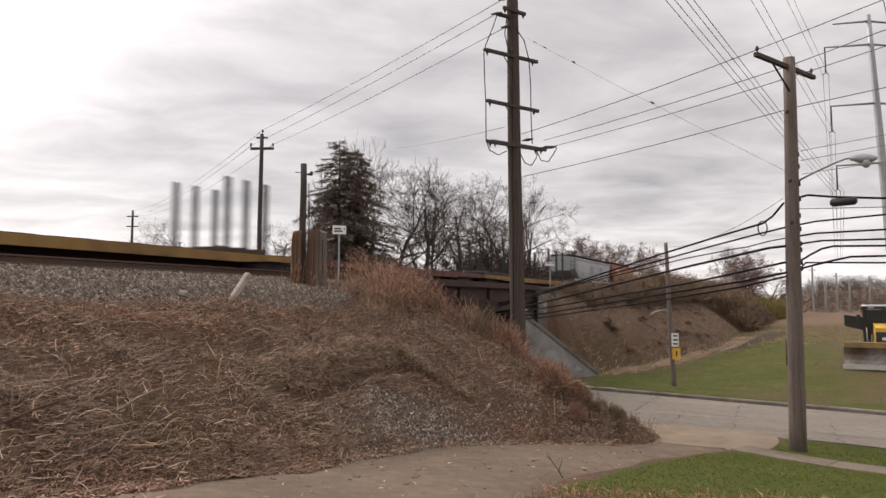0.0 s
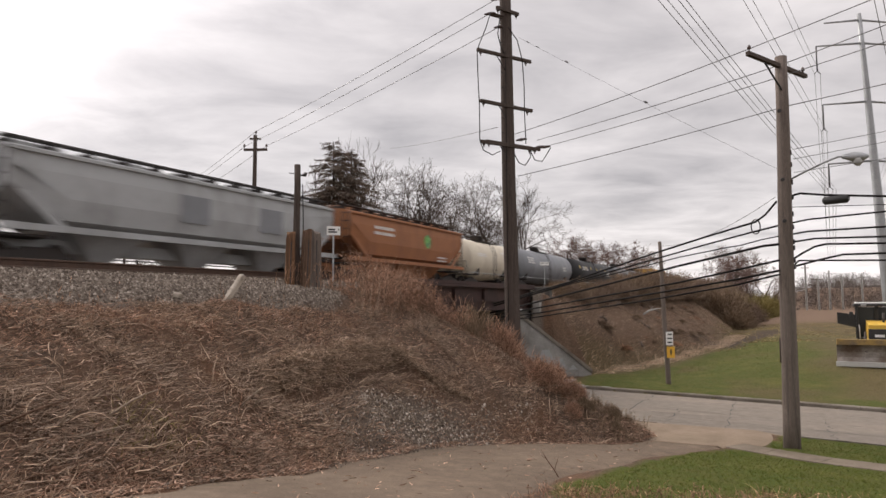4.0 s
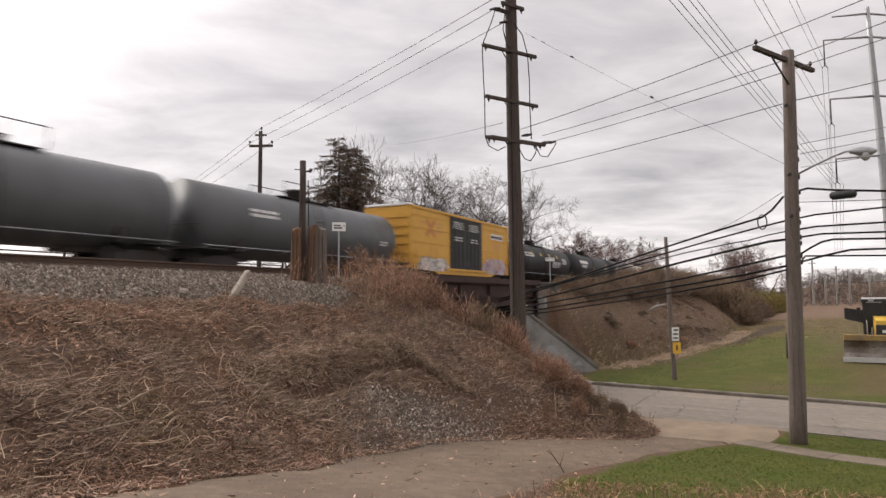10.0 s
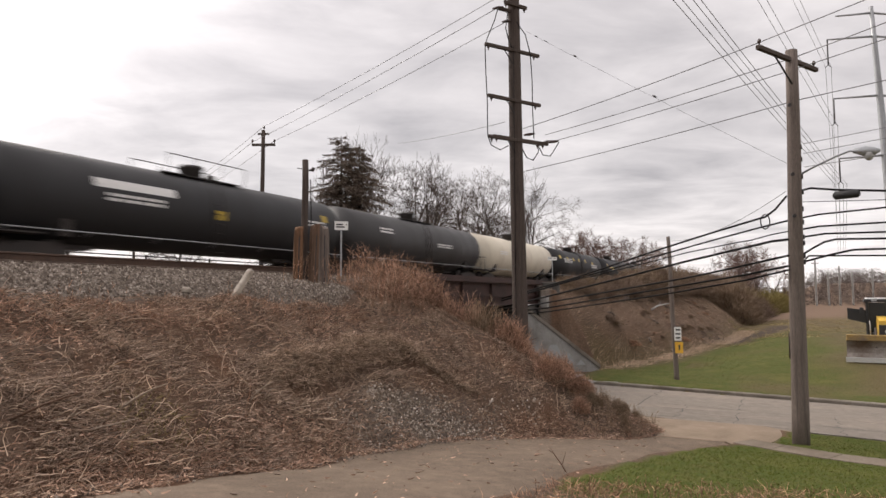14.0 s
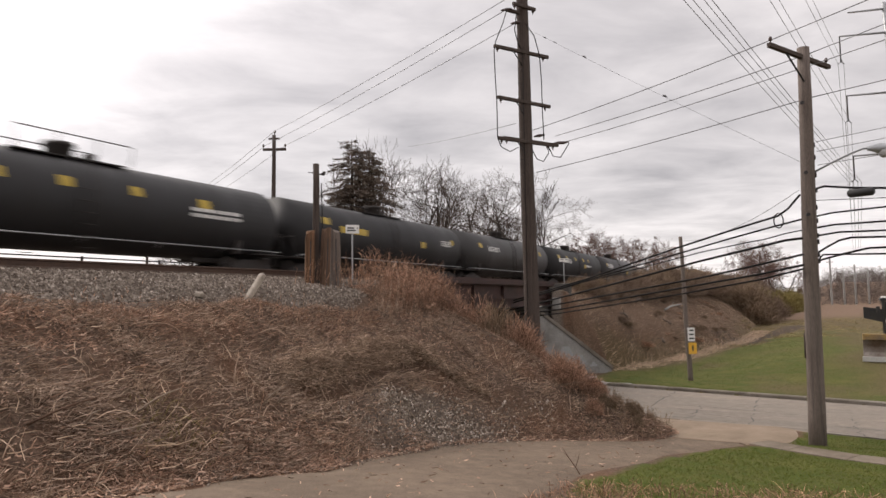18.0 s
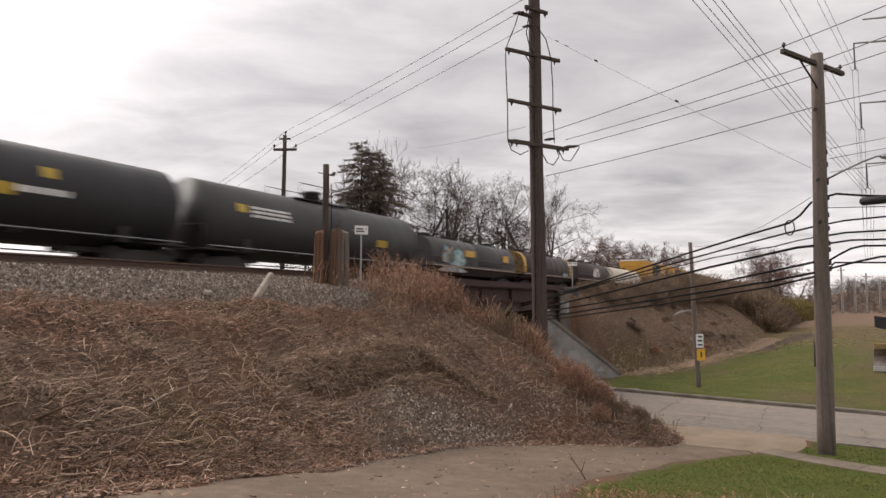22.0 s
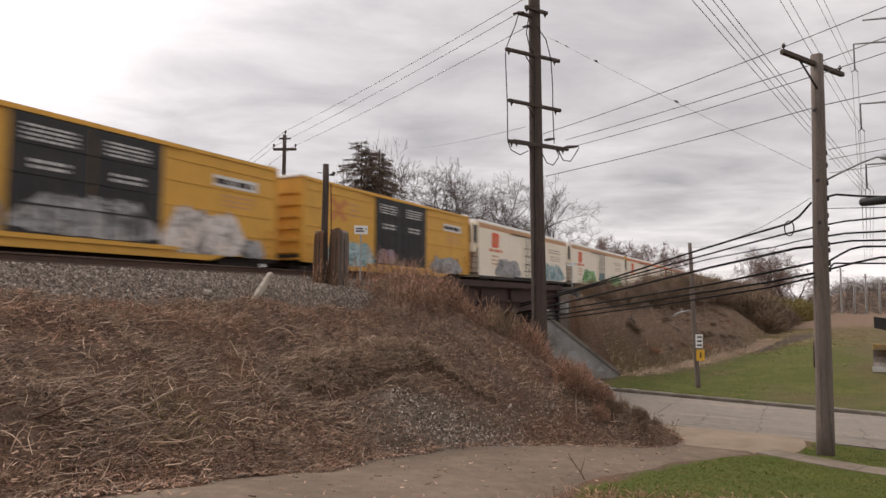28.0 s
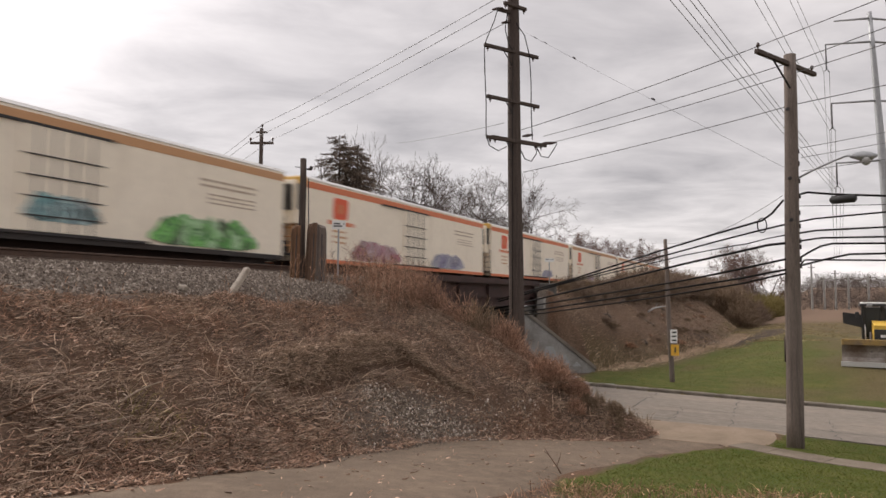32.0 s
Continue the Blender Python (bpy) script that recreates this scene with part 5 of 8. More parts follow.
tank_car(222.5, 239.0, P_TDARK, "charcoal tank car with faint white stencils", [(-5.2, -4.0, 8, 22, 2), (1.2, 3.2, -6, 4, 2)], [], seed=11)
tank_car(239.0, 255.2, P_CREAM, "dirty white tank car with an orange mark", [(-5.0, -3.4, -2, 10, 2)], [], [(-1.6, -1.0, 28, 40, P_STRIPE)], top=3.75, seed=12)
tank_car(255.2, 273.4, P_TBLACK, "black tank car with a row of yellow squares", [(-5.8, -3.2, 2, 20, 3), (4.0, 6.4, -6, 10, 2)], [(-7.0, 22, 0.6), (-4.6, 20, 0.45), (-2.6, 20, 0.45), (-0.6, 20, 0.4), (1.8, 20, 0.4), (4.6, 16, 0.5)], seed=13)
tank_car(273.4, 290.2, P_TBLACK, "black tank car with yellow painted bars", [(5.2, 6.4, 0, 14, 3)], [(-5.8, 20, 0.5), (3.0, -2, 0.5), (6.6, 12, 0.35)], [(-4.8, -2.6, 2, 14, P_SAFETY)], seed=14)
tank_car(290.2, 306.8, P_TDARK, "charcoal tank car with white stencils", [(-4.6, -2.6, 4, 18, 3), (2.0, 3.4, -6, 6, 2)], [(-5.8, 18, 0.45), (5.8, 18, 0.4)], seed=15)
tank_car(306.8, 324.0, P_TBLACK, "black tank car with yellow squares", [(-5.0, -2.4, 0, 16, 3), (1.6, 4.0, -10, 2, 1)], [(-6.0, 20, 0.55), (-3.6, 20, 0.4), (-1.0, 20, 0.4), (1.6, 20, 0.4), (3.4, 20, 0.4), (2.0, -4, 0.8)], seed=16)
tank_car(324.0, 339.8, P_TDARK, "charcoal tank car with a dull yellow mark", [(-5.2, -3.0, 2, 22, 3), (1.4, 2.0, 4, 10, 1)], [(-5.7, 16, 0.5), (3.8, -10, 0.9)], seed=17)
coil_car(339.8, 353.8, P_COILGREY, "grey coil car with two hoods and blue sprayed paint", 2, False, [(-5.0, -3.4, 1.4, 2.5, G_RAINBOW), (-4.2, -2.0, 1.25, 2.4, G_TEAL), (-5.4, -1.8, 0.85, 1.2, G_SILVER)], [(-1.9, -0.6, 1.9, 2.3, P_BAND), (4.0, 4.8, 1.85, 2.3, P_BAND)])
coil_car(353.8, 367.1, P_COIL, "dark coil car whose hood has yellow end bands", 1, True, [(3.0, 4.4, 1.25, 1.6, G_TEAL)])
coil_car(367.1, 380.1, P_COIL, "dark brown coil car with a rounded hood", 1, False, [(-0.9, 1.5, 1.5, 2.55, G_WHITE)])
coil_car(380.1, 395.2, P_CREAM, "cream coil car covered with pale sprayed paint", 1, False, [(-5.6, 5.6, 1.3, 2.4, G_WHITE)])
box_car(395.2, 412.7, "yellow box car with black doors and teal sprayed paint", [(-7.4, -4.6, 0.72, 2.4, G_TEAL), (-4.5, -2.5, 0.72, 2.2, G_RAINBOW), (-2.4, 2.4, 0.96, 2.3, G_SILVER), (2.5, 6.4, 0.72, 2.5, G_WHITE), (6.0, 7.3, 0.72, 1.5, G_SILVER)], seed=20)
box_car(412.7, 430.1, "yellow box car with black doors and sprayed letters", [(-6.6, -2.5, 0.72, 2.0, G_TEAL), (-2.4, -0.6, 0.98, 1.8, G_PINK), (2.9, 6.9, 0.72, 1.8, G_SILVER)], seed=21)
reefer_car(430.1, 449.4, "white refrigerator car with a brown stripe and sprayed paint", P_STRIPE, [(-6.4, -1.8, 0.85, 2.2, G_SILVER), (1.6, 8.2, 0.85, 2.3, G_TEAL)], seed=22)
reefer_car(449.4, 470.5, "white refrigerator car with green sprayed paint", P_STRIPE, [(-6.6, -2.0, 0.85, 2.3, G_GREEN), (-1.2, 1.2, 1.2, 2.1, G_TEAL), (3.0, 8.2, 0.85, 2.1, G_GREEN)], seed=23)
reefer_car(470.5, 491.8, "white refrigerator car with a red stripe and magenta paint", P_STRIPE_RED, [(-6.4, -1.6, 0.85, 2.0, G_MAGENTA), (2.0, 6.6, 0.85, 1.9, G_VIOLET)], True, seed=24)
reefer_car(491.8, 513.1, "white refrigerator car with a red stripe", P_STRIPE_RED, [(1.5, 4.6, 0.9, 1.6, G_VIOLET)], True, seed=25)
reefer_car(513.1, 534.4, "white refrigerator car with a brown stripe", P_STRIPE, [(-4.6, -1.5, 0.9, 1.8, G_PINK)], seed=26)
reefer_car(534.4, 555.7, "clean white refrigerator car with a brown stripe", P_STRIPE, [], seed=27)
reefer_car(555.7, 577.0, "plain white refrigerator car with a red stripe", P_STRIPE_RED, [], True, seed=28)
# ---- poles and wires ----
def sag_points(a, b, sag, n=16):
    a, b = Vector(a), Vector(b)
    return [a.lerp(b, i / n) - Vector((0, 0, sag * 4 * (i / n) * (1 - i / n))) for i in range(n + 1)]


def wire(a, b, sag, r=0.012, mat=M_WIRE_GREY, label="thin grey overhead power wire", group="overhead wires", name="power_wire", n=16):
    return tagged(part(name, Solid().tube(sag_points(a, b, sag, n), r, 5), mat), label, "wire", group)


def pole_shaft(height, r0, r1, lean=(0, 0), n=16, deep=0.6):
    pts, rad = [], []
    for i in range(9):
        u = i / 8
        pts.append((lean[0] * u + 0.012 * sin(u * 9), lean[1] * u + 0.01 * sin(u * 7), -deep + (height + deep) * u))
        rad.append(r0 + (r1 - r0) * u)
    return Solid().tube(pts, rad, n)


def arm_between(a, b, t=0.055):
    """A square timber from a to b."""
    a, b = Vector(a), Vector(b)
    d = b - a
    m = Matrix.Translation(a) @ d.to_track_quat("X", "Z").to_matrix().to_4x4()
    return Solid().slab(0, d.length, -t, t, -t, t, 0.012, m)


def pin(p, h=0.18, r=0.05):
    p = Vector(p)
    return Solid().tube([p, p + Vector((0, 0, h * 0.35)), p + Vector((0, 0, h * 0.45)), p + Vector((0, 0, h * 0.8)), p + Vector((0, 0, h))], [0.015, 0.02, r, r * 0.9, r * 0.4], 8)


ROAD_WAY = Vector((0.66, -0.751, 0))
# the pole beside the pavement
P1 = Vector((9.14, 17.45, 0.15))
pole = thing("utility_pole", "weathered grey-brown wooden utility pole with one crossarm", "utility pole", Matrix.Translation(P1))
part("shaft", pole_shaft(10.4, 0.215, 0.15, (0.2, 0)), M_POLE_GREY, pole)
A1, A2 = Vector((-1.16, -0.95, 10.15)), Vector((1.29, 0.75, 10.12))
part("crossarm", arm_between(A1, A2), M_POLE, pole, "dark timber crossarm")
part("brace", Solid().tube([A1.lerp(A2, 0.27) - Vector((0, 0, 0.05)), (0.12, -0.12, 9.45)], 0.025, 6), M_DARK, pole)
for p in (A1.lerp(A2, 0.03), A1.lerp(A2, 0.62), A1.lerp(A2, 0.95)):
    part("insulator", pin(p + Vector((0, 0, 0.05))), M_PORCELAIN, pole)
for k, z in enumerate((7.75, 7.42, 6.95, 6.55, 6.1, 5.75, 5.36, 5.2, 4.86, 4.7)):
    x = 0.215 if k < 4 else 0.19
    b = Solid().tube([(x - 0.02, -0.06, z), (x + 0.1, -0.09, z)], [0.025, 0.025], 8)
    b.tube([(x + 0.06, -0.08, z - 0.06), (x + 0.06, -0.08, z + 0.06)], [0.05, 0.05], 8)
    part("spool_bracket", b, M_DARK, pole)
for z in (8.85, 7.0, 5.9):
    part("bolt", Solid().tube([(-0.02, -0.19, z), (-0.02, -0.24, z)], 0.05, 8), M_DARK, pole)
part("conduit", Solid().tube([(-0.205, -0.05, 2.2), (-0.208, -0.06, 2.85)], 0.02, 8), M_POLE, pole)
lamp_arm = Solid().tube([(0.22, -0.05, 7.0), (0.55, -0.35, 7.2), (0.9, -0.62, 7.38), (1.12, -0.8, 7.47), (1.3, -0.9, 7.47)], 0.026, 8)
street_lamp = part("lamp_arm", lamp_arm, M_STEEL, pole, "grey steel lamp arm")
head = Solid().tube([(1.2, -0.84, 7.46), (1.3, -0.88, 7.46), (1.42, -0.97, 7.43), (1.58, -1.07, 7.41), (1.7, -1.14, 7.42)], [0.045, 0.08, 0.13, 0.11, 0.03], 12)
lamp_head = part("lamp_head", head, M_STEEL, pole, "grey cobra-head street lamp")
part("lens", Solid().tube([(1.5, -1.0, 7.38), (1.5, -1.0, 7.27), (1.5, -1.0, 7.2)], [0.14, 0.11, 0.04], 12), M_CONC_PALE, lamp_head, "pale glass bowl")

# the tall pole before the bridge
P2 = Vector((2.66, 23.55, 1.2))
tall = thing("utility_pole", "tall dark wooden power pole with stacked crossarms", "utility pole", Matrix.Translation(P2))
part("shaft", pole_shaft(15.2, 0.285, 0.2, (-0.14, 0)), M_POLE, tall)
def local2(x, y, z):
    return Vector((x, y, z)) - P2
for name, a, b in (("B", (1.44, 22.75, 12.86), (3.49, 23.85, 12.80)), ("C", (1.53, 22.75, 11.02), (3.51, 23.85, 10.95)), ("D", (1.52, 22.75, 9.57), (3.57, 23.85, 9.52)),
                   ("D2", (1.74, 23.35, 9.72), (3.86, 24.45, 9.65)), ("A", (2.16, 22.9, 14.45), (3.03, 23.7, 14.55))):
    a, b = local2(*a), local2(*b)
    part("crossarm", arm_between(a, b), M_POLE, tall, "dark timber crossarm")
    if name in "BCD":
        mid = a.lerp(b, 0.35)
        part("brace", Solid().tube([mid - Vector((0, 0, 0.05)), a.lerp(b, 0.55) + Vector((0, 0.05, -0.62))], 0.02, 6), M_DARK, tall)
    for u in (0.06, 0.9):
        part("insulator", pin(a.lerp(b, u) + Vector((0, 0, -0.2))), M_PORCELAIN, tall)
part("crossarm", arm_between(local2(1.94, 23.2, 14.36), local2(2.62, 23.5, 14.3)), M_POLE, tall)
# jumper cables that run down both sides from arm to arm
def bent(points, r=0.018):
    return Solid().tube([local2(*p) for p in points], r, 6)


part("jumper", bent([(1.96, 23.1, 14.35), (1.8, 23.0, 13.8), (1.5, 22.75, 13.0), (1.44, 22.72, 12.7), (1.46, 22.72, 11.8), (1.5, 22.72, 10.8), (1.5, 22.72, 9.6), (1.62, 22.75, 9.25), (1.95, 22.95, 9.12), (2.25, 23.1, 9.3)]), M_WIRE, tall, "hanging black jumper cable")
part("jumper", bent([(2.62, 23.35, 13.9), (2.95, 23.5, 13.5), (3.14, 23.6, 12.8), (3.2, 23.65, 11.8), (3.2, 23.65, 10.8), (3.24, 23.7, 9.7)]), M_WIRE, tall, "hanging black jumper cable")
part("jumper", bent([(2.3, 23.2, 14.2), (2.22, 23.2, 13.6), (2.34, 23.25, 13.1), (2.46, 23.3, 12.9)]), M_WIRE, tall, "hanging black jumper cable")
part("jumper", bent([(2.75, 23.4, 9.3), (2.95, 23.5, 8.95), (3.2, 23.7, 8.9), (3.4, 23.8, 9.2), (3.45, 23.85, 9.5)]), M_WIRE, tall, "hanging black jumper cable")
part("jumper", bent([(3.45, 23.85, 9.4), (3.6, 24.0, 9.15), (3.9, 24.2, 9.15), (4.1, 24.3, 9.45), (4.25, 24.35, 9.7)]), M_WIRE, tall, "hanging black jumper cable")
part("ground_wire", Solid().tube([local2(2.5, 23.28, 13.0), local2(2.48, 23.26, 9.0), local2(2.46, 23.24, 2.5)], 0.012, 5), M_WIRE, tall)
for z in np.arange(4.5, 13.5, 0.55):
    part("step_bolt", Solid().tube([local2(2.42, 23.3, z), local2(2.3, 23.22, z)], 0.012, 5), M_DARK, tall)
for p in ((2.2, 23.3, 14.95), (1.94, 23.2, 14.36), (2.3, 23.4, 13.95), (3.86, 24.45, 9.75), (4.05, 24.4, 9.74), (3.1, 23.9, 9.9)):
    q = local2(*p)
    part("strain_insulator", Solid().tube([q + Vector((-0.2, 0.0, -0.03)), q, q + Vector((0.2, 0, 0.03))], [0.03, 0.06, 0.03], 8), M_PORCELAIN, tall)

# the pole across the tracks
P3 = Vector((-10.98, 39.5, 3.3))
far_pole = thing("utility_pole", "thin dark wooden pole behind the railway", "utility pole", Matrix.Translation(P3))
part("shaft", pole_shaft(10.8, 0.16, 0.11), M_POLE, far_pole)
part("crossarm", arm_between((-0.62, -0.2, 9.86), (0.7, 0.2, 9.96), 0.07), M_POLE, far_pole)
part("crossarm", arm_between((-0.3, -0.1, 10.55), (0.35, 0.1, 10.6), 0.05), M_POLE, far_pole)
for p in ((-0.58, -0.2, 9.92), (0.64, 0.2, 10.02), (0.05, 0, 10.8)):
    part("insulator", pin(p, 0.28, 0.07), M_PORCELAIN, far_pole)
far_small = thing("utility_pole", "small dark pole far behind the railway", "utility pole", Matrix.Translation((-49.5, 105, 3.3)))
part("shaft", pole_shaft(15.2, 0.24, 0.16), M_POLE, far_small)
for z in (14.2, 12.6):
    part("crossarm", arm_between((-0.9, 0, z), (0.9, 0, z), 0.08), M_POLE, far_small)

# power wires
F = [Vector((-10.93, 39.5, 14.35)), Vector((-11.5, 39.35, 13.4)), Vector((-10.3, 39.65, 13.5))]
for f, e in zip((F[0], F[1], F[2]), ((2.2, 23.3, 14.95), (1.94, 23.2, 14.36), (2.3, 23.4, 13.95))):
    wire(e, f, 0.12, 0.013)
for f, e in zip(F, ((-49.5, 105, 18.5), (-50.3, 105, 17.6), (-48.7, 105, 17.6))):
    wire(f, e, 1.1, 0.014)
NEXT = P1 + ROAD_WAY * 38
for a, b, rise in (((2.85, 23.7, 10.06), (8.36, 17.45, 10.73), 6.0), ((3.76, 24.4, 10.0), (9.42, 17.42, 10.36), 6.4), ((4.18, 24.4, 9.79), (9.85, 17.45, 10.18), 5.0), ((2.9, 23.4, 8.45), (9.43, 17.4, 9.18), 2.0)):
    b = Vector(b)
    wire(a, b, 0.06, 0.013)
    wire(b, NEXT + (b - P1) + Vector((0, 0, rise)), 0.4, 0.013)
wire((2.2, 23.5, 10.26), (-3.55, 50, 15.7), 0.1, 0.011)
thin = wire((3.0, 23.5, 13.6), (9.02, 17.3, 7.45), 0.04, 0.0045, label="thin guy wire with small weights")
for u, q0 in ((0.05, 0.018), (0.1, 0.016), (0.24, 0.032), (0.572, 0.032)):
    q = Vector((3.0, 23.5, 13.6)).lerp(Vector((9.02, 17.3, 7.45)), u)
    part("wire_weight", Solid().tube([q + Vector((-0.05, 0.04, 0.045)), q, q + Vector((0.05, -0.04, -0.045))], [0.012, q0, 0.012], 8), M_DARK, thin)
for z, rise in ((7.98, 2.4), (7.72, 2.4), (7.36, 1.6)):
    a = Vector((9.49, 17.34, z))
    wire(a, NEXT + (a - P1) + Vector((0, 0, rise)), 0.3, 0.008)
# telephone cables: metres along the way down to the bridge and heights; they run on under the bridge
UNDER = Vector((-0.4056, 0.914, 0))
DOWN = (((0, 6.58), (0.36, 6.27), (0.68, 6.11), (2.4, 5.87), (4.8, 5.5), (9.6, 4.7), (18.0, 3.55)),
        ((0, 5.93), (0.9, 5.83), (2.4, 5.64), (4.8, 5.31), (9.6, 4.65), (17.4, 3.52)),
        ((0, 5.65), (0.5, 5.61), (1.2, 5.51), (1.6, 5.49), (3.5, 5.33), (6.2, 5.0), (9.6, 4.61), (18.0, 3.42)),
        ((0, 5.44), (0.5, 5.43), (1.4, 5.32), (3.55, 5.06), (7.8, 4.48), (14.0, 3.66), (18.0, 3.2)),
        ((0, 5.02), (1.6, 4.8), (3.6, 4.54), (9.65, 3.92), (14.0, 3.48), (18.6, 3.1)),
        ((0, 4.75), (1.4, 4.56), (4.85, 4.2), (11.7, 3.49), (18.6, 2.98)),
        ((0, 4.65), (1.4, 4.41), (4.85, 4.01), (11.7, 3.33), (18.6, 2.85)))
for rows, r in zip(DOWN, (0.029, 0.024, 0.016, 0.034, 0.029, 0.029, 0.025)):
    rows = rows + ((28, rows[-1][1] - 0.3),)
    pts = [Vector((8.97, 17.3, z)) + UNDER * q for q, z in rows]
    tagged(part("telephone_cable", Solid().tube(pts, r, 6), M_WIRE), "thick black telephone cable along the road", "wire", "telephone cables")
# and on beside the road to the next pole
ONWARD = (((0, 6.74), (0.24, 6.78), (0.84, 6.66), (2.2, 6.46)), ((0, 6.44), (2.2, 6.26)), ((0, 6.02), (0.4, 6.07), (0.95, 6.08), (2.2, 6.1)), ((0, 5.72), (0.4, 5.76), (2.15, 5.73)),
          ((0, 5.51), (0.53, 5.56), (2.15, 5.49)), ((0, 5.07), (0.24, 5.21), (0.52, 5.35), (0.79, 5.4), (2.13, 5.33)), ((0, 4.86), (0.64, 5.01), (1.17, 5.11), (2.12, 5.09)), ((0, 4.88), (0.12, 5.01), (2.11, 4.92)))
for rows, r in zip(ONWARD, (0.028, 0.009, 0.022, 0.024, 0.024, 0.026, 0.026, 0.024)):
    q1, z1 = rows[-1]
    rows = rows + ((8.0, z1 - 0.3), (20.0, z1 - 0.3), (38.0, z1 + 0.6))
    pts = [Vector((9.42, 17.42, z)) + ROAD_WAY * q for q, z in rows]
    tagged(part("telephone_cable", Solid().tube(pts, r, 6), M_WIRE), "black telephone cable leading on to the next pole", "wire", "telephone cables")
case_at = Vector((9.42, 17.42, 6.51)) + ROAD_WAY * 1.07
splice = Solid()
splice.tube([case_at - ROAD_WAY * 0.3, case_at - ROAD_WAY * 0.25, case_at + ROAD_WAY * 0.25, case_at + ROAD_WAY * 0.3], [0.06, 0.105, 0.105, 0.06], 12)
tagged(part("splice_case", splice, M_BLACK), "black cylindrical splice case on a telephone cable", "splice case")
ring = Solid()
c = Vector((8.7, 17.95, 5.98))
ring.tube([c + Vector((0.12 * cos(a) * 0.7, 0.12 * cos(a) * -0.7, 0.2 * sin(a))) for a in np.linspace(0, 2 * pi, 17)], 0.016, 6)
tagged(part("cable_loop", ring, M_WIRE), "small black slack loop hung on the cable", "cable loop")

# steel transmission pole and its conductors
P6 = Vector((47.9, 70, 0.8))
tower = thing("transmission_pole", "tall grey steel transmission pole with arms", "transmission pole", Matrix.Translation(P6))
part("shaft", pole_shaft(34.3, 0.62, 0.22, (-1.6, 0), 12), M_STEEL, tower)
HANG = []
for z, xl, drop in ((33.6, -5.5, 0.9), (31.0, -6.5, 2.8), (24.5, -6.1, 2.7), (18.0, -5.8, 2.5)):
    for side in (1, -1):
        x0 = -1.6 * z / 34.3
        tip = Vector((xl if side > 0 else 2 * x0 - xl, 0, z - 0.35))
        part("arm", Solid().tube([(x0, 0, z), Vector((x0, 0, z)).lerp(tip, 0.9), tip], [0.13, 0.09, 0.08], 8), M_STEEL, tower)
        if drop > 1:
            part("insulator_string", Solid().tube([tip, tip - Vector((0, 0, drop))], 0.07, 8), M_DARK, tower)
            HANG.append(P6 + tip - Vector((0, 0, drop)))
            y = Solid().tube([tip - Vector((0.35, 0, drop + 0.25)), tip - Vector((0, 0, drop)), tip - Vector((-0.35, 0, drop + 0.25))], 0.04, 6)
            part("yoke", y, M_DARK, tower)
for h in HANG:
    lowest = h.z < 20
    for off in (-0.62, -0.2, 0.3, 0.66) if lowest else (-0.3, 0.3):
        a = h + Vector((off, 0, -0.25))
        wire(a, a + Vector((-73 if lowest else -71.6, -95, 6.0)), 0.6, 0.018, M_WIRE_GREY, "thin grey high-voltage transmission conductor", "transmission conductors", "conductor", 24)
        wire(a, a + Vector((38, 64, -3.0)), 1.5, 0.022, M_WIRE_GREY, "thin grey high-voltage transmission conductor", "transmission conductors", "conductor", 16)
for x, y, h in ((91.9, 165, 11.5), (95.0, 165, 8.6), (97.8, 165, 10.0), (101.0, 165, 8.8), (106.0, 165, 9.0), (116.0, 168, 10.0)):
    base = TRACK.inverted() @ Vector((x, y, 0))
    q = thing("field_pole", "pale slim pole in the far field", "pole", Matrix.Translation((x, y, float(ground_z(base.x, base.y)) - 0.2)), "poles in the far field")
    part("shaft", pole_shaft(h, 0.26, 0.2, n=8), M_CONCRETE, q)
    part("crossarm", arm_between((-0.9, 0, h - 0.8), (0.9, 0, h - 0.8), 0.07), M_POLE, q)

# the cut-off pole and the rotten posts beside the empty track
P4 = Vector((-3.84, 18.15, 3.95))
stub = thing("cut_off_pole", "short cut-off brown pole beside the track", "pole", Matrix.Translation(P4))
part("shaft", pole_shaft(3.85, 0.105, 0.085, (-0.03, 0)), M_POLE, stub)
part("insulator", Solid().tube([(0.08, -0.02, 3.55), (0.2, -0.05, 3.55), (0.22, -0.05, 3.62)], [0.02, 0.05, 0.05], 8), M_DARK, stub)
part("bracket", Solid().tube([(-0.25, 0, 3.62), (0.05, 0, 3.58)], 0.012, 5), M_DARK, stub)
part("cable", Solid().tube([(0.13, -0.02, 3.3), (0.16, -0.04, 2.2), (0.14, -0.04, 1.0)], 0.014, 5), M_WIRE, stub)


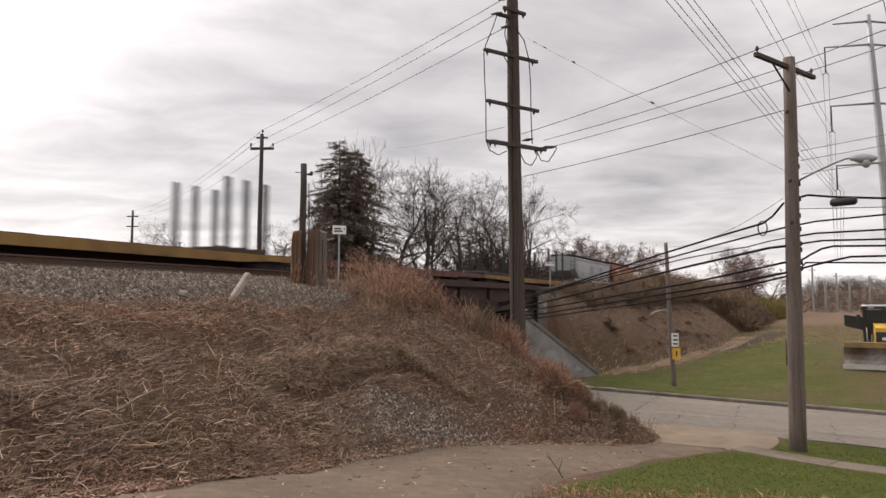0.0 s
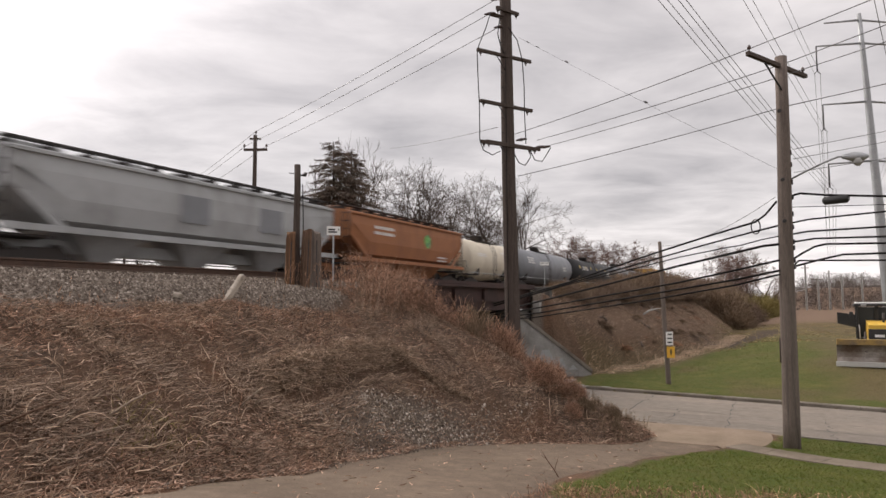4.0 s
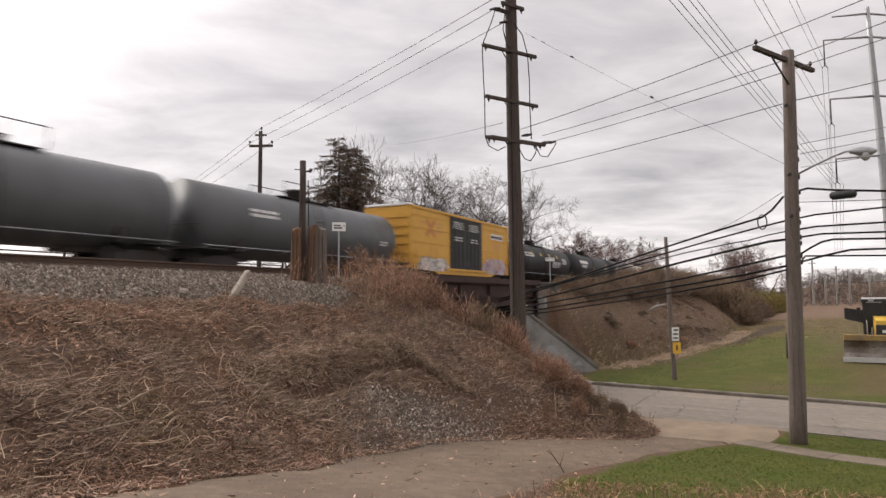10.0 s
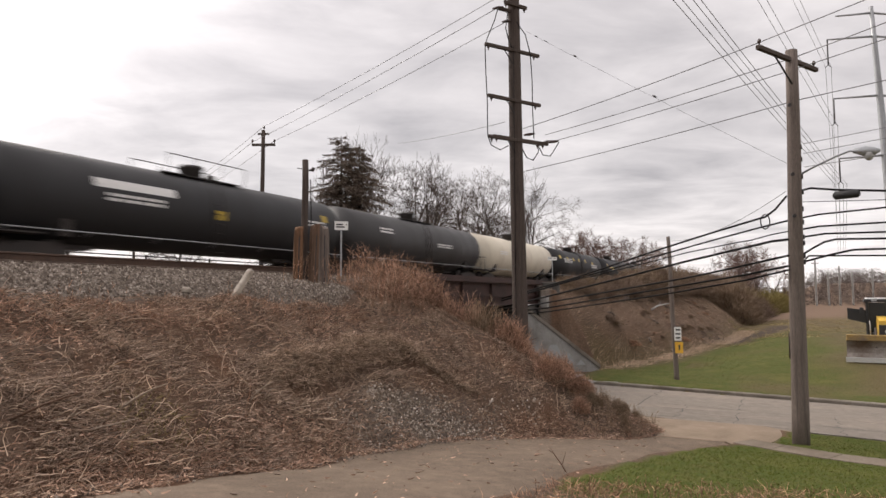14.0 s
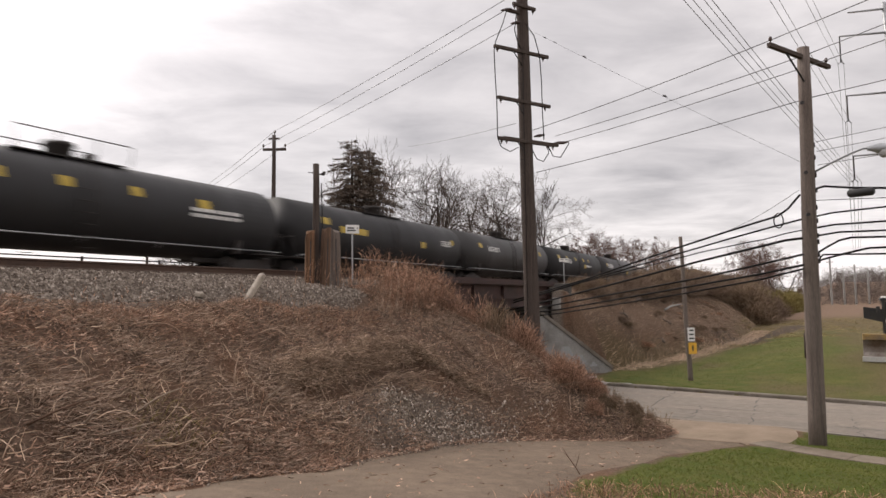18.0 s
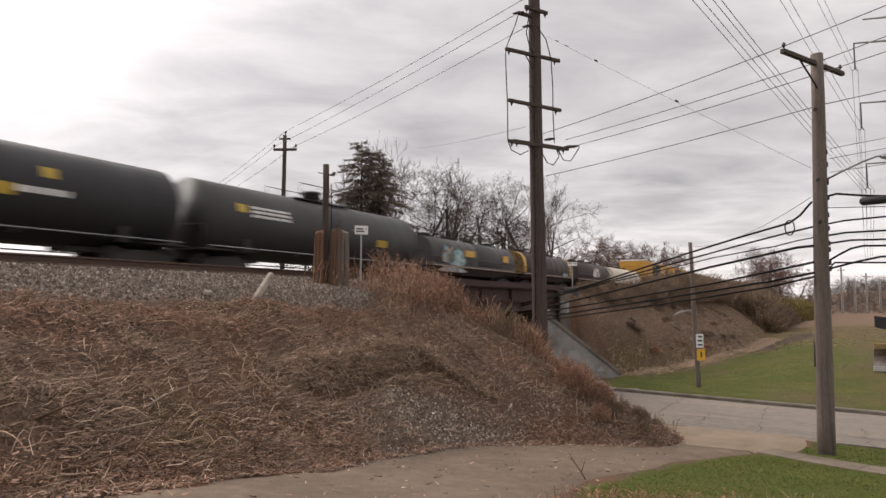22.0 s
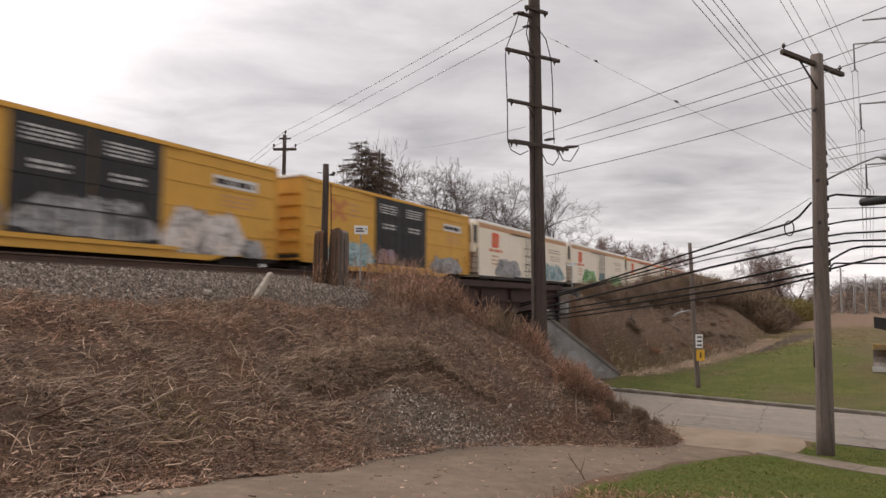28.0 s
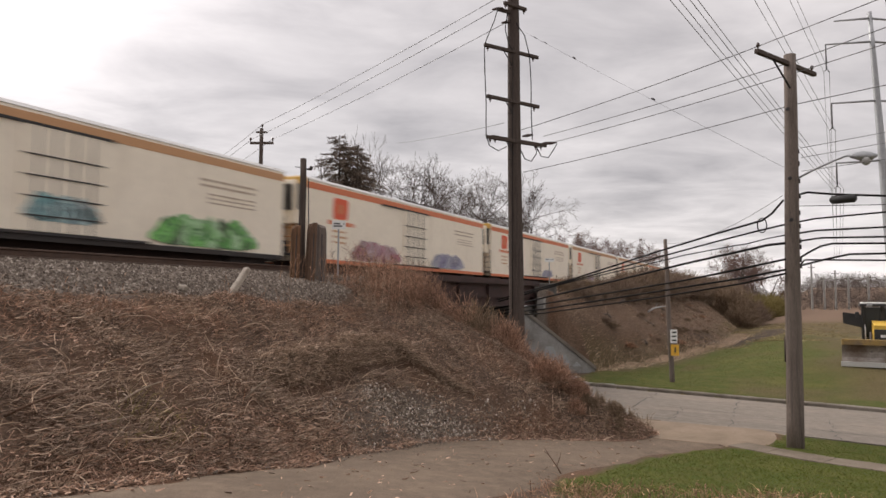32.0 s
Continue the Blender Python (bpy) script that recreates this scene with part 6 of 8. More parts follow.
def rotten_post(x, y, z, w, h, turn, mat, label, seed):
    r = random.Random(seed)
    t = thing("wooden_post", label, "post", pose(x, y, z, r.uniform(-1.5, 1.5), r.uniform(-1.5, 1.5), turn))
    body = Solid()
    ring = [(-0.5, -0.42), (-0.1, -0.46), (0.45, -0.43), (0.5, -0.1), (0.46, 0.4), (0.05, 0.45), (-0.44, 0.42), (-0.48, 0.05)]
    v, f = [], []
    for z, k in ((-0.5, 1.0), (0.3, 0.97), (0.9, 1.03), (h - 0.25, 0.98), (h, 0.9)):
        v += [(x * w * k + r.uniform(-0.012, 0.012), y * w * k, z + (r.uniform(-0.14, 0.03) if z == h else 0)) for x, y in ring]
    for i in range(4):
        f += [(i * 8 + j, i * 8 + (j + 1) % 8, i * 8 + 8 + (j + 1) % 8, i * 8 + 8 + j) for j in range(8)]
    body.add(v, f + [tuple(range(32, 40)), tuple(range(7, -1, -1))])
    part("timber", body, mat, t)
    part("split", Solid().box(-0.012, 0.014, -w * 0.475, -w * 0.4, 0.2, h - 0.3), M_DARK, t, "dark open split")
    return t


rotten_post(-3.98, 17.82, 4.0, 0.25, 1.92, 20, M_POST_ORANGE, "rotten brown wooden post beside the track", 1)
rotten_post(-3.62, 18.05, 4.05, 0.23, 1.95, 40, M_POST, "rotten split brown post beside the track", 2)
rotten_post(-3.42, 18.5, 4.2, 0.3, 1.82, 30, M_POLE_GREY, "grey weathered board post beside the track", 3)
M_STONE_POST = worn("lichened_stone", (0.3, 0.265, 0.22), (0.45, 0.4, 0.34), (0.16, 0.13, 0.1), 0.9, 0, 20, 4, 0.6)
stone_post = thing("marker_stone", "leaning pale stone marker in the ballast", "marker stone", TRACK @ pose(10.6, 10.5, 4.06, 0, 41, 0))
part("stone", Solid().slab(-0.065, 0.065, -0.07, 0.07, -0.2, 0.72, 0.025), M_STONE_POST, stone_post)
block = thing("concrete_chunk", "small pale broken concrete chunk on the bank", "concrete chunk", TRACK @ pose(9.4, 10.6, 4.16, 8, 5, 30))
part("chunk", Solid().slab(-0.11, 0.11, -0.07, 0.07, -0.05, 0.05, 0.03), M_STONE_POST, block)

# signs
def small_sign(place, post_h, w, h, turn, label, mat, rows=2, seed=1):
    t = thing("track_sign", label, "sign", Matrix.Translation(place) @ pose(0, 0, 0, 0, 0, turn))
    part("post", Solid().slab(-0.025, 0.025, -0.02, 0.02, -0.4, post_h, 0.006), M_STEEL, t)
    plate = part("plate", Solid().slab(-w / 2, w / 2, -0.035, -0.022, post_h - h, post_h, 0.004), mat, t)
    part("lettering", bars(-w / 2 + 0.05, w / 2 - 0.04, post_h - h * 0.45, rows, -0.0355, seed, h * 0.16, h * 0.12), M_BLACK, plate, "dark unreadable bars")
    return t


small_sign(Vector((-3.22, 20.45, 4.68)), 1.66, 0.42, 0.27, 18, "small white sign on a thin post beside the track", M_WHITE, 2, 3)
small_sign(Vector((6.2, 38.4, 4.75)), 1.5, 0.55, 0.2, 10, "small white sign at the end of the bridge", M_WHITE, 1, 4)
P5 = Vector((10.5, 30.5, 0.2))
sign_pole = thing("sign_pole", "slim grey pole with a white and a yellow sign", "sign pole", Matrix.Translation(P5))
part("shaft", pole_shaft(6.5, 0.12, 0.08, (-0.22, 0)), M_POLE_GREY, sign_pole)
plate = part("sign_plate", Solid().slab(-0.12, 0.2, -0.16, -0.145, 1.75, 2.36, 0.004), M_WHITE, sign_pole, "white plate with black bars")
for k in range(3):
    part("lettering", Solid().box(-0.06 + 0.02 * (k == 0), 0.15, -0.1645, -0.1605, 2.2 - 0.18 * k, 2.27 - 0.18 * k), M_BLACK, plate)
plate = part("sign_plate", Solid().slab(-0.1, 0.26, -0.17, -0.155, 1.18, 1.68, 0.004), M_YELLOW, sign_pole, "orange-yellow plate with a dark mark")
part("lettering", Solid().box(0.05, 0.12, -0.174, -0.17, 1.32, 1.56), M_BLACK, plate)
wire(P5 + Vector((-0.2, 0, 6.3)), (8.95, 17.3, 6.7), 0.35, 0.008)

# a fence beyond the tracks
fence = thing("fence", "thin post-and-rail fence beyond the tracks", "fence", TRACK)
for s in np.arange(2, 44, 3.9):
    part("post", Solid().slab(s - 0.04, s + 0.04, 26.96, 27.04, 3.2, 6.05, 0.01), M_DARK, fence)
for z in (5.5, 5.98):
    part("rail", Solid().tube([(-6, 27, z), (20, 27, z), (46, 27, z)], 0.03, 6), M_DARK, fence)
# ---- plants ----
def island_mix(name, stops, rough=0.9, back=0.0):
    def build(nt, b):
        g = nt.nodes.new("ShaderNodeNewGeometry")
        nt.links.new(ramp_node(nt, g.outputs["Random Per Island"], stops), b.inputs["Base Color"])
    return material(name, build, rough)


M_STRAW = island_mix("dead_grass_straw", [(0.0, (0.09, 0.064, 0.046)), (0.3, (0.235, 0.167, 0.12)), (0.65, (0.385, 0.28, 0.205)), (0.9, (0.56, 0.415, 0.305)), (1.0, (0.8, 0.6, 0.45))])
M_STALK = island_mix("red_brown_weed_stalks", [(0.0, (0.099, 0.060, 0.040)), (0.4, (0.264, 0.160, 0.106)), (0.75, (0.462, 0.280, 0.185)), (1.0, (0.759, 0.460, 0.304))])
M_THATCH = island_mix("dark_dead_thatch", [(0.0, (0.08, 0.057, 0.043)), (0.35, (0.225, 0.163, 0.123)), (0.75, (0.4, 0.294, 0.224)), (1.0, (0.6, 0.45, 0.35))])
M_RUSSET = island_mix("russet_stems", [(0.0, (0.09, 0.055, 0.04)), (0.4, (0.27, 0.164, 0.115)), (0.8, (0.46, 0.285, 0.2)), (1.0, (0.7, 0.45, 0.32))])
M_LEAF = island_mix("brown_leaf_litter", [(0.0, (0.1, 0.063, 0.045)), (0.4, (0.29, 0.188, 0.134)), (0.75, (0.5, 0.33, 0.24)), (1.0, (0.78, 0.54, 0.4))])
M_CANE = island_mix("pale_broken_canes", [(0.0, (0.238, 0.180, 0.131)), (0.5, (0.554, 0.420, 0.307)), (1.0, (0.924, 0.700, 0.511))])
M_STONE = island_mix("crushed_stone", [(0.0, (0.08, 0.062, 0.05)), (0.45, (0.165, 0.134, 0.11)), (0.85, (0.27, 0.226, 0.19)), (1.0, (0.44, 0.385, 0.33))])
M_BARK = worn("grey_brown_bark", (0.045, 0.035, 0.03), (0.085, 0.068, 0.058), (0.04, 0.033, 0.028), 0.9, 0, 8, 1, stretch=(4, 4, 0.6))
M_TWIG = island_mix("bare_twigs", [(0.0, (0.05, 0.038, 0.032)), (0.5, (0.085, 0.066, 0.056)), (1.0, (0.14, 0.112, 0.097))])
M_TWIG_RED = island_mix("budding_twigs", [(0.0, (0.085, 0.052, 0.043)), (0.5, (0.14, 0.088, 0.073)), (1.0, (0.21, 0.14, 0.118))])
M_NEEDLE = island_mix("conifer_needles", [(0.0, (0.06, 0.046, 0.037)), (0.4, (0.12, 0.092, 0.075)), (0.8, (0.19, 0.15, 0.122)), (1.0, (0.27, 0.22, 0.18))])
M_BUSH = island_mix("brown_bush_twigs", [(0.0, (0.1, 0.07, 0.052)), (0.5, (0.19, 0.135, 0.1)), (1.0, (0.3, 0.222, 0.168))])
M_BUSH_OLIVE = island_mix("olive_bush_twigs", [(0.0, (0.112, 0.087, 0.035)), (0.5, (0.210, 0.168, 0.063)), (1.0, (0.336, 0.280, 0.112))])
M_CHIP = island_mix("pale_chippings", [(0.0, (0.08, 0.063, 0.05)), (0.45, (0.23, 0.187, 0.15)), (0.85, (0.42, 0.355, 0.295)), (1.0, (0.72, 0.64, 0.56))])
M_BRUSH_DARK = island_mix("dark_brush_twigs", [(0.0, (0.09, 0.062, 0.042)), (0.5, (0.21, 0.15, 0.1)), (1.0, (0.38, 0.28, 0.2))])
M_FARWOOD = island_mix("hazy_far_twigs", [(0.0, (0.06, 0.048, 0.042)), (0.5, (0.105, 0.085, 0.075)), (1.0, (0.165, 0.137, 0.12))])
M_TURF = island_mix("mixed_turf_blades", [(0.0, (0.07, 0.076, 0.02)), (0.45, (0.084, 0.108, 0.022)), (0.75, (0.11, 0.125, 0.03)), (0.9, (0.15, 0.125, 0.05)), (1.0, (0.24, 0.19, 0.09))])
M_ROUGH = island_mix("rough_straw_grass", [(0.0, (0.12, 0.105, 0.04)), (0.4, (0.22, 0.175, 0.08)), (0.8, (0.4, 0.315, 0.165)), (1.0, (0.58, 0.47, 0.27))])
M_GRASS = island_mix("green_grass_blades", [(0.0, (0.08, 0.095, 0.018)), (0.5, (0.106, 0.128, 0.025)), (0.85, (0.14, 0.155, 0.038)), (1.0, (0.22, 0.19, 0.08))])


def blades(name, base, way, length, width, material, label, category, curl=0.25, seed=0, kind="stuff"):
    """Thin bent blades, two faces each, from arrays of feet, directions, lengths and widths."""
    r = np.random.RandomState(seed)
    n = len(base)
    way = way / np.linalg.norm(way, axis=1, keepdims=True)
    side = np.cross(way, r.normal(size=(n, 3)))
    side /= np.linalg.norm(side, axis=1, keepdims=True) + 1e-9
    bend = np.cross(side, way)
    L, W = length[:, None], width[:, None]
    mid = base + way * L * 0.55 + bend * L * curl * 0.12
    tip = base + way * L - bend * L * curl * 0.1
    v = np.stack([base - side * W, base + side * W, mid + side * W * 0.8, mid - side * W * 0.8, tip + side * W * 0.25, tip - side * W * 0.25], 1).reshape(-1, 3)
    k = np.arange(n)[:, None] * 6
    f = np.concatenate([k + np.array([[0, 1, 2, 3]]), k + np.array([[3, 2, 4, 5]])], 1).reshape(-1, 4)
    ob = part(name, quick_mesh(name, v, f, material), None, None, m=TRACK)
    return tagged(ob, label, category, kind=kind)


def scatter(n, s0, s1, d0, d1, seed, keep=None):
    r = np.random.RandomState(seed)
    s, d = r.uniform(s0, s1, n), r.uniform(d0, d1, n)
    if keep is not None:
        w = keep(s, d)
        ok = r.uniform(size=n) < w
        s, d = s[ok], d[ok]
    return np.stack([s, d, ground_z(s, d)], 1), r


def on_bank(s, d):
    """1 on the near embankment, 0 on the driveway and the road."""
    toe = np.interp(s, [-100, 8, 10.5, 12.5, 14, 18.6, 20, 23], [6.75, 6.75, 7.07, 6.95, 6.7, 3.4, 3.2, 3.2]) + 0.12 * np.sin(s * 2.1)
    end = np.interp(d, [3, 4.5, 6, 9, 11.2], [19.6, 19.65, 20.1, 21.2, 22.3])
    ballast = np.where(s < 15.2, 10.3 + 0.5 * wander(s, d, 0.8, 11), 11.6)
    return ((d > toe - 0.15) & (s < end + 0.1) & (d < ballast)).astype(float)


def clumps(s, d, size, seed):
    return smooth01(0.5 + 1.3 * wander(s, d, size, seed))


def toe_of(s):
    return np.interp(s, [-100, 8, 10.5, 12.5, 14, 18.6, 20, 23], [6.75, 6.75, 7.07, 6.95, 6.7, 3.4, 3.2, 3.2])


def in_chips(s, d):
    return smooth01(1.05 - ((s - 13.0) / 3.4) ** 2 - ((d - np.interp(s, [9, 12, 14, 16], [7.5, 7.4, 7.0, 6.0])) / 0.95) ** 2 + 0.6 * wander(s, d, 0.4, 74)) * (d < scarp(s) - 0.05)


def in_hollow(s, d):
    return np.exp(-((scarp(s) - d - 0.25) / 0.15) ** 2) * smooth01((s - 8.8) / 1.0) * smooth01((14.9 - s) / 0.6)


# short dead thatch all over the bank, thin where hollows show dark
p, r = scatter(400000, 2.5, 22.6, 3.2, 11.3, 21, lambda s, d: on_bank(s, d) * (0.1 + 0.9 * clumps(s, d, 0.28, 31)) * (0.3 + 0.7 * clumps(s * 0.35, d, 0.34, 39)) * (1 - 0.88 * in_chips(s, d)) * (1 - 0.85 * in_hollow(s, d)))
n = len(p)
flow = np.stack([0.2 + r.normal(0, 0.9, n), -0.35 + r.normal(0, 0.8, n), r.normal(0.08, 0.32, n)], 1)
p[:, 2] += r.uniform(-0.01, 0.05, n)
blades("dead_grass", p, flow, r.uniform(0.04, 0.14, n), r.uniform(0.0022, 0.006, n), M_THATCH, "short dark dead thatch on the embankment", "dead grass", 0.8, 1)
# straw that lies on it in swathes
p, r = scatter(70000, 2.5, 22.6, 3.2, 11.3, 25, lambda s, d: on_bank(s, d) * clumps(s, d, 0.45, 32) ** 2 * (0.15 + 0.85 * clumps(s, d, 1.6, 36)) * (1 - 0.9 * in_chips(s, d)) * (1 - in_hollow(s, d)))
n = len(p)
flow = np.stack([0.45 + r.normal(0, 0.8, n), -0.5 + r.normal(0, 0.6, n), r.normal(0.05, 0.22, n)], 1)
p[:, 2] += r.uniform(0.0, 0.07, n)
blades("dead_grass", p, flow, r.uniform(0.06, 0.22, n), r.uniform(0.0018, 0.0042, n), M_STRAW, "pale matted dead grass on the embankment", "dead grass", 0.7, 21)
# long stems that lie across the lower bank in tangles
p, r = scatter(16000, 2.6, 13.5, 6.8, 9.6, 185, lambda s, d: on_bank(s, d) * clumps(s, d, 0.5, 186) ** 2 * smooth01((9.4 - d) / 1.0) * (1 - 0.9 * in_chips(s, d)))
n = len(p)
flow = np.stack([0.6 + r.normal(0, 0.9, n), -0.3 + r.normal(0, 0.75, n), r.normal(0.05, 0.2, n)], 1)
p[:, 2] += r.uniform(0.02, 0.09, n)
blades("dead_stems", p, flow, r.uniform(0.14, 0.42, n), r.uniform(0.002, 0.0048, n), M_THATCH, "long tangled dead stems on the lower bank", "dead grass", 0.5, 187)
# matted grass that hangs over the scarp
r = np.random.RandomState(81)
n = 9000
s = r.uniform(9.2, 15.3, n)
d = scarp(s) + r.uniform(-0.14, 0.26, n)
p = np.stack([s, d, ground_z(s, d) + r.uniform(0.0, 0.07, n)], 1)
flow = np.stack([-0.9 + r.normal(0, 0.7, n), -0.35 + r.normal(0, 0.5, n), r.normal(0.02, 0.2, n)], 1)
blades("dead_grass", p, flow, r.uniform(0.12, 0.4, n), r.uniform(0.0025, 0.006, n), M_STRAW, "matted straw hanging over a small scarp", "dead grass", 1.2, 82)
# red-brown stems over the upper bank and along its foot
p, r = scatter(150000, 2.5, 22.6, 3.2, 11.4, 26, lambda s, d: on_bank(s, d) * (0.1 + 0.9 * np.maximum(smooth01((d - 8.9 + 0.5 * wander(s, d, 1.0, 83)) / 1.0), smooth01((toe_of(s) + 0.8 - d) / 0.6))) * (0.25 + 0.75 * clumps(s, d, 0.4, 38)) * (1 - 0.9 * in_chips(s, d)))
n = len(p)
flow = np.stack([r.normal(0.1, 0.9, n), r.normal(-0.2, 0.8, n), r.normal(0.25, 0.35, n)], 1)
p[:, 2] += r.uniform(0.0, 0.05, n)
blades("dead_stems", p, flow, r.uniform(0.06, 0.22, n), r.uniform(0.002, 0.0045, n), M_RUSSET, "russet dead stems on the embankment", "dead grass", 0.7, 22)
# tufts that stand up
c, r = scatter(900, 2.5, 22.4, 3.4, 11.2, 22, lambda s, d: on_bank(s, d) * clumps(s, d, 0.9, 33) * (1 - 0.8 * in_chips(s, d)))
k = 20
p = np.repeat(c, k, 0) + np.concatenate([r.normal(0, 0.06, (len(c) * k, 2)), np.zeros((len(c) * k, 1))], 1)
n = len(p)
flow = np.stack([r.normal(0.2, 0.55, n), r.normal(-0.2, 0.55, n), r.uniform(0.15, 0.9, n)], 1)
blades("dead_grass", p, flow, r.uniform(0.1, 0.3, n), r.uniform(0.002, 0.0045, n), M_STRAW, "upright tufts of dead grass on the embankment", "dead grass", 0.9, 2)
# leaf litter, thickest along the driveway
p, r = scatter(200000, 2.5, 21.5, 3.2, 11.0, 23, lambda s, d: on_bank(s, d) * (0.12 + 0.88 * smooth01((toe_of(s) + 1.1 - d) / 0.7)) * (0.3 + 0.7 * clumps(s, d, 0.5, 35)) * (1 - 0.85 * in_chips(s, d)))
n = len(p)
p[:, 2] += r.uniform(0.0, 0.05, n)
flow = np.stack([r.normal(0, 1, n), r.normal(0, 1, n), r.normal(0, 0.35, n)], 1)
blades("leaf_litter", p, flow, r.uniform(0.04, 0.13, n), r.uniform(0.004, 0.012, n), M_LEAF, "red-brown fallen leaves and chips along the driveway", "leaves", 0.7, 3)
# pale broken canes and sticks near the foot
p, r = scatter(10000, 2.5, 20.5, 3.4, 10.2, 24, lambda s, d: on_bank(s, d) * np.where(d < toe_of(s) + 1.9, 1.0, 0.2) * (0.15 + 0.85 * clumps(s, d, 0.6, 37)) * np.where((np.abs(s - 9.2) < 1.4) & (d > 7.3) & (d < 8.4), 1.0, 0.6) * (1 - 0.6 * in_chips(s, d)))
n = len(p)
flow = np.stack([r.normal(0.5, 0.8, n), r.normal(-0.2, 0.8, n), r.normal(0.15, 0.3, n)], 1)
p[:, 2] += r.uniform(0.0, 0.08, n)
blades("broken_canes", p, flow, r.uniform(0.1, 0.34, n) * (1 + 1.6 * (r.uniform(size=n) > 0.93)), r.uniform(0.0035, 0.0075, n), M_CANE, "pale broken canes scattered on the bank", "canes", 1.1, 4)

# long fallen canes, bent over each other on the lower bank
r = np.random.RandomState(181)
canes = Solid()
for k in range(340):
    s = r.uniform(3.2, 12.0) if k < 280 else r.uniform(3.2, 17)
    d = float(toe_of(s)) + r.uniform(0.15, 1.6) + (1.2 if k % 8 == 0 else 0)
    a, ln = r.normal(0.35, 0.9), r.uniform(0.22, 0.75)
    lift = r.uniform(0.0, 0.1) if k % 5 else r.uniform(0.1, 0.26)
    pts = []
    for q in (0, 0.2, 0.4, 0.6, 0.8, 1.0):
        x = s + cos(a + 0.25 * q) * ln * q
        y = d - sin(a + 0.25 * q) * ln * q * 0.7
        pts.append((x, y, float(ground_z(x, y)) + 0.03 + lift * sin(q * 2.6)))
    w = r.uniform(0.0025, 0.006) if k % 4 else r.uniform(0.006, 0.01)
    canes.tube(pts, [w, w, w, w * 0.8, w * 0.6, w * 0.4], 4, cap=False)
tagged(part("broken_canes", canes, M_STRAW, None, m=TRACK), "long bent pale canes fallen over the lower bank", "canes", kind="stuff")
M_DEADWOOD = worn("weathered_dead_wood", (0.24, 0.185, 0.14), (0.4, 0.32, 0.25), (0.15, 0.11, 0.08), 0.9, 0, 20, 3, 0.4)
# a few stout pale branches among them
for s, d, turn, ln, tip in ((5.8, 7.75, 62, 0.62, 0.36), (4.45, 7.75, 50, 0.75, 0.3), (5.15, 7.5, 12, 0.7, 0.08), (5.0, 7.62, 95, 0.36, 0.26), (8.3, 7.85, 70, 0.36, 0.3), (8.5, 7.8, 105, 0.34, 0.28), (6.9, 8.4, -25, 0.8, 0.08), (4.3, 7.1, 8, 0.9, 0.12)):
    b = Solid().tube([(0, 0, 0.02), (ln * 0.4, 0.03, tip * 0.55), (ln * 0.75, 0, tip * 0.85), (ln, 0.04, tip)], [0.017, 0.015, 0.012, 0.006], 6)
    b.tube([(ln * 0.3, 0.02, tip * 0.4), (ln * 0.1, 0.16, tip * 0.5), (-0.05, 0.22, tip * 0.3)], [0.011, 0.008, 0.003], 5)
    tagged(part("fallen_branch", b, M_POST if ln > 0.7 else M_DEADWOOD, None, m=TRACK @ pose(s, d, float(ground_z(s, d)), 0, 0, -turn)), "pale forked branch lying on the bank", "branch", "fallen branches")


def stalks(name, feet, r, height, material, label, seed, branches=9, spread=0.35, category="weeds", plume=True):
    """Upright weeds: a stem, side twigs along its upper part and a ragged head."""
    n = len(feet)
    h = r.uniform(height[0], height[1], n)
    lean = np.stack([r.normal(0, 0.16, n), r.normal(-0.05, 0.16, n), np.ones(n)], 1)
    lean /= np.linalg.norm(lean, axis=1, keepdims=True)
    bases, ways, lens, wid = [feet], [lean], [h], [r.uniform(0.0025, 0.0045, n)]
    for k in range(branches):
        u = r.uniform(0.2, 1.0, n)
        bases.append(feet + lean * (h * u)[:, None])
        w = lean * 0.55 + np.stack([r.normal(0, spread, n), r.normal(0, spread, n), r.uniform(0.1, 0.5, n)], 1)
        ways.append(w)
        lens.append(h * r.uniform(0.08, 0.26, n))
        wid.append(r.uniform(0.0022, 0.005, n) * (1.3 if plume and k > branches // 2 else 1.0))
    return blades(name, np.concatenate(bases), np.concatenate(ways), np.concatenate(lens), np.concatenate(wid), material, label, category, 0.4, seed)


# tall red-brown weeds round the top of the bank's end
p, r = scatter(3400, 12.5, 22.6, 7.6, 11.7, 41, lambda s, d: on_bank(s, d) * smooth01((s - 15.0 + 0.25 * (d - 9)) / 1.4) * smooth01((d - 8.7 + 0.33 * (s - 17)) / 1.1) * (0.3 + 0.7 * clumps(s, d, 0.7, 43)))
stalks("tall_weeds", p, r, (0.5, 1.2), M_RUSSET, "tall dead red-brown weeds on the embankment", 5, 30, 0.8)
p, r = scatter(700, 13.0, 22.4, 8.6, 11.6, 141, lambda s, d: on_bank(s, d) * smooth01((s - 14.2) / 1.5) * clumps(s, d, 0.7, 43))
stalks("plumed_weeds", p, r, (0.7, 1.15), M_STRAW, "pale-headed dead weeds on the embankment", 142, 10, 0.25)
p, r = scatter(4000, 16.8, 20.6, 4.2, 11.4, 44, lambda s, d: on_bank(s, d) * smooth01((s - np.interp(d, [3, 6, 9, 11], [17.4, 17.6, 17.3, 17.0])) / 0.9) * smooth01((20.4 - s) / 0.8) * smooth01((d - 8.0) / 0.8) * (0.35 + 0.65 * clumps(s, d, 0.6, 45)))
stalks("tall_weeds", p, r, (0.4, 1.0), M_RUSSET, "dead red-brown weeds down the end of the bank", 6, 28, 0.85)
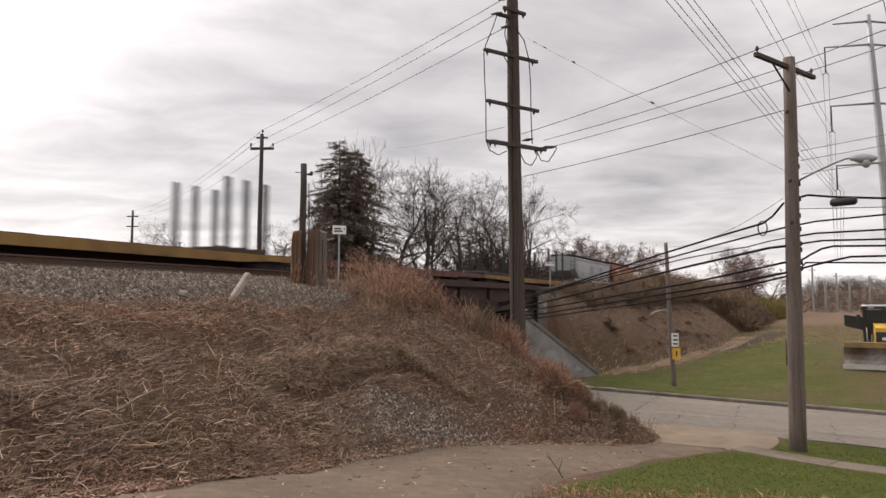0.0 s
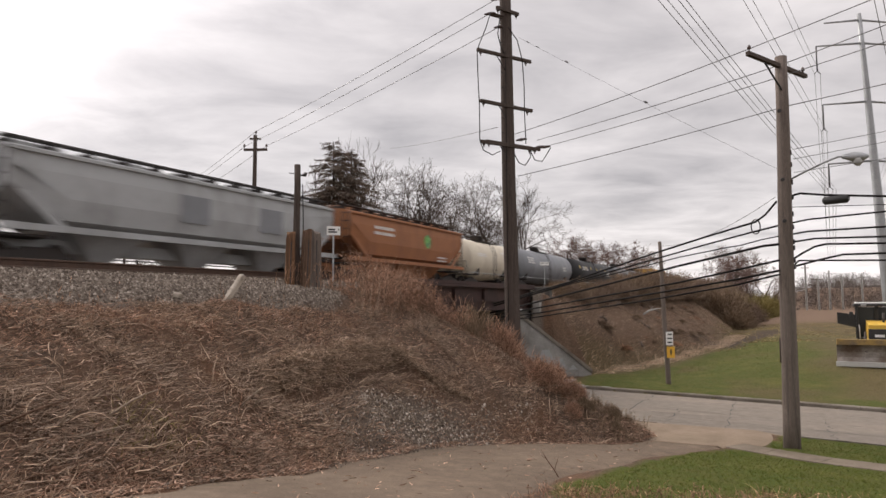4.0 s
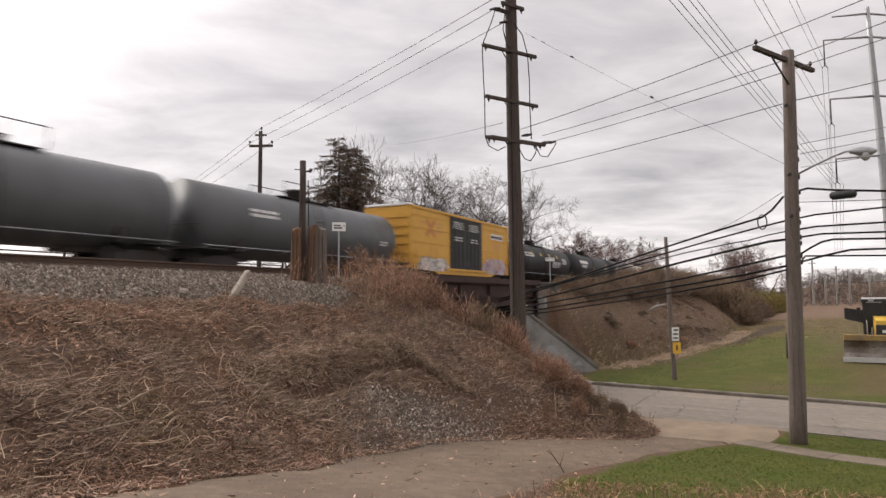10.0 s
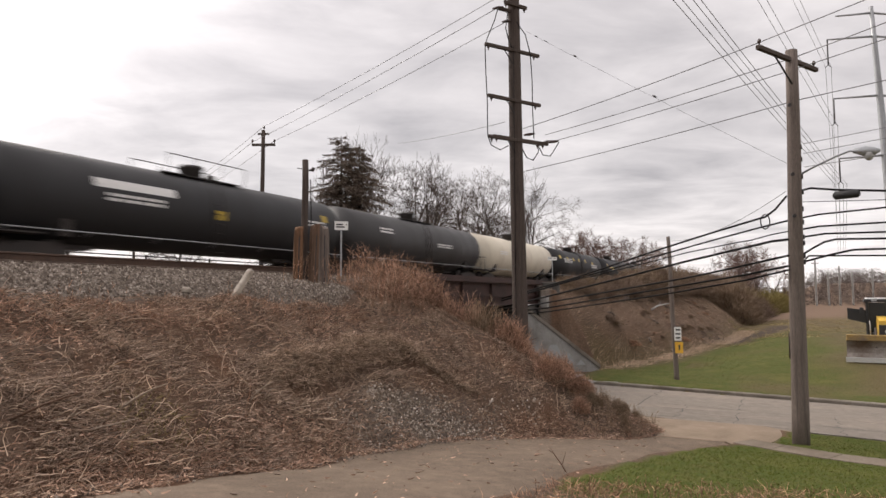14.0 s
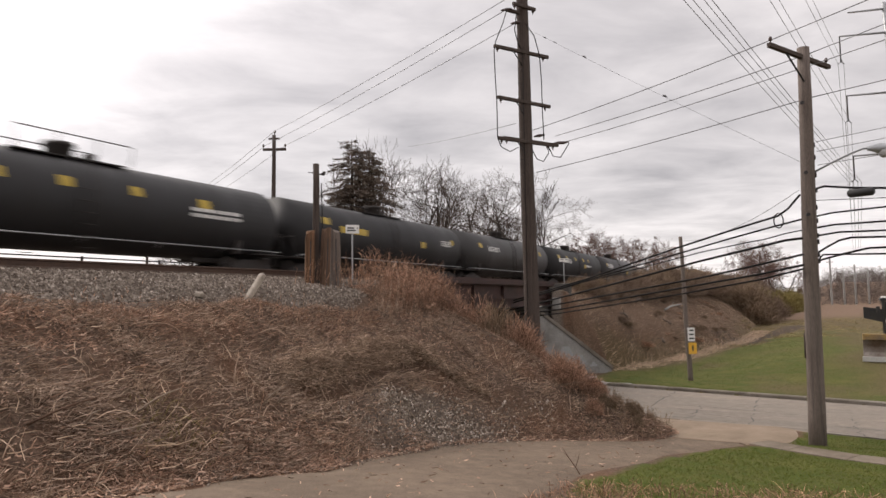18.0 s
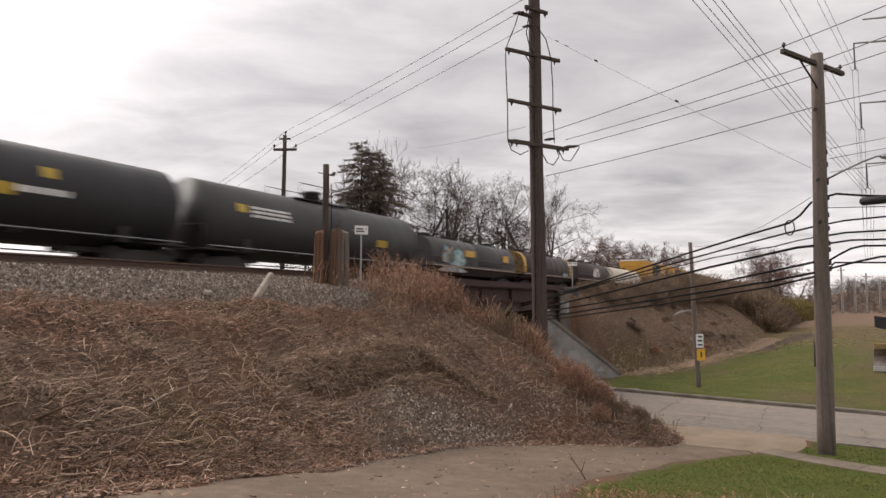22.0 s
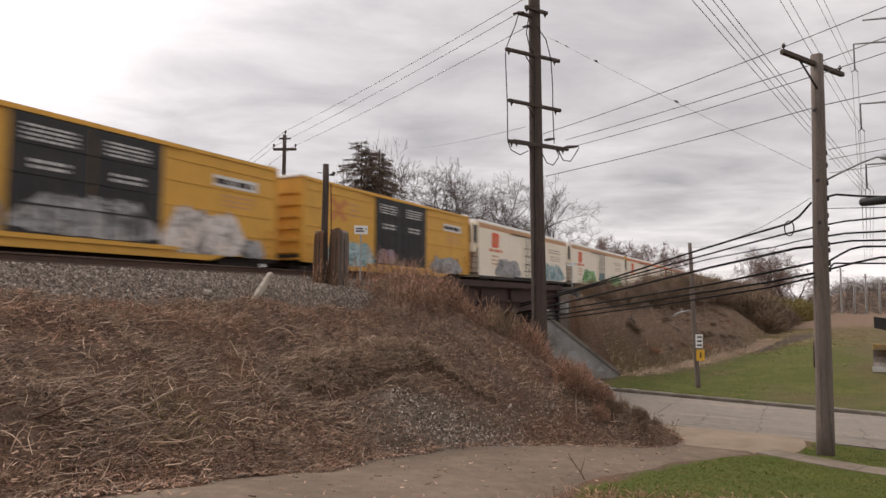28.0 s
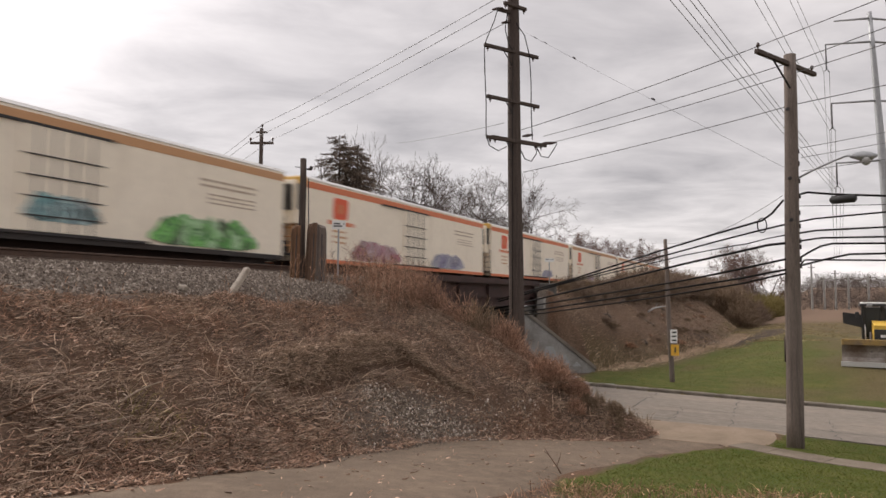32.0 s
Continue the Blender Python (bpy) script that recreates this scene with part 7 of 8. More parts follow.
p, r = scatter(2600, 16.8, 20.6, 4.2, 8.6, 147, lambda s, d: on_bank(s, d) * smooth01((s - 17.5) / 0.9) * smooth01((20.4 - s) / 0.8) * smooth01((d - 4.6) / 1.0) * (0.35 + 0.65 * clumps(s, d, 0.6, 45)))
stalks("tall_weeds", p, r, (0.15, 0.42), M_RUSSET, "dead red-brown weeds down the end of the bank", 148, 24, 0.85)
p, r = scatter(1500, 16.4, 20.6, 3.3, 6.6, 144, lambda s, d: on_bank(s, d) * smooth01((s - np.interp(d, [3, 6], [17.0, 18.0])) / 0.7) * (0.4 + 0.6 * clumps(s, d, 0.5, 145)))
stalks("dark_brush", p, r, (0.15, 0.45), M_BRUSH_DARK, "dark tangled brush at the foot of the bank", 146, 12, 0.9)
p, r = scatter(1500, 4.0, 22.0, 6.8, 11.2, 46, lambda s, d: on_bank(s, d) * clumps(s, d, 0.8, 47) * (0.06 + 0.94 * smooth01((d - 9.2) / 0.8)))
stalks("low_weeds", p, r, (0.2, 0.5), M_STALK, "low dead weeds on the embankment", 7, 6)
p, r = scatter(420, 9.5, 23, 11.0, 11.9, 48, lambda s, d: smooth01((s - 12) / 4))
stalks("track_weeds", p, r, (0.3, 0.75), M_STALK, "dead weeds along the ballast edge", 8, 8)
# brush on the slope across the road, coarser because it is farther off
def on_far(s, d):
    toe2 = np.interp(s, [35, 41, 59, 66, 100, 130, 300], [9.0, 7.8, 5.4, 5.1, 4.8, 4.4, 4.2])
    return ((d > toe2) & (d < 12.0) & (s > np.interp(d, [5, 9, 11.5, 12.8], [34.2, 35.0, 34.0, 36.0]))).astype(float)


p, r = scatter(120000, 34, 105, 3.0, 12.0, 51, lambda s, d: on_far(s, d) * (0.35 + 0.65 * clumps(s, d, 0.9, 52)) * np.clip(60 / s, 0.3, 1))
n = len(p)
flow = np.stack([r.normal(0, 0.7, n), r.normal(-0.4, 0.6, n), r.uniform(-0.1, 0.7, n)], 1)
m = int(n * 0.3)
L, W = r.uniform(0.08, 0.3, n), r.uniform(0.004, 0.008, n)
blades("dead_grass", p[:m], flow[:m], L[:m], W[:m], M_THATCH, "dry brown grass on the far embankment", "dead grass", 0.5, 9)
blades("dead_grass", p[m:], flow[m:], L[m:], W[m:], M_STRAW, "straw-brown dry stems on the far embankment", "dead grass", 0.7, 90)
p, r = scatter(4200, 38, 100, 4.5, 12.0, 53, lambda s, d: on_far(s, d) * (0.1 + 0.9 * smooth01((d - 9.3) / 1.6)) * (0.3 + 0.7 * clumps(s, d, 1.5, 54)))
stalks("tall_weeds", p, r, (0.35, 0.9), M_BUSH, "brown brush on the far embankment", 10, 12, 0.4)
# straw-coloured grass along the foot of that slope
p, r = scatter(52000, 35, 75, 1.5, 9.5, 55, lambda s, d: smooth01(1.2 - np.abs(d - np.interp(s, [35, 41, 59, 66, 100], [8.6, 7.2, 4.7, 4.1, 3.2])) / 1.1) * (0.3 + 0.7 * clumps(s, d, 0.8, 56)))
n = len(p)
flow = np.stack([r.normal(0, 0.6, n), r.normal(-0.3, 0.6, n), r.uniform(0.1, 0.9, n)], 1)
blades("straw_grass", p, flow, r.uniform(0.12, 0.36, n), r.uniform(0.005, 0.009, n), M_CANE, "pale straw grass below the far embankment", "dead grass", 0.5, 11)
# straw and rough grass in clumps behind the ditch
p, r = scatter(44000, 42, 96, -12, 6.0, 91, lambda s, d: clumps(s, d, 1.3, 92) ** 2 * smooth01((s - 54 + 0.8 * d - 3 * wander(s, d, 3.0, 93)) / 5) * (0.35 + 0.65 * smooth01((d + 4) / 4)) * (1 - 0.9 * in_ditch(s, d)) * np.clip(70 / s, 0.4, 1))
n = len(p)
flow = np.stack([r.normal(0, 0.7, n), r.normal(-0.2, 0.7, n), r.uniform(0.1, 0.8, n)], 1)
blades("rough_grass", p, flow, r.uniform(0.12, 0.34, n), r.uniform(0.006, 0.012, n), M_ROUGH, "rough olive and straw grass in the far field", "dead grass", 0.6, 94)
# lawns
def near_lawn(s, d):
    right = np.interp(s, [-8, 4, 10.5, 17.8, 18.5, 19.5, 21.9], [3.4, 3.2, 3.1, 2.0, 1.4, 0.56, 0.0])
    walkway = (s > 18.1 + 0.52 * d) & (s < 19.15 + 0.52 * d) & (d < 1.5)
    return ((d < right - 0.08) & (s < near_kerb(d) - 0.2) & ~walkway) * smooth01((s - 8.3) / 1.5)


p, r = scatter(70000, 8.2, 21.6, -8.0, 3.2, 61, near_lawn)
n = len(p)
flow = np.stack([r.normal(0, 0.9, n), r.normal(0, 0.9, n), np.full(n, 0.55)], 1)
blades("lawn_grass", p, flow, r.uniform(0.03, 0.075, n), r.uniform(0.002, 0.004, n), M_GRASS, "short green lawn grass", "grass", 0.5, 12)
p, r = scatter(60000, 29, 62, -24, 9.0, 62, lambda s, d: (s > far_kerb(d) + 0.25) * smooth01((np.interp(s, [28, 36, 42, 59], [8.8, 7.6, 5.2, 3.4]) - d) / 0.8) * np.clip(40 / s, 0.3, 1) * (0.25 + 0.75 * smooth01((d + 3) / 3)) * (1 - in_ditch(s, d)))
n = len(p)
flow = np.stack([r.normal(0, 0.9, n), r.normal(0, 0.9, n), np.full(n, 0.45)], 1)
blades("lawn_grass", p, flow, r.uniform(0.04, 0.09, n), r.uniform(0.003, 0.006, n), M_TURF, "green grass beside the road", "grass", 0.5, 13)
# dry brush close to the camera, at the lawn's edge
p, r = scatter(15000, 6.4, 12.6, -5.5, 3.3, 63, lambda s, d: smooth01((np.interp(d, [-5, 0.5, 2.6, 3.4], [12.0, 11.9, 10.4, 10.9]) - s + 0.5 * wander(s, d, 0.4, 64)) / 0.9) * (0.2 + 0.8 * clumps(s, d, 0.35, 65)))
n = len(p)
flow = np.stack([r.normal(0, 0.7, n), r.normal(0, 0.7, n), r.uniform(-0.1, 0.7, n)], 1)
blades("dry_brush", p, flow, r.uniform(0.06, 0.22, n), r.uniform(0.003, 0.006, n), M_STALK, "dry straw and brush at the edge of the lawn", "dead grass", 0.9, 14)
p, r = scatter(500, 8.8, 11.6, 0.2, 3.2, 163, lambda s, d: smooth01((np.interp(d, [0, 2.4, 3.3], [11.2, 10.3, 10.6]) - s) / 0.8) * clumps(s, d, 0.5, 164))
stalks("dry_weeds", p, r, (0.1, 0.26), M_RUSSET, "low russet weeds beside the driveway", 165, 9, 0.8)
twig = Solid().tube([(0, 0, 0), (0.05, 0.12, 0.16), (0.06, 0.26, 0.33), (0.1, 0.36, 0.46)], [0.012, 0.01, 0.008, 0.003], 6)
twig.tube([(0.05, 0.12, 0.16), (0.1, 0.08, 0.32), (0.09, 0.06, 0.4)], [0.007, 0.005, 0.002], 5)
twig.tube([(0.06, 0.26, 0.33), (0.0, 0.34, 0.4)], [0.006, 0.002], 5)
tagged(part("dead_twig", twig, M_POST, None, m=TRACK @ pose(10.9, 3.32, 1.02)), "dark dead twig standing beside the driveway", "twig")
# ballast stones on the shoulder, and a spill of chippings on the slope
def stones(name, p, size, r, label, mat=None):
    n = len(p)
    o = np.array([(1, 0, 0), (-1, 0, 0), (0, 1, 0), (0, -1, 0), (0, 0, 1), (0, 0, -1)], float)
    v = o[None] * r.uniform(0.6, 1.25, (n, 6, 1)) + r.normal(0, 0.25, (n, 6, 3))
    v = v * size[:, None, None] + p[:, None, :]
    t = np.array([(0, 2, 4), (2, 1, 4), (1, 3, 4), (3, 0, 4), (2, 0, 5), (1, 2, 5), (3, 1, 5), (0, 3, 5)])
    f = (np.arange(n)[:, None, None] * 6 + t[None]).reshape(-1, 3)
    ob = part(name, quick_mesh(name, v.reshape(-1, 3), f, mat or M_STONE), None, None, m=TRACK)
    return tagged(ob, label, "stones", kind="stuff")


p, r = scatter(48000, 3.5, 24.0, 10.0, 13.2, 71, lambda s, d: smooth01((d - np.interp(s, [13.5, 16], [10.2, 10.8]) - 0.5 * wander(s, d, 0.8, 11)) / 0.4) * ((s < 20.8) | (d < 11.4)))
stones("ballast_stones", p, r.uniform(0.014, 0.042, len(p)), r, "grey crushed-stone ballast beside the track")
p, r = scatter(30000, 9.0, 17.0, 5.6, 8.8, 73, lambda s, d: on_bank(s, d) * in_chips(s, d) * (0.3 + 0.7 * clumps(s, d, 0.3, 84)))
p[:, 2] += 0.015
stones("chippings", p, r.uniform(0.01, 0.034, len(p)), r, "grey chippings spilt down the slope", M_CHIP)
p, r = scatter(9000, 2.5, 19.5, 3.0, 7.2, 75, lambda s, d: smooth01(1.1 - np.abs(d - np.interp(s, [-8, 14, 18.6, 19.6], [6.7, 6.7, 3.4, 3.5])) / 0.38) * (0.35 + 0.65 * clumps(s, d, 0.5, 76)))
p[:, 2] = np.maximum(p[:, 2], drive_z(p[:, 0]) + 0.05)
stones("drive_gravel", p, r.uniform(0.008, 0.024, len(p)), r, "loose gravel along the driveway's edge")
p, r = scatter(26000, 3.0, 18.6, 2.8, 7.0, 77, lambda s, d: (d < toe_of(s) + 0.1) * (d > np.interp(s, [4, 10.5, 18], [3.3, 3.1, 2.1])) * (0.015 + smooth01((d - toe_of(s) + 0.65 + 0.25 * wander(s, d, 0.6, 178)) / 0.6) ** 2 * (0.15 + 0.85 * clumps(s, d, 0.4, 177))))
p[:, 2] = drive_z(p[:, 0]) + 0.056
n = len(p)
blades("fallen_leaves", p, np.stack([r.normal(0, 1, n), r.normal(0, 1, n), r.uniform(0, 0.22, n)], 1), r.uniform(0.03, 0.13, n), r.uniform(0.004, 0.013, n), M_LEAF, "scattered leaves on the driveway", "leaves", 0.6, 15)
# greener tuft at the foot of the bank near the camera
p, r = scatter(900, 5.2, 7.4, 6.9, 8.2, 78, lambda s, d: smooth01(1 - ((s - 6.2) / 0.9) ** 2 - ((d - 7.5) / 0.55) ** 2))
n = len(p)
blades("green_tuft", p, np.stack([r.normal(0, 0.6, n), r.normal(-0.2, 0.6, n), r.uniform(0.3, 1, n)], 1), r.uniform(0.08, 0.24, n), r.uniform(0.003, 0.006, n), M_BUSH_OLIVE, "yellow-green tuft at the foot of the bank", "grass", 0.6, 16)
# ---- trees and bushes ----
def grow(rnd, height, r0, depth, spread=0.75, up=0.12, kids=(4, 6), first=0.28, wig=0.09):
    """The limbs of a bare tree: lists of (points, radii, level)."""
    limbs = []

    def limb(p, d, length, r, level):
        n = max(3, 6 - level)
        pts, rad = [p.copy()], [r]
        q, way = p.copy(), d.copy()
        for i in range(n):
            way = (way + Vector((rnd.gauss(0, wig), rnd.gauss(0, wig), rnd.gauss(0, wig) + up * 0.35))).normalized()
            q = q + way * (length / n)
            pts.append(q.copy())
            rad.append(r * (1 - 0.75 * (i + 1) / n))
        limbs.append((pts, rad, level))
        if level >= depth:
            return
        m = rnd.randint(*kids) + (3 if level == 0 else 0)
        for k in range(m):
            u = first + (1 - first) * (k + rnd.random()) / m if level == 0 else rnd.uniform(0.25, 1.0)
            i = min(n - 1, int(u * n))
            f = u * n - i
            at = pts[i].lerp(pts[i + 1], f)
            rr = (rad[i] * (1 - f) + rad[i + 1] * f)
            axis = (pts[i + 1] - pts[i]).normalized()
            a = rnd.uniform(0, 2 * pi)
            o = axis.orthogonal().normalized()
            o = (o * cos(a) + axis.cross(o) * sin(a)).normalized()
            nd = (axis * (1 - spread * 0.55) + o * spread + Vector((0, 0, up))).normalized()
            limb(at, nd, length * rnd.uniform(0.42, 0.66) * (1.15 - 0.4 * u if level == 0 else 1), max(rr * 0.62, 0.004), level + 1)

    limb(Vector((0, 0, -0.3)), Vector((0, 0, 1)), height, r0, 0)
    return limbs


def tree_meshes(seed, height, r0, depth=4, fine=0.0095, **kw):
    rnd = random.Random(seed)
    limbs = grow(rnd, height, r0, depth, **kw)
    trunk, crown = Solid(), Solid()
    for pts, rad, level in limbs:
        if level <= 1:
            trunk.tube(pts, rad, 8 if level == 0 else 6, cap=False)
        else:
            crown.tube(pts, [max(x, fine * 1.3 if level < 4 else fine) for x in rad], 3, cap=False)
    return trunk.mesh("trunk"), crown.mesh("crown")


def bare_tree(kind, x, y, z, scale, turn, label, crown_mat=M_TWIG, group="bare trees behind the railway"):
    t = thing("bare_tree", label, "tree", pose(x, y, z, 0, 0, turn) @ Matrix.Diagonal((scale, scale, scale, 1)), group)
    part("trunk", kind[0], M_BARK, t)
    part("crown", kind[1].copy() if crown_mat is not M_TWIG else kind[1], crown_mat, t)
    return t


KINDS = [tree_meshes(101, 9.5, 0.27, 4, spread=0.95, up=0.04, first=0.32, wig=0.17), tree_meshes(102, 10, 0.28, 4, spread=0.85, up=0.06, first=0.38, wig=0.15), tree_meshes(103, 8.5, 0.2, 4, spread=0.6, up=0.3, first=0.2, wig=0.1),
         tree_meshes(104, 9.0, 0.27, 4, spread=1.0, up=0.02, first=0.3, wig=0.19)]
FAR_KINDS = [tree_meshes(111, 9.0, 0.28, 4, fine=0.02, spread=0.85, up=0.1, first=0.25, wig=0.13), tree_meshes(112, 8.6, 0.26, 4, fine=0.02, spread=0.9, up=0.08, first=0.3, wig=0.15)]


def by_sight(x, k):
    """A place k metres deep before the camera, on the bearing x."""
    return x * k, k


def beyond_tracks(b, k):
    """The depth on bearing b, kept clear of the railway."""
    return max(k, (26.5 + (k * 7.3) % 3.0) / (0.456 - 0.89 * b))


WOODS = [  # bearing, depth, kind, scale, turn
    (-0.108, 52, 2, 1.28, 20), (-0.04, 50, 3, 1.28, 80), (0.012, 55, 0, 1.15, 130), (0.058, 60, 2, 1.1, 200), (0.088, 55, 1, 1.08, 250), (0.132, 58, 2, 1.1, 310),
    (-0.075, 60, 1, 1.35, 45), (-0.182, 54, 2, 1.1, 95), (-0.135, 62, 0, 1.4, 170), (0.035, 64, 3, 1.2, 30), (0.11, 66, 0, 1.2, 75), (-0.015, 66, 2, 1.4, 290)]
for i, (b, k, kind, sc, turn) in enumerate(WOODS):
    q = beyond_tracks(b, k)
    x, y = by_sight(b, q)
    bare_tree(KINDS[kind], x, y, 3.2, sc * 0.75 * q / k, turn, "tall bare grey-brown tree behind the railway")
for b, k, kind, sc, turn in ((0.19, 78, 0, 1.12, 10), (0.232, 80, 1, 1.05, 70), (0.272, 82, 3, 1.1, 140), (0.212, 86, 2, 1.2, 220), (0.25, 88, 0, 1.1, 300), (0.29, 86, 2, 1.0, 20)):
    q = beyond_tracks(b, k)
    x, y = by_sight(b, q)
    bare_tree(FAR_KINDS[kind % 2], x, y, 3.2, sc * 0.66 * q / k, turn, "bare tree with reddish buds behind the railway", M_TWIG_RED, "budding trees behind the railway")
for b, k, kind, sc, turn, lab in ((-0.245, 95, 0, 1.0, 60, "small bare tree far behind the railway"), (-0.225, 100, 3, 0.95, 160, "small bare tree far behind the railway"), (-0.425, 70, 3, 0.86, 30, "small half-dead tree behind the railway")):
    x, y = by_sight(b, k)
    bare_tree(KINDS[kind], x, y, 3.2, sc, turn, lab)


def conifer(x, y, z, height, width, seed):
    t = thing("conifer", "dark ragged conifer with brown drooping boughs", "tree", pose(x, y, z))
    part("trunk", Solid().tube([(0, 0, -0.3), (0.05, 0, height * 0.5), (0, 0, height)], [0.2, 0.13, 0.02], 8), M_BARK, t)
    r = np.random.RandomState(seed)
    base, way, ln, wd = [], [], [], []
    tiers = 30
    for tier in range(tiers):
        u = (tier + 0.5) / tiers                      # 0 at the top, 1 at the foot
        for k in range(7 + int(4 * u)):
            z0 = 0.7 + (height - 0.9) * (1 - u) + r.normal(0, 0.12)
            reach = width * 0.5 * (0.08 + 0.92 * u ** 0.72) * r.uniform(0.5, 1.2)
            a = r.uniform(0, 2 * pi)
            d = np.array([cos(a), sin(a), 0.0])
            lat = np.array([-sin(a), cos(a), 0.0])
            m = int(70 * max(reach, 0.5))
            q = r.uniform(0.05, 1.0, m)
            fan = r.normal(0, 0.16, m) * (0.25 + reach * 0.5) * (1.1 - q)
            pts = np.array([0, 0, z0]) + d * (q * reach)[:, None] + lat * fan[:, None]
            pts[:, 2] += 0.1 * reach * q - 0.26 * reach * q ** 2 + r.normal(0, 0.035, m)
            w = d * 0.6 + lat * (np.sign(fan) * 0.5)[:, None] + r.normal(0, 0.35, (m, 3)) + np.array([0, 0, -0.22])
            base.append(pts), way.append(w), ln.append(r.uniform(0.12, 0.34, m)), wd.append(r.uniform(0.012, 0.028, m))
    base, way = np.concatenate(base), np.concatenate(way)
    ln, wd = np.concatenate(ln), np.concatenate(wd)
    way /= np.linalg.norm(way, axis=1, keepdims=True)
    side = np.cross(way, r.normal(size=way.shape))
    side /= np.linalg.norm(side, axis=1, keepdims=True)
    v = np.stack([base - side * wd[:, None], base + side * wd[:, None], base + way * ln[:, None] + side * wd[:, None] * 0.4, base + way * ln[:, None] - side * wd[:, None] * 0.4], 1).reshape(-1, 3)
    f = np.arange(len(base) * 4).reshape(-1, 4)
    part("crown", quick_mesh("crown", v, f, M_NEEDLE), None, t)
    return t


conifer(-7.2, 45.5, 3.2, 12.0, 9.6, 7)
conifer(-6.1, 46.8, 3.2, 11.7, 9.0, 8)


def bush_mesh(seed, height, width, stems, kids, w=0.006, leafy=0):
    """Many fine twigs that rise and fork from one foot."""
    r = np.random.RandomState(seed)
    a = r.uniform(0, 2 * pi, stems)
    out = r.uniform(0.05, 1.0, stems) ** 0.7
    way = np.stack([np.cos(a) * out * width / 2, np.sin(a) * out * width / 2, height * (1.05 - 0.55 * out ** 2) * r.uniform(0.6, 1.0, stems)], 1)
    foot = np.stack([r.normal(0, width * 0.09, stems), r.normal(0, width * 0.09, stems), np.zeros(stems)], 1)
    L = np.linalg.norm(way, axis=1)
    bases, ways, lens, wid = [foot], [way / L[:, None]], [L], [np.full(stems, w * 1.7)]
    for k in range(kids):
        u = r.uniform(0.25, 1.0, stems)
        bases.append(foot + way * u[:, None])
        d = way / L[:, None] + r.normal(0, 0.6, (stems, 3))
        ways.append(d / np.linalg.norm(d, axis=1, keepdims=True))
        lens.append(L * r.uniform(0.12, 0.4, stems))
        wid.append(w * r.uniform(0.5, 1.1, stems))
    base, wy, ln, wd = np.concatenate(bases), np.concatenate(ways), np.concatenate(lens), np.concatenate(wid)
    side = np.cross(wy, r.normal(size=wy.shape))
    side /= np.linalg.norm(side, axis=1, keepdims=True)
    bend = np.cross(side, wy)
    mid = base + wy * (ln * 0.55)[:, None] + bend * (ln * 0.06)[:, None]
    tip = base + wy * ln[:, None]
    wd = wd[:, None]
    v = np.stack([base - side * wd, base + side * wd, mid + side * wd * 0.7, mid - side * wd * 0.7, tip + side * wd * 0.2, tip - side * wd * 0.2], 1).reshape(-1, 3)
    k = np.arange(len(base))[:, None] * 6
    f = np.concatenate([k + np.array([[0, 1, 2, 3]]), k + np.array([[3, 2, 4, 5]])], 1).reshape(-1, 4)
    return quick_mesh("bush", v, f)


BUSHES = [bush_mesh(1, 1.0, 1.3, 120, 14, 0.007), bush_mesh(2, 1.0, 1.1, 110, 14, 0.007), bush_mesh(3, 1.0, 1.6, 130, 14, 0.007)]
BUSH_COATS = {}


def bush(kind, m, mat, label, group):
    key = (kind, mat.name)
    if key not in BUSH_COATS:
        me = BUSHES[kind].copy()
        me.materials.append(mat)
        BUSH_COATS[key] = me
    ob = new("bush", BUSH_COATS[key])
    ob.matrix_basis = m
    return tagged(ob, label, "bush", group)


def dense_bush_mesh(seed, n=3200, w=0.0052):
    """A rounded, ragged mass of fine twigs, one unit high and wide."""
    r = np.random.RandomState(seed)
    way = r.normal(size=(n, 3))
    way[:, 2] = np.abs(way[:, 2]) * 1.15
    way /= np.linalg.norm(way, axis=1, keepdims=True)
    a = np.arctan2(way[:, 1], way[:, 0])
    lump = 0.82 + 0.1 * np.sin(3 * a + seed) + 0.09 * np.sin(7 * a + 2 * seed) + 0.08 * np.sin(9 * way[:, 2] + 4 * a)
    rad = r.uniform(0.2, 1.0, n) ** 0.45 * lump
    base = way * rad[:, None] * np.array([0.55, 0.55, 0.95])
    d = way * 0.8 + np.array([0, 0, 0.55]) + r.normal(0, 0.5, (n, 3))
    d /= np.linalg.norm(d, axis=1, keepdims=True)
    side = np.cross(d, r.normal(size=(n, 3)))
    side /= np.linalg.norm(side, axis=1, keepdims=True)
    ln = r.uniform(0.06, 0.2, n)[:, None]
    wd = (w * r.uniform(0.5, 1.2, n))[:, None]
    v = np.stack([base - side * wd, base + side * wd, base + d * ln + side * wd * 0.3, base + d * ln - side * wd * 0.3], 1).reshape(-1, 3)
    return quick_mesh("bush", v, np.arange(n * 4).reshape(-1, 4))


BUSHES += [dense_bush_mesh(11), dense_bush_mesh(12), dense_bush_mesh(13)]
rb = random.Random(5)
# undergrowth below the bare trees
for i in range(46):
    b, k = rb.uniform(-0.2, 0.18), rb.uniform(40, 62)
    q = beyond_tracks(b, k)
    x, y = by_sight(b, q)
    h = rb.uniform(2.2, 4.2) * q / k
    bush(i % 3 + (3 if i % 2 else 0), pose(x, y, 3.2, 0, 0, rb.uniform(0, 360)) @ Matrix.Diagonal((h * 1.2, h * 1.2, h, 1)), M_TWIG, "tangled bare undergrowth below the trees", "undergrowth behind the railway")


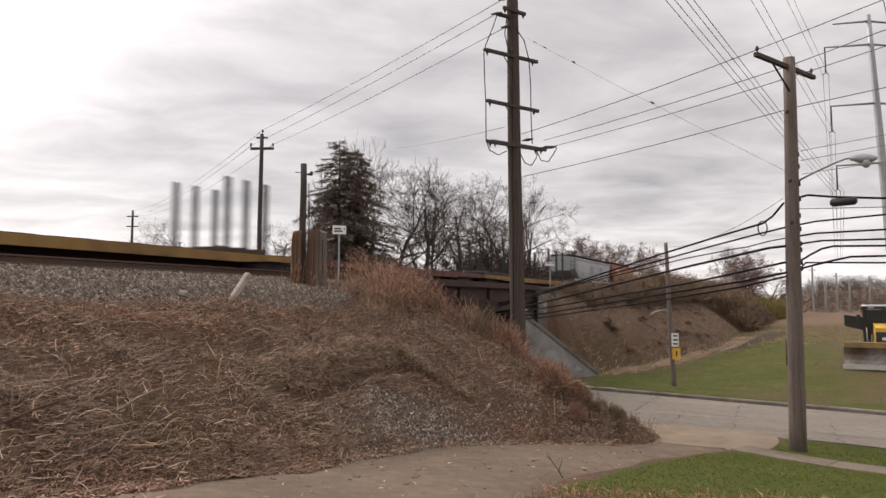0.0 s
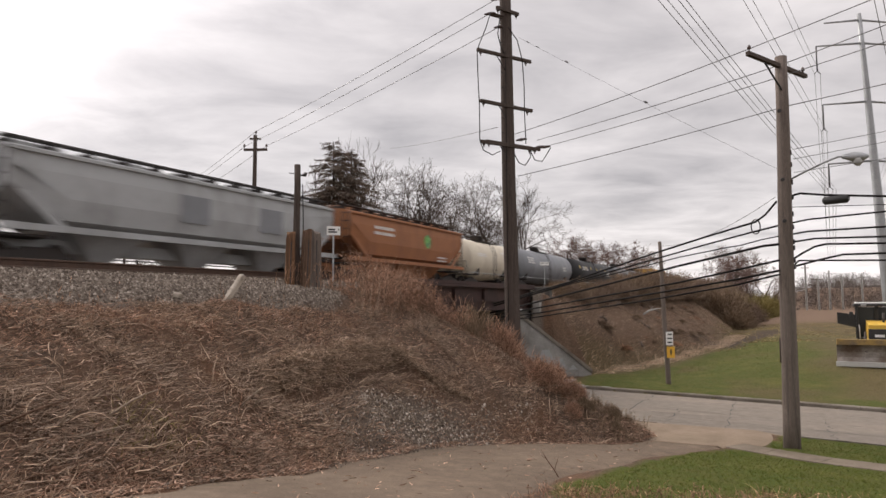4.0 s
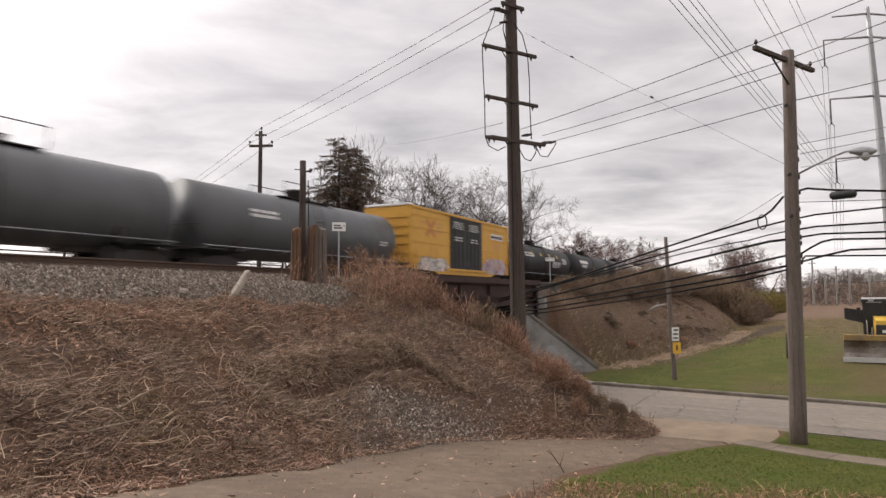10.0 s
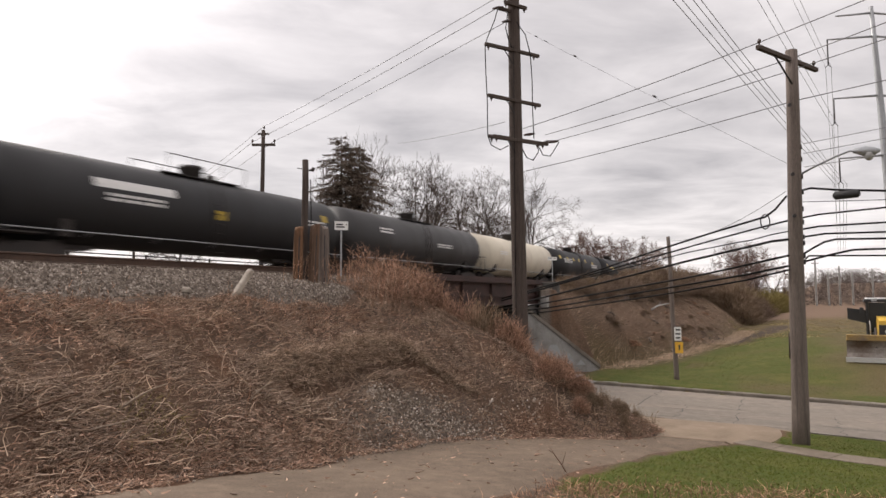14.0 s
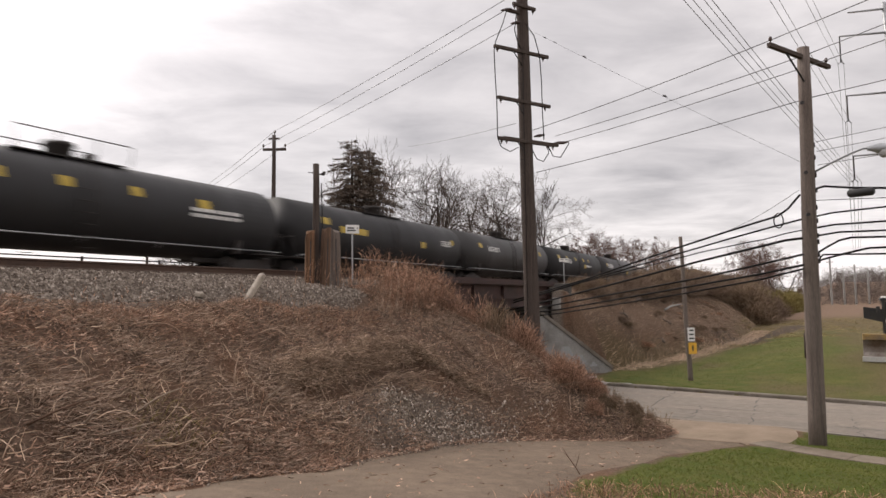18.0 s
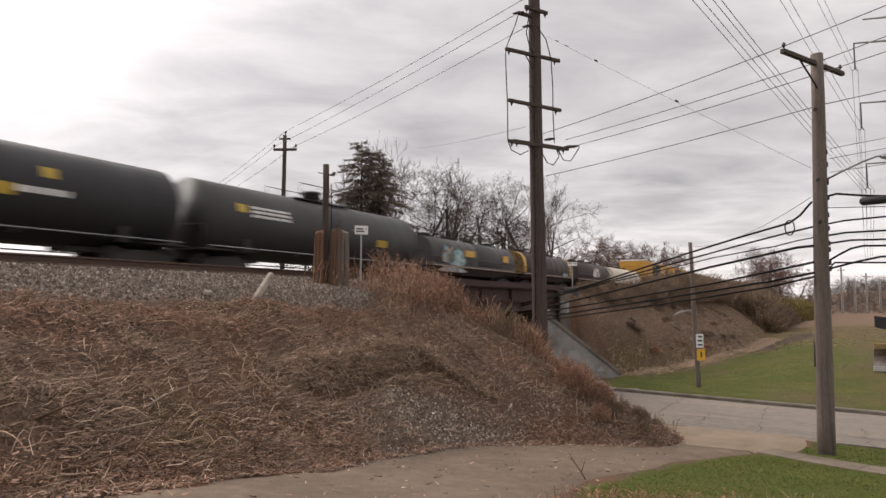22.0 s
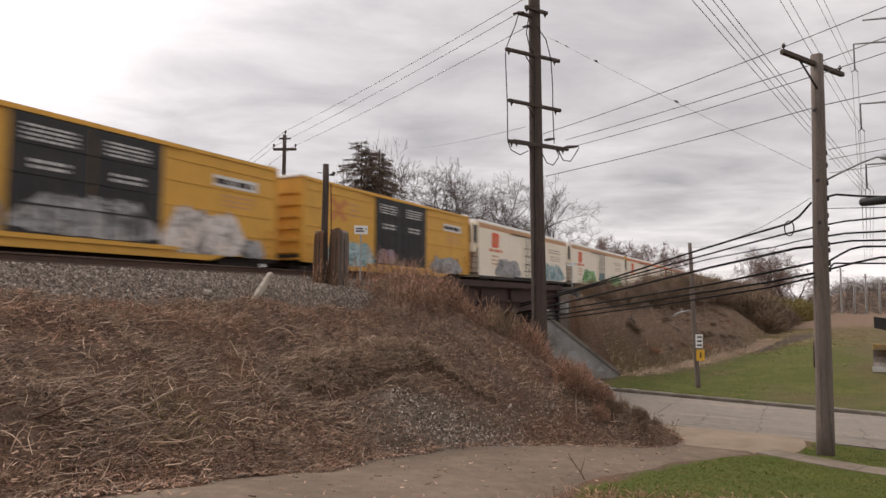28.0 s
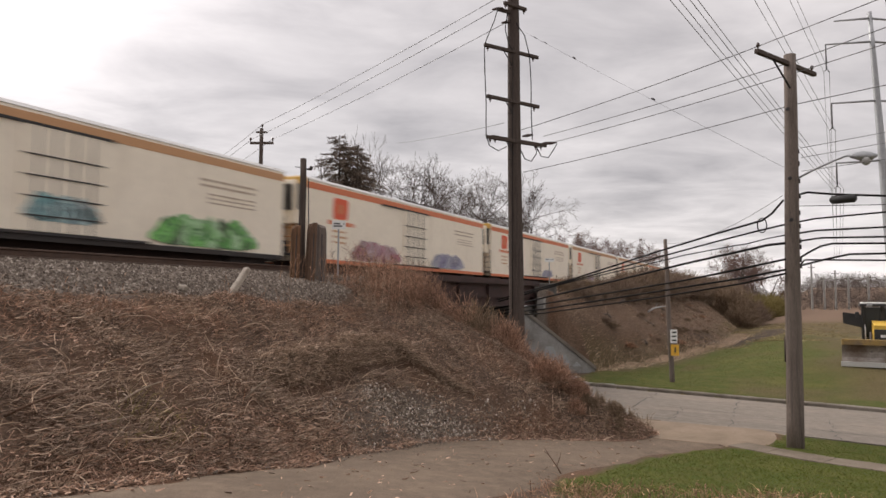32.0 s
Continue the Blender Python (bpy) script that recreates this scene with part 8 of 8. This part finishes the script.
def slope_bush(s, d, h, wide, mat, label, group, kind):
    bush(kind, TRACK @ pose(s, d, float(ground_z(s, d)) - 0.1, 0, 0, rb.uniform(0, 360)) @ Matrix.Diagonal((h * wide, h * wide, h, 1)), mat, label, group)


# bushes along the crest of the slope across the road
for i in range(60):
    s = 35.5 + 84 * (i + rb.random()) / 60
    d = rb.uniform(10.2, 11.6)
    h = rb.uniform(0.8, 1.25) * float(np.interp(s, [35, 45, 60, 90], [0.8, 1.35, 2.4, 3.0]))
    slope_bush(s, d, h, 1.5, M_BUSH if i % 4 else M_BRUSH_DARK, "tangled bare brown bush on the embankment's crest", "bushes on the far embankment", 3 + i % 3)
# low scrub on the slope itself
for i in range(70):
    s, d = rb.uniform(36, 78), rb.uniform(5.6, 10.6)
    if on_far(np.array([s]), np.array([d]))[0] > 0:
        slope_bush(s, d, rb.uniform(0.15, 0.42), 3.0, (M_BUSH, M_THATCH, M_BRUSH_DARK, M_STALK)[i % 4], "low dead scrub on the far slope", "scrub on the far slope", 3 + i % 3)
# the large rounded bushes at the slope's far end
for i in range(46):
    s = rb.uniform(88, 150)
    d = rb.uniform(3.2, 9.5)
    h = rb.uniform(3.0, 4.8) * (0.8 + 0.25 * (d - 3.2) / 6.3)
    mat = (M_BUSH, M_BRUSH_DARK, M_BUSH, M_BUSH_OLIVE)[i % 4] if s > 110 else (M_BUSH, M_BUSH, M_BRUSH_DARK)[i % 3]
    slope_bush(s, d, h, 1.5, mat, "dense rounded %s bush on the far slope" % ("olive-green" if mat is M_BUSH_OLIVE else "bare brown"), "bushes on the far slope", 3 + i % 3)
for s, d, h in ((122, 2.4, 4.0), (127, 1.2, 3.6), (131, 0.2, 3.2), (126, 3.2, 4.6), (136, 1.4, 4.4)):
    slope_bush(s, d, h, 1.4, M_BUSH_OLIVE, "dense rounded olive-green bush on the far slope", "bushes on the far slope", 3 + int(s) % 3)
# bare trees beyond those bushes
for k, (s, d, sc) in enumerate(((142, 7.5, 1.0), (150, 5.0, 0.92), (158, 8.0, 1.15), (166, 4.0, 1.0), (176, 6.0, 1.1), (134, 8.6, 0.8))):
    w = spot(s, d)
    bare_tree(FAR_KINDS[k % 2], w.x, w.y, float(ground_z(s, d)), sc, 50 * k, "bare brown tree beyond the bushes", M_TWIG_RED, "bare trees beyond the bushes")
# pale fallen branches on that slope
for k, (s, d, turn, ln) in enumerate(((51.5, 9.0, -35, 1.9), (48.2, 8.3, 130, 1.5), (48.6, 8.1, 70, 1.1), (44.0, 7.8, 20, 1.2), (41.0, 9.4, 150, 0.9), (46.0, 9.9, -10, 1.1), (54.0, 7.2, 40, 1.3), (57.0, 8.6, 100, 1.2))):
    log = Solid().tube([(0, 0, 0.1), (ln * 0.35, 0.06, 0.22), (ln * 0.7, -0.03, 0.2), (ln, 0.05, 0.12)], [0.07, 0.06, 0.045, 0.03], 7)
    log.tube([(ln * 0.45, 0.03, 0.2), (ln * 0.7, 0.3, 0.42)], [0.035, 0.015], 6)
    tagged(part("fallen_branch", log, M_CONC_PALE if k == 0 else M_POLE_GREY, None, m=TRACK @ pose(s, d, float(ground_z(s, d)), 0, -12, turn)), "pale fallen branch on the far slope", "branch", "fallen branches")
# bushes at the near bank's end
for k in range(84):
    d = rb.uniform(3.9, 11.4)
    end = float(np.interp(d, [3, 4.5, 6, 9, 11.2, 11.8], [19.7, 19.75, 20.1, 21.1, 22.3, 21.4]))
    s = end - 0.45 - abs(rb.gauss(0, 0.7))
    h = float(np.interp(d, [4, 5, 6, 7.5, 8.6, 10, 11.4], [0.35, 0.55, 1.0, 1.7, 2.15, 1.9, 1.3])) * rb.uniform(0.7, 1.12)
    russet = d > 4.8 and k % 9
    bush(3 + k % 3, TRACK @ pose(s, d, float(ground_z(s, d)) - 0.05, 0, 0, rb.uniform(0, 360)) @ Matrix.Diagonal((h * 1.0, h * 1.0, h, 1)), M_RUSSET if russet else M_BRUSH_DARK, "bare %s bush on the bank" % ("reddish-brown" if russet else "dark brown"), "bushes on the near bank")
# distant woods round the horizon
def far_wood(seed, a0, a1, dist, height, n, label):
    r = np.random.RandomState(seed)
    a = np.radians(r.uniform(a0, a1, n))
    dd = dist * r.uniform(0.85, 1.25, n)
    x, y = np.sin(a) * dd, np.cos(a) * dd
    foot = np.stack([x, y, ground_z(x * TRACK[0][0] + y * TRACK[1][0], x * TRACK[0][1] + y * TRACK[1][1]) - 0.3], 1)
    h = height * r.uniform(0.55, 1.1, n)
    k = 60
    top = foot.repeat(k, 0)
    u = r.uniform(0.05, 1.0, n * k)
    base = top + np.stack([r.normal(0, 0.13, n * k) * h.repeat(k), r.normal(0, 0.13, n * k) * h.repeat(k), u * h.repeat(k) * 0.8], 1)
    way = np.stack([r.normal(0, 0.8, n * k), r.normal(0, 0.8, n * k), r.uniform(0.1, 0.9, n * k)], 1)
    way /= np.linalg.norm(way, axis=1, keepdims=True)
    base = np.concatenate([foot, base])
    way = np.concatenate([np.tile([0.0, 0.0, 1.0], (n, 1)), way])
    ln = np.concatenate([h, h.repeat(k) * r.uniform(0.12, 0.3, n * k)])
    wd = np.concatenate([np.full(n, 0.035), np.full(n * k, 0.028)])[:, None]
    side = np.cross(way, r.normal(size=way.shape))
    side /= np.linalg.norm(side, axis=1, keepdims=True)
    tip = base + way * ln[:, None]
    v = np.stack([base - side * wd, base + side * wd, tip + side * wd * 0.3, tip - side * wd * 0.3], 1).reshape(-1, 3)
    ob = part("far_woods", quick_mesh("far_woods", v, np.arange(len(base) * 4).reshape(-1, 4), M_FARWOOD), None)
    return tagged(ob, label, "woods", kind="stuff")


far_wood(1, 22, 62, 215, 4.4, 1500, "grey bare woods on the horizon")
far_wood(2, 24, 60, 320, 7, 1500, "grey bare woods on the horizon")
far_wood(3, -70, 20, 330, 12, 450, "low grey woods beyond the railway")
# ---- the bulldozer on the far lawn ----
M_CAT = worn("dozer_yellow", (0.62, 0.38, 0.05), (0.7, 0.45, 0.07), (0.3, 0.2, 0.08), 0.55, 0, 12, 1.5, 0.5)
M_OCHRE = worn("worn_ochre_paint", (0.26, 0.17, 0.06), (0.4, 0.26, 0.08), (0.16, 0.12, 0.09), 0.7, 0.1, 9, 2, 0.7)
M_BLADE = worn("worn_blade_steel", (0.2, 0.175, 0.155), (0.36, 0.32, 0.285), (0.11, 0.07, 0.045), 0.7, 0.2, 7, 1.1, 0.8)
M_EDGE = worn("bright_blade_edge", (0.55, 0.55, 0.54), (0.7, 0.7, 0.69), None, 0.4, 0.5, 14)
M_GLASS = material("dark_window_glass", None, 0.06, 0.0, (0.02, 0.024, 0.026))
M_CABGLASS = material("dusty_cab_glass", None, 0.12, 0.0, (0.035, 0.04, 0.04))
dozer = thing("bulldozer", "yellow bulldozer with a black cab and worn blade on the lawn", "bulldozer", Matrix.Translation((22.0, 33.2, float(ground_z(39.6, -4.44)) + 0.1)) @ pose(0, 0, 0, 0, 0, -30) @ Matrix.Diagonal((1, 1, 0.94, 1)))
# local -y is its front
o = [(-0.16, -0.06), (-0.02, -0.04), (0.1, 0.3), (0.13, 0.6), (0.08, 0.95), (-0.06, 1.22), (-0.1, 1.2), (0.04, 0.93), (0.08, 0.6), (0.05, 0.32), (-0.06, 0.06)]
blade = part("blade", Solid().prism([(y - 1.55, z + 0.02) for y, z in o], "x", -1.85, 1.85), M_BLADE, dozer, "worn grey-brown steel blade")
part("cutting_edge", Solid().box(-1.9, 1.9, -1.78, -1.68, -0.12, 0.12), M_EDGE, blade, "bright worn cutting edge")
part("top_edge", Solid().slab(-1.85, 1.85, -1.7, -1.5, 0.98, 1.28, 0.03), M_OCHRE, blade, "worn ochre top of the blade")
for x in (-1.0, 1.0):
    part("push_arm", Solid().slab(x - 0.09, x + 0.09, -1.36, 0.4, 0.3, 0.5, 0.03), M_CAT, dozer)
for x in (-0.93, 0.93):
    tr = Solid()
    loop = [(-1.1, 0.05), (1.3, 0.05), (1.62, 0.2), (1.72, 0.48), (1.58, 0.78), (1.3, 0.92), (-1.05, 0.86), (-1.32, 0.7), (-1.4, 0.45), (-1.3, 0.2)]
    tr.prism(loop, "x", x - 0.24, x + 0.24)
    track_ob = part("crawler_track", tr, M_DARK, dozer, "dark steel crawler track")
    for y in np.arange(-1.05, 1.4, 0.2):
        part("shoe", Solid().box(x - 0.27, x + 0.27, y, y + 0.13, 0.01, 0.06), M_DARK, track_ob)
hood = Solid()
hood.add([(-0.5, -1.05, 0.75), (0.5, -1.05, 0.75), (0.5, 0.35, 0.75), (-0.5, 0.35, 0.75), (-0.44, -1.0, 1.98), (0.44, -1.0, 1.98), (0.48, 0.35, 2.2), (-0.48, 0.35, 2.2)],
         [(3, 2, 1, 0), (4, 5, 6, 7), (0, 1, 5, 4), (1, 2, 6, 5), (2, 3, 7, 6), (3, 0, 4, 7)])
hood_ob = part("hood", hood, M_CAT, dozer, "yellow engine hood")
part("grille", Solid().slab(-0.46, 0.46, -1.1, -1.05, 0.8, 1.78, 0.02), M_BLACK, hood_ob, "black grille")
part("number_bar", Solid().box(-0.2, 0.2, -1.112, -1.1, 1.36, 1.5), M_WHITE, hood_ob)
part("exhaust", Solid().tube([(0.25, -0.2, 1.85), (0.25, -0.2, 2.6)], 0.06, 10), M_DARK, dozer)
for x in (-0.62, 0.62):
    part("lift_cylinder", Solid().tube([(x, -1.45, 0.6), (x * 0.92, -0.6, 1.6)], 0.06, 8), M_DARK, dozer)
cab = Solid()
for x in (-0.82, 0.82):
    for y in (0.35, 1.45):
        cab.box(x - 0.06, x + 0.06, y - 0.06, y + 0.06, 0.95, 2.95)
cab.box(-0.85, 0.85, 0.3, 1.5, 0.9, 1.25)
cab_ob = part("cab_frame", cab, M_BLACK, dozer, "black cab frame")
part("cab_glass", Solid().box(-0.76, 0.76, 0.37, 1.42, 1.3, 2.9), M_CABGLASS, cab_ob, "dusty cab glass")
part("cab_roof", Solid().slab(-0.98, 0.98, 0.1, 1.6, 2.95, 3.1, 0.05), M_BLACK, cab_ob, "black cab roof")
part("cab_roof_top", Solid().slab(-0.9, 0.9, 0.15, 1.5, 3.104, 3.17, 0.03), M_WHITE, cab_ob, "white roof top")
part("mid_pillar", Solid().box(-0.08, 0.08, 0.3, 0.366, 1.25, 2.95), M_BLACK, cab_ob)
for e in (-1, 1):
    part("side_panel", Solid().slab(e * 0.84 - 0.05, e * 0.84 + 0.05, 0.2, 0.34, 1.25, 2.95, 0.02), M_BLACK, cab_ob)
    part("mirror", Solid().slab(e * 1.1 - 0.09, e * 1.1 + 0.09, 0.02, 0.08, 2.3, 2.65, 0.02), M_BLACK, cab_ob)
part("seat", Solid().slab(-0.3, 0.3, 0.8, 1.3, 1.2, 1.9, 0.05), M_DARK, cab_ob)
for e in (-1, 1):
    part("work_light", Solid().slab(e * 0.55 - 0.12, e * 0.55 + 0.12, 0.0, 0.1, 2.98, 3.14, 0.02), M_STEEL, cab_ob)
door = part("cab_door", Solid().prism([(-1.72, 2.02), (-0.9, 1.8), (-0.9, 2.5), (-1.72, 2.62)], "y", 0.28, 0.34), M_BLACK, dozer, "open black cab door")
for x in (-0.78, 0.78):
    part("fender", Solid().slab(x - 0.3, x + 0.3, 0.2, 1.6, 0.95, 1.02, 0.02), M_BLACK, dozer)
    part("handrail", Solid().tube([(x, -0.2, 1.1), (x, -0.2, 1.75), (x, 0.3, 1.95)], 0.025, 6), M_CONC_PALE, dozer)

# ---- the black patrol car that comes out from under the bridge ----
M_CARBLACK = material("black_car_paint", None, 0.22, 0.0, (0.012, 0.012, 0.014))
M_CARWHITE = material("white_car_paint", None, 0.3, 0.0, (0.7, 0.7, 0.7))
M_TYRE = worn("tyre_rubber", (0.015, 0.015, 0.015), (0.03, 0.03, 0.03), None, 0.85)
M_RIM = worn("dark_wheel_rim", (0.06, 0.06, 0.063), (0.1, 0.1, 0.1), None, 0.4, 0.6)
M_HEAD = material("headlight_glass", None, 0.1, 0.0, (0.8, 0.8, 0.8))
M_HEAD.node_tree.nodes["Principled BSDF"].inputs["Emission Color"].default_value = (1, 0.97, 0.9, 1)
M_HEAD.node_tree.nodes["Principled BSDF"].inputs["Emission Strength"].default_value = 1.2
M_TAIL = material("tail_light", None, 0.2, 0.0, (0.5, 0.02, 0.01))
M_TAIL.node_tree.nodes["Principled BSDF"].inputs["Emission Color"].default_value = (1, 0.05, 0.02, 1)
M_TAIL.node_tree.nodes["Principled BSDF"].inputs["Emission Strength"].default_value = 0.8
suv = thing("patrol_car", "black patrol car with a white side stripe and light bar", "car")


def loft(rows):
    k = len(rows[0])
    v = [p for r in rows for p in r]
    f = [(i * k + j, i * k + j + 1, (i + 1) * k + j + 1, (i + 1) * k + j) for i in range(len(rows) - 1) for j in range(k - 1)]
    f += [tuple(i * k for i in range(len(rows))), tuple(i * k + k - 1 for i in reversed(range(len(rows))))]
    f += [tuple(range(k)), tuple((len(rows) - 1) * k + j for j in reversed(range(k)))]
    return Solid().add(v, f, False)


# local -y is its front; cross-sections over the length
side = [(-2.35, 0.42, 0.7, 0.84), (-2.28, 0.3, 0.86, 0.9), (-1.6, 0.28, 0.98, 0.94), (-0.85, 0.28, 1.06, 0.95), (0.6, 0.28, 1.1, 0.95), (1.9, 0.3, 1.1, 0.94), (2.3, 0.36, 1.05, 0.9), (2.38, 0.46, 0.95, 0.86)]
rows = []
for y, lo, hi, hw in side:
    rows.append([(-hw * 0.93, y, lo), (-hw, y, lo + 0.18), (-hw * 1.0, y, (lo + hi) / 2 + 0.05), (-hw * 0.94, y, hi - 0.04), (-hw * 0.84, y, hi), (hw * 0.84, y, hi), (hw * 0.94, y, hi - 0.04), (hw, y, (lo + hi) / 2 + 0.05), (hw, y, lo + 0.18), (hw * 0.93, y, lo)])
body_ob = part("body", loft(rows), M_CARBLACK, suv, "glossy black body")
green = [(-1.0, 1.03, 1.06, 0.86), (-0.2, 1.05, 1.58, 0.68), (0.2, 1.05, 1.66, 0.66), (1.6, 1.05, 1.64, 0.66), (2.1, 1.05, 1.45, 0.66), (2.32, 1.02, 1.06, 0.8)]
rows = [[(-0.88, y, lo), (-hw, y, hi), (hw, y, hi), (0.88, y, lo)] for y, lo, hi, hw in green]
glass_ob = part("glasshouse", loft(rows), M_GLASS, suv, "dark tinted windows")
roof = loft([[(-hw - 0.02, y, hi - 0.03), (-hw + 0.08, y, hi + 0.035), (hw - 0.08, y, hi + 0.035), (hw + 0.02, y, hi - 0.03)] for y, lo, hi, hw in green[1:5]])
part("roof", roof, M_CARBLACK, suv)
for x in (-1, 1):
    for y0, y1 in ((-0.55, -0.2), (0.45, 0.52), (1.35, 1.48)):
        hw0, hw1 = (0.88, 0.69) if y0 < 0 else (0.87, 0.675)
        p0 = [(x * 0.885, y0 - (0.35 if y0 < 0 else 0), 1.04), (x * 0.885, y0 + 0.09 - (0.35 if y0 < 0 else 0), 1.04), (x * 0.685, y1 + 0.09, 1.6), (x * 0.685, y1, 1.6)]
        q = Solid().add([(a + 0.012 * x, b, c) for a, b, c in p0] + [(a - 0.03 * x, b, c) for a, b, c in p0], [(0, 1, 2, 3), (7, 6, 5, 4), (0, 4, 5, 1), (1, 5, 6, 2), (2, 6, 7, 3), (3, 7, 4, 0)])
        part("pillar", q, M_CARBLACK, suv)
    xx = 0.955 * x
    stripe = Solid().prism([(-1.3, 0.62), (0.1, 0.7), (2.1, 0.92), (2.1, 0.78), (0.2, 0.52), (-1.3, 0.5)], "x", min(xx, xx + 0.012 * x), max(xx, xx + 0.012 * x))
    part("stripe", stripe, M_CARWHITE, suv, "white swoosh along the side")
    part("headlight", Solid().slab(x * 0.66 - 0.2, x * 0.66 + 0.2, -2.37, -2.2, 0.68, 0.82, 0.02), M_HEAD, suv, "lit headlight")
    part("tail_light", Solid().slab(x * 0.76 - 0.13, x * 0.76 + 0.13, 2.26, 2.4, 0.82, 1.03, 0.02), M_TAIL, suv, "red tail light")
    part("mirror", Solid().slab(x * 1.02 - 0.1, x * 1.02 + 0.1, -0.62, -0.5, 1.05, 1.2, 0.03), M_CARBLACK, suv)
part("light_bar", Solid().slab(-0.55, 0.55, 0.15, 0.4, 1.71, 1.81, 0.03), M_CARWHITE, suv, "pale roof light bar")
part("bumper", Solid().slab(-0.8, 0.8, -2.5, -2.3, 0.35, 0.66, 0.04), M_BLACK, suv)
part("push_bar", Solid().tube([(-0.3, -2.52, 0.4), (-0.3, -2.55, 0.85), (0.3, -2.55, 0.85), (0.3, -2.52, 0.4)], 0.03, 8), M_BLACK, suv)
tyre = Solid().tube([(-0.11, 0, 0), (-0.09, 0, 0), (0.09, 0, 0), (0.11, 0, 0)], [0.3, 0.355, 0.355, 0.3], 24).mesh("tyre")
rim_s = Solid().tube([(-0.115, 0, 0), (0.115, 0, 0)], 0.22, 16)
for k in range(5):
    a = 2 * pi * k / 5
    rim_s.tube([(0.12, 0, 0), (0.12, 0.2 * cos(a), 0.2 * sin(a))], 0.025, 5)
rim = rim_s.mesh("rim")
SUV_SIZE = 0.85
SUV_WHEELS = []
for x in (-0.84, 0.84):
    for y in (-1.48, 1.42):
        wheel = new("wheel")
        wheel.parent = suv
        wheel.matrix_basis = pose(x, y, 0.355)
        part("tyre", tyre, M_TYRE, wheel)
        part("rim", rim, M_RIM, wheel)
        SUV_WHEELS.append((wheel, x * SUV_SIZE, y * SUV_SIZE))
for me in {o.data for o in suv.children_recursive if o.type == "MESH"}:
    me.transform(Matrix.Diagonal((SUV_SIZE, SUV_SIZE, SUV_SIZE, 1)))


# ---- what moves ----
def motions():
    # the train rolls at an even speed towards the camera's left
    for car, s in CARS:
        walk(car, [(t, TRACK @ pose(s - SPEED * t, D_TRAIN, RAIL)) for t in (0.0, 32.0)])
    # the car drives out from under the bridge and away along the road
    turn = TRACK_TURN + math.degrees(math.atan2(-0.18, 1.0))
    rows = []
    for t in (0.0, 32.0):
        d = 2.51 - 10.15 * (t - 2.65)
        rows.append((t, TRACK @ pose(25.0 + 0.18 * d, d, 0.0) @ pose(0, 0, 0, 0, 0, turn - TRACK_TURN) ))
    walk(suv, rows)
    step = 1.25 * 0.302 / (10.15 * 1.016)
    steps = int(32.0 / step) + 1
    for wheel, x, y in SUV_WHEELS:
        walk(wheel, [(32.0 * k / steps, pose(x, y, 0.302) @ Matrix.Rotation(32.0 * k / steps * 10.15 * 1.016 / 0.302, 4, "X")) for k in range(steps + 1)])


motions()
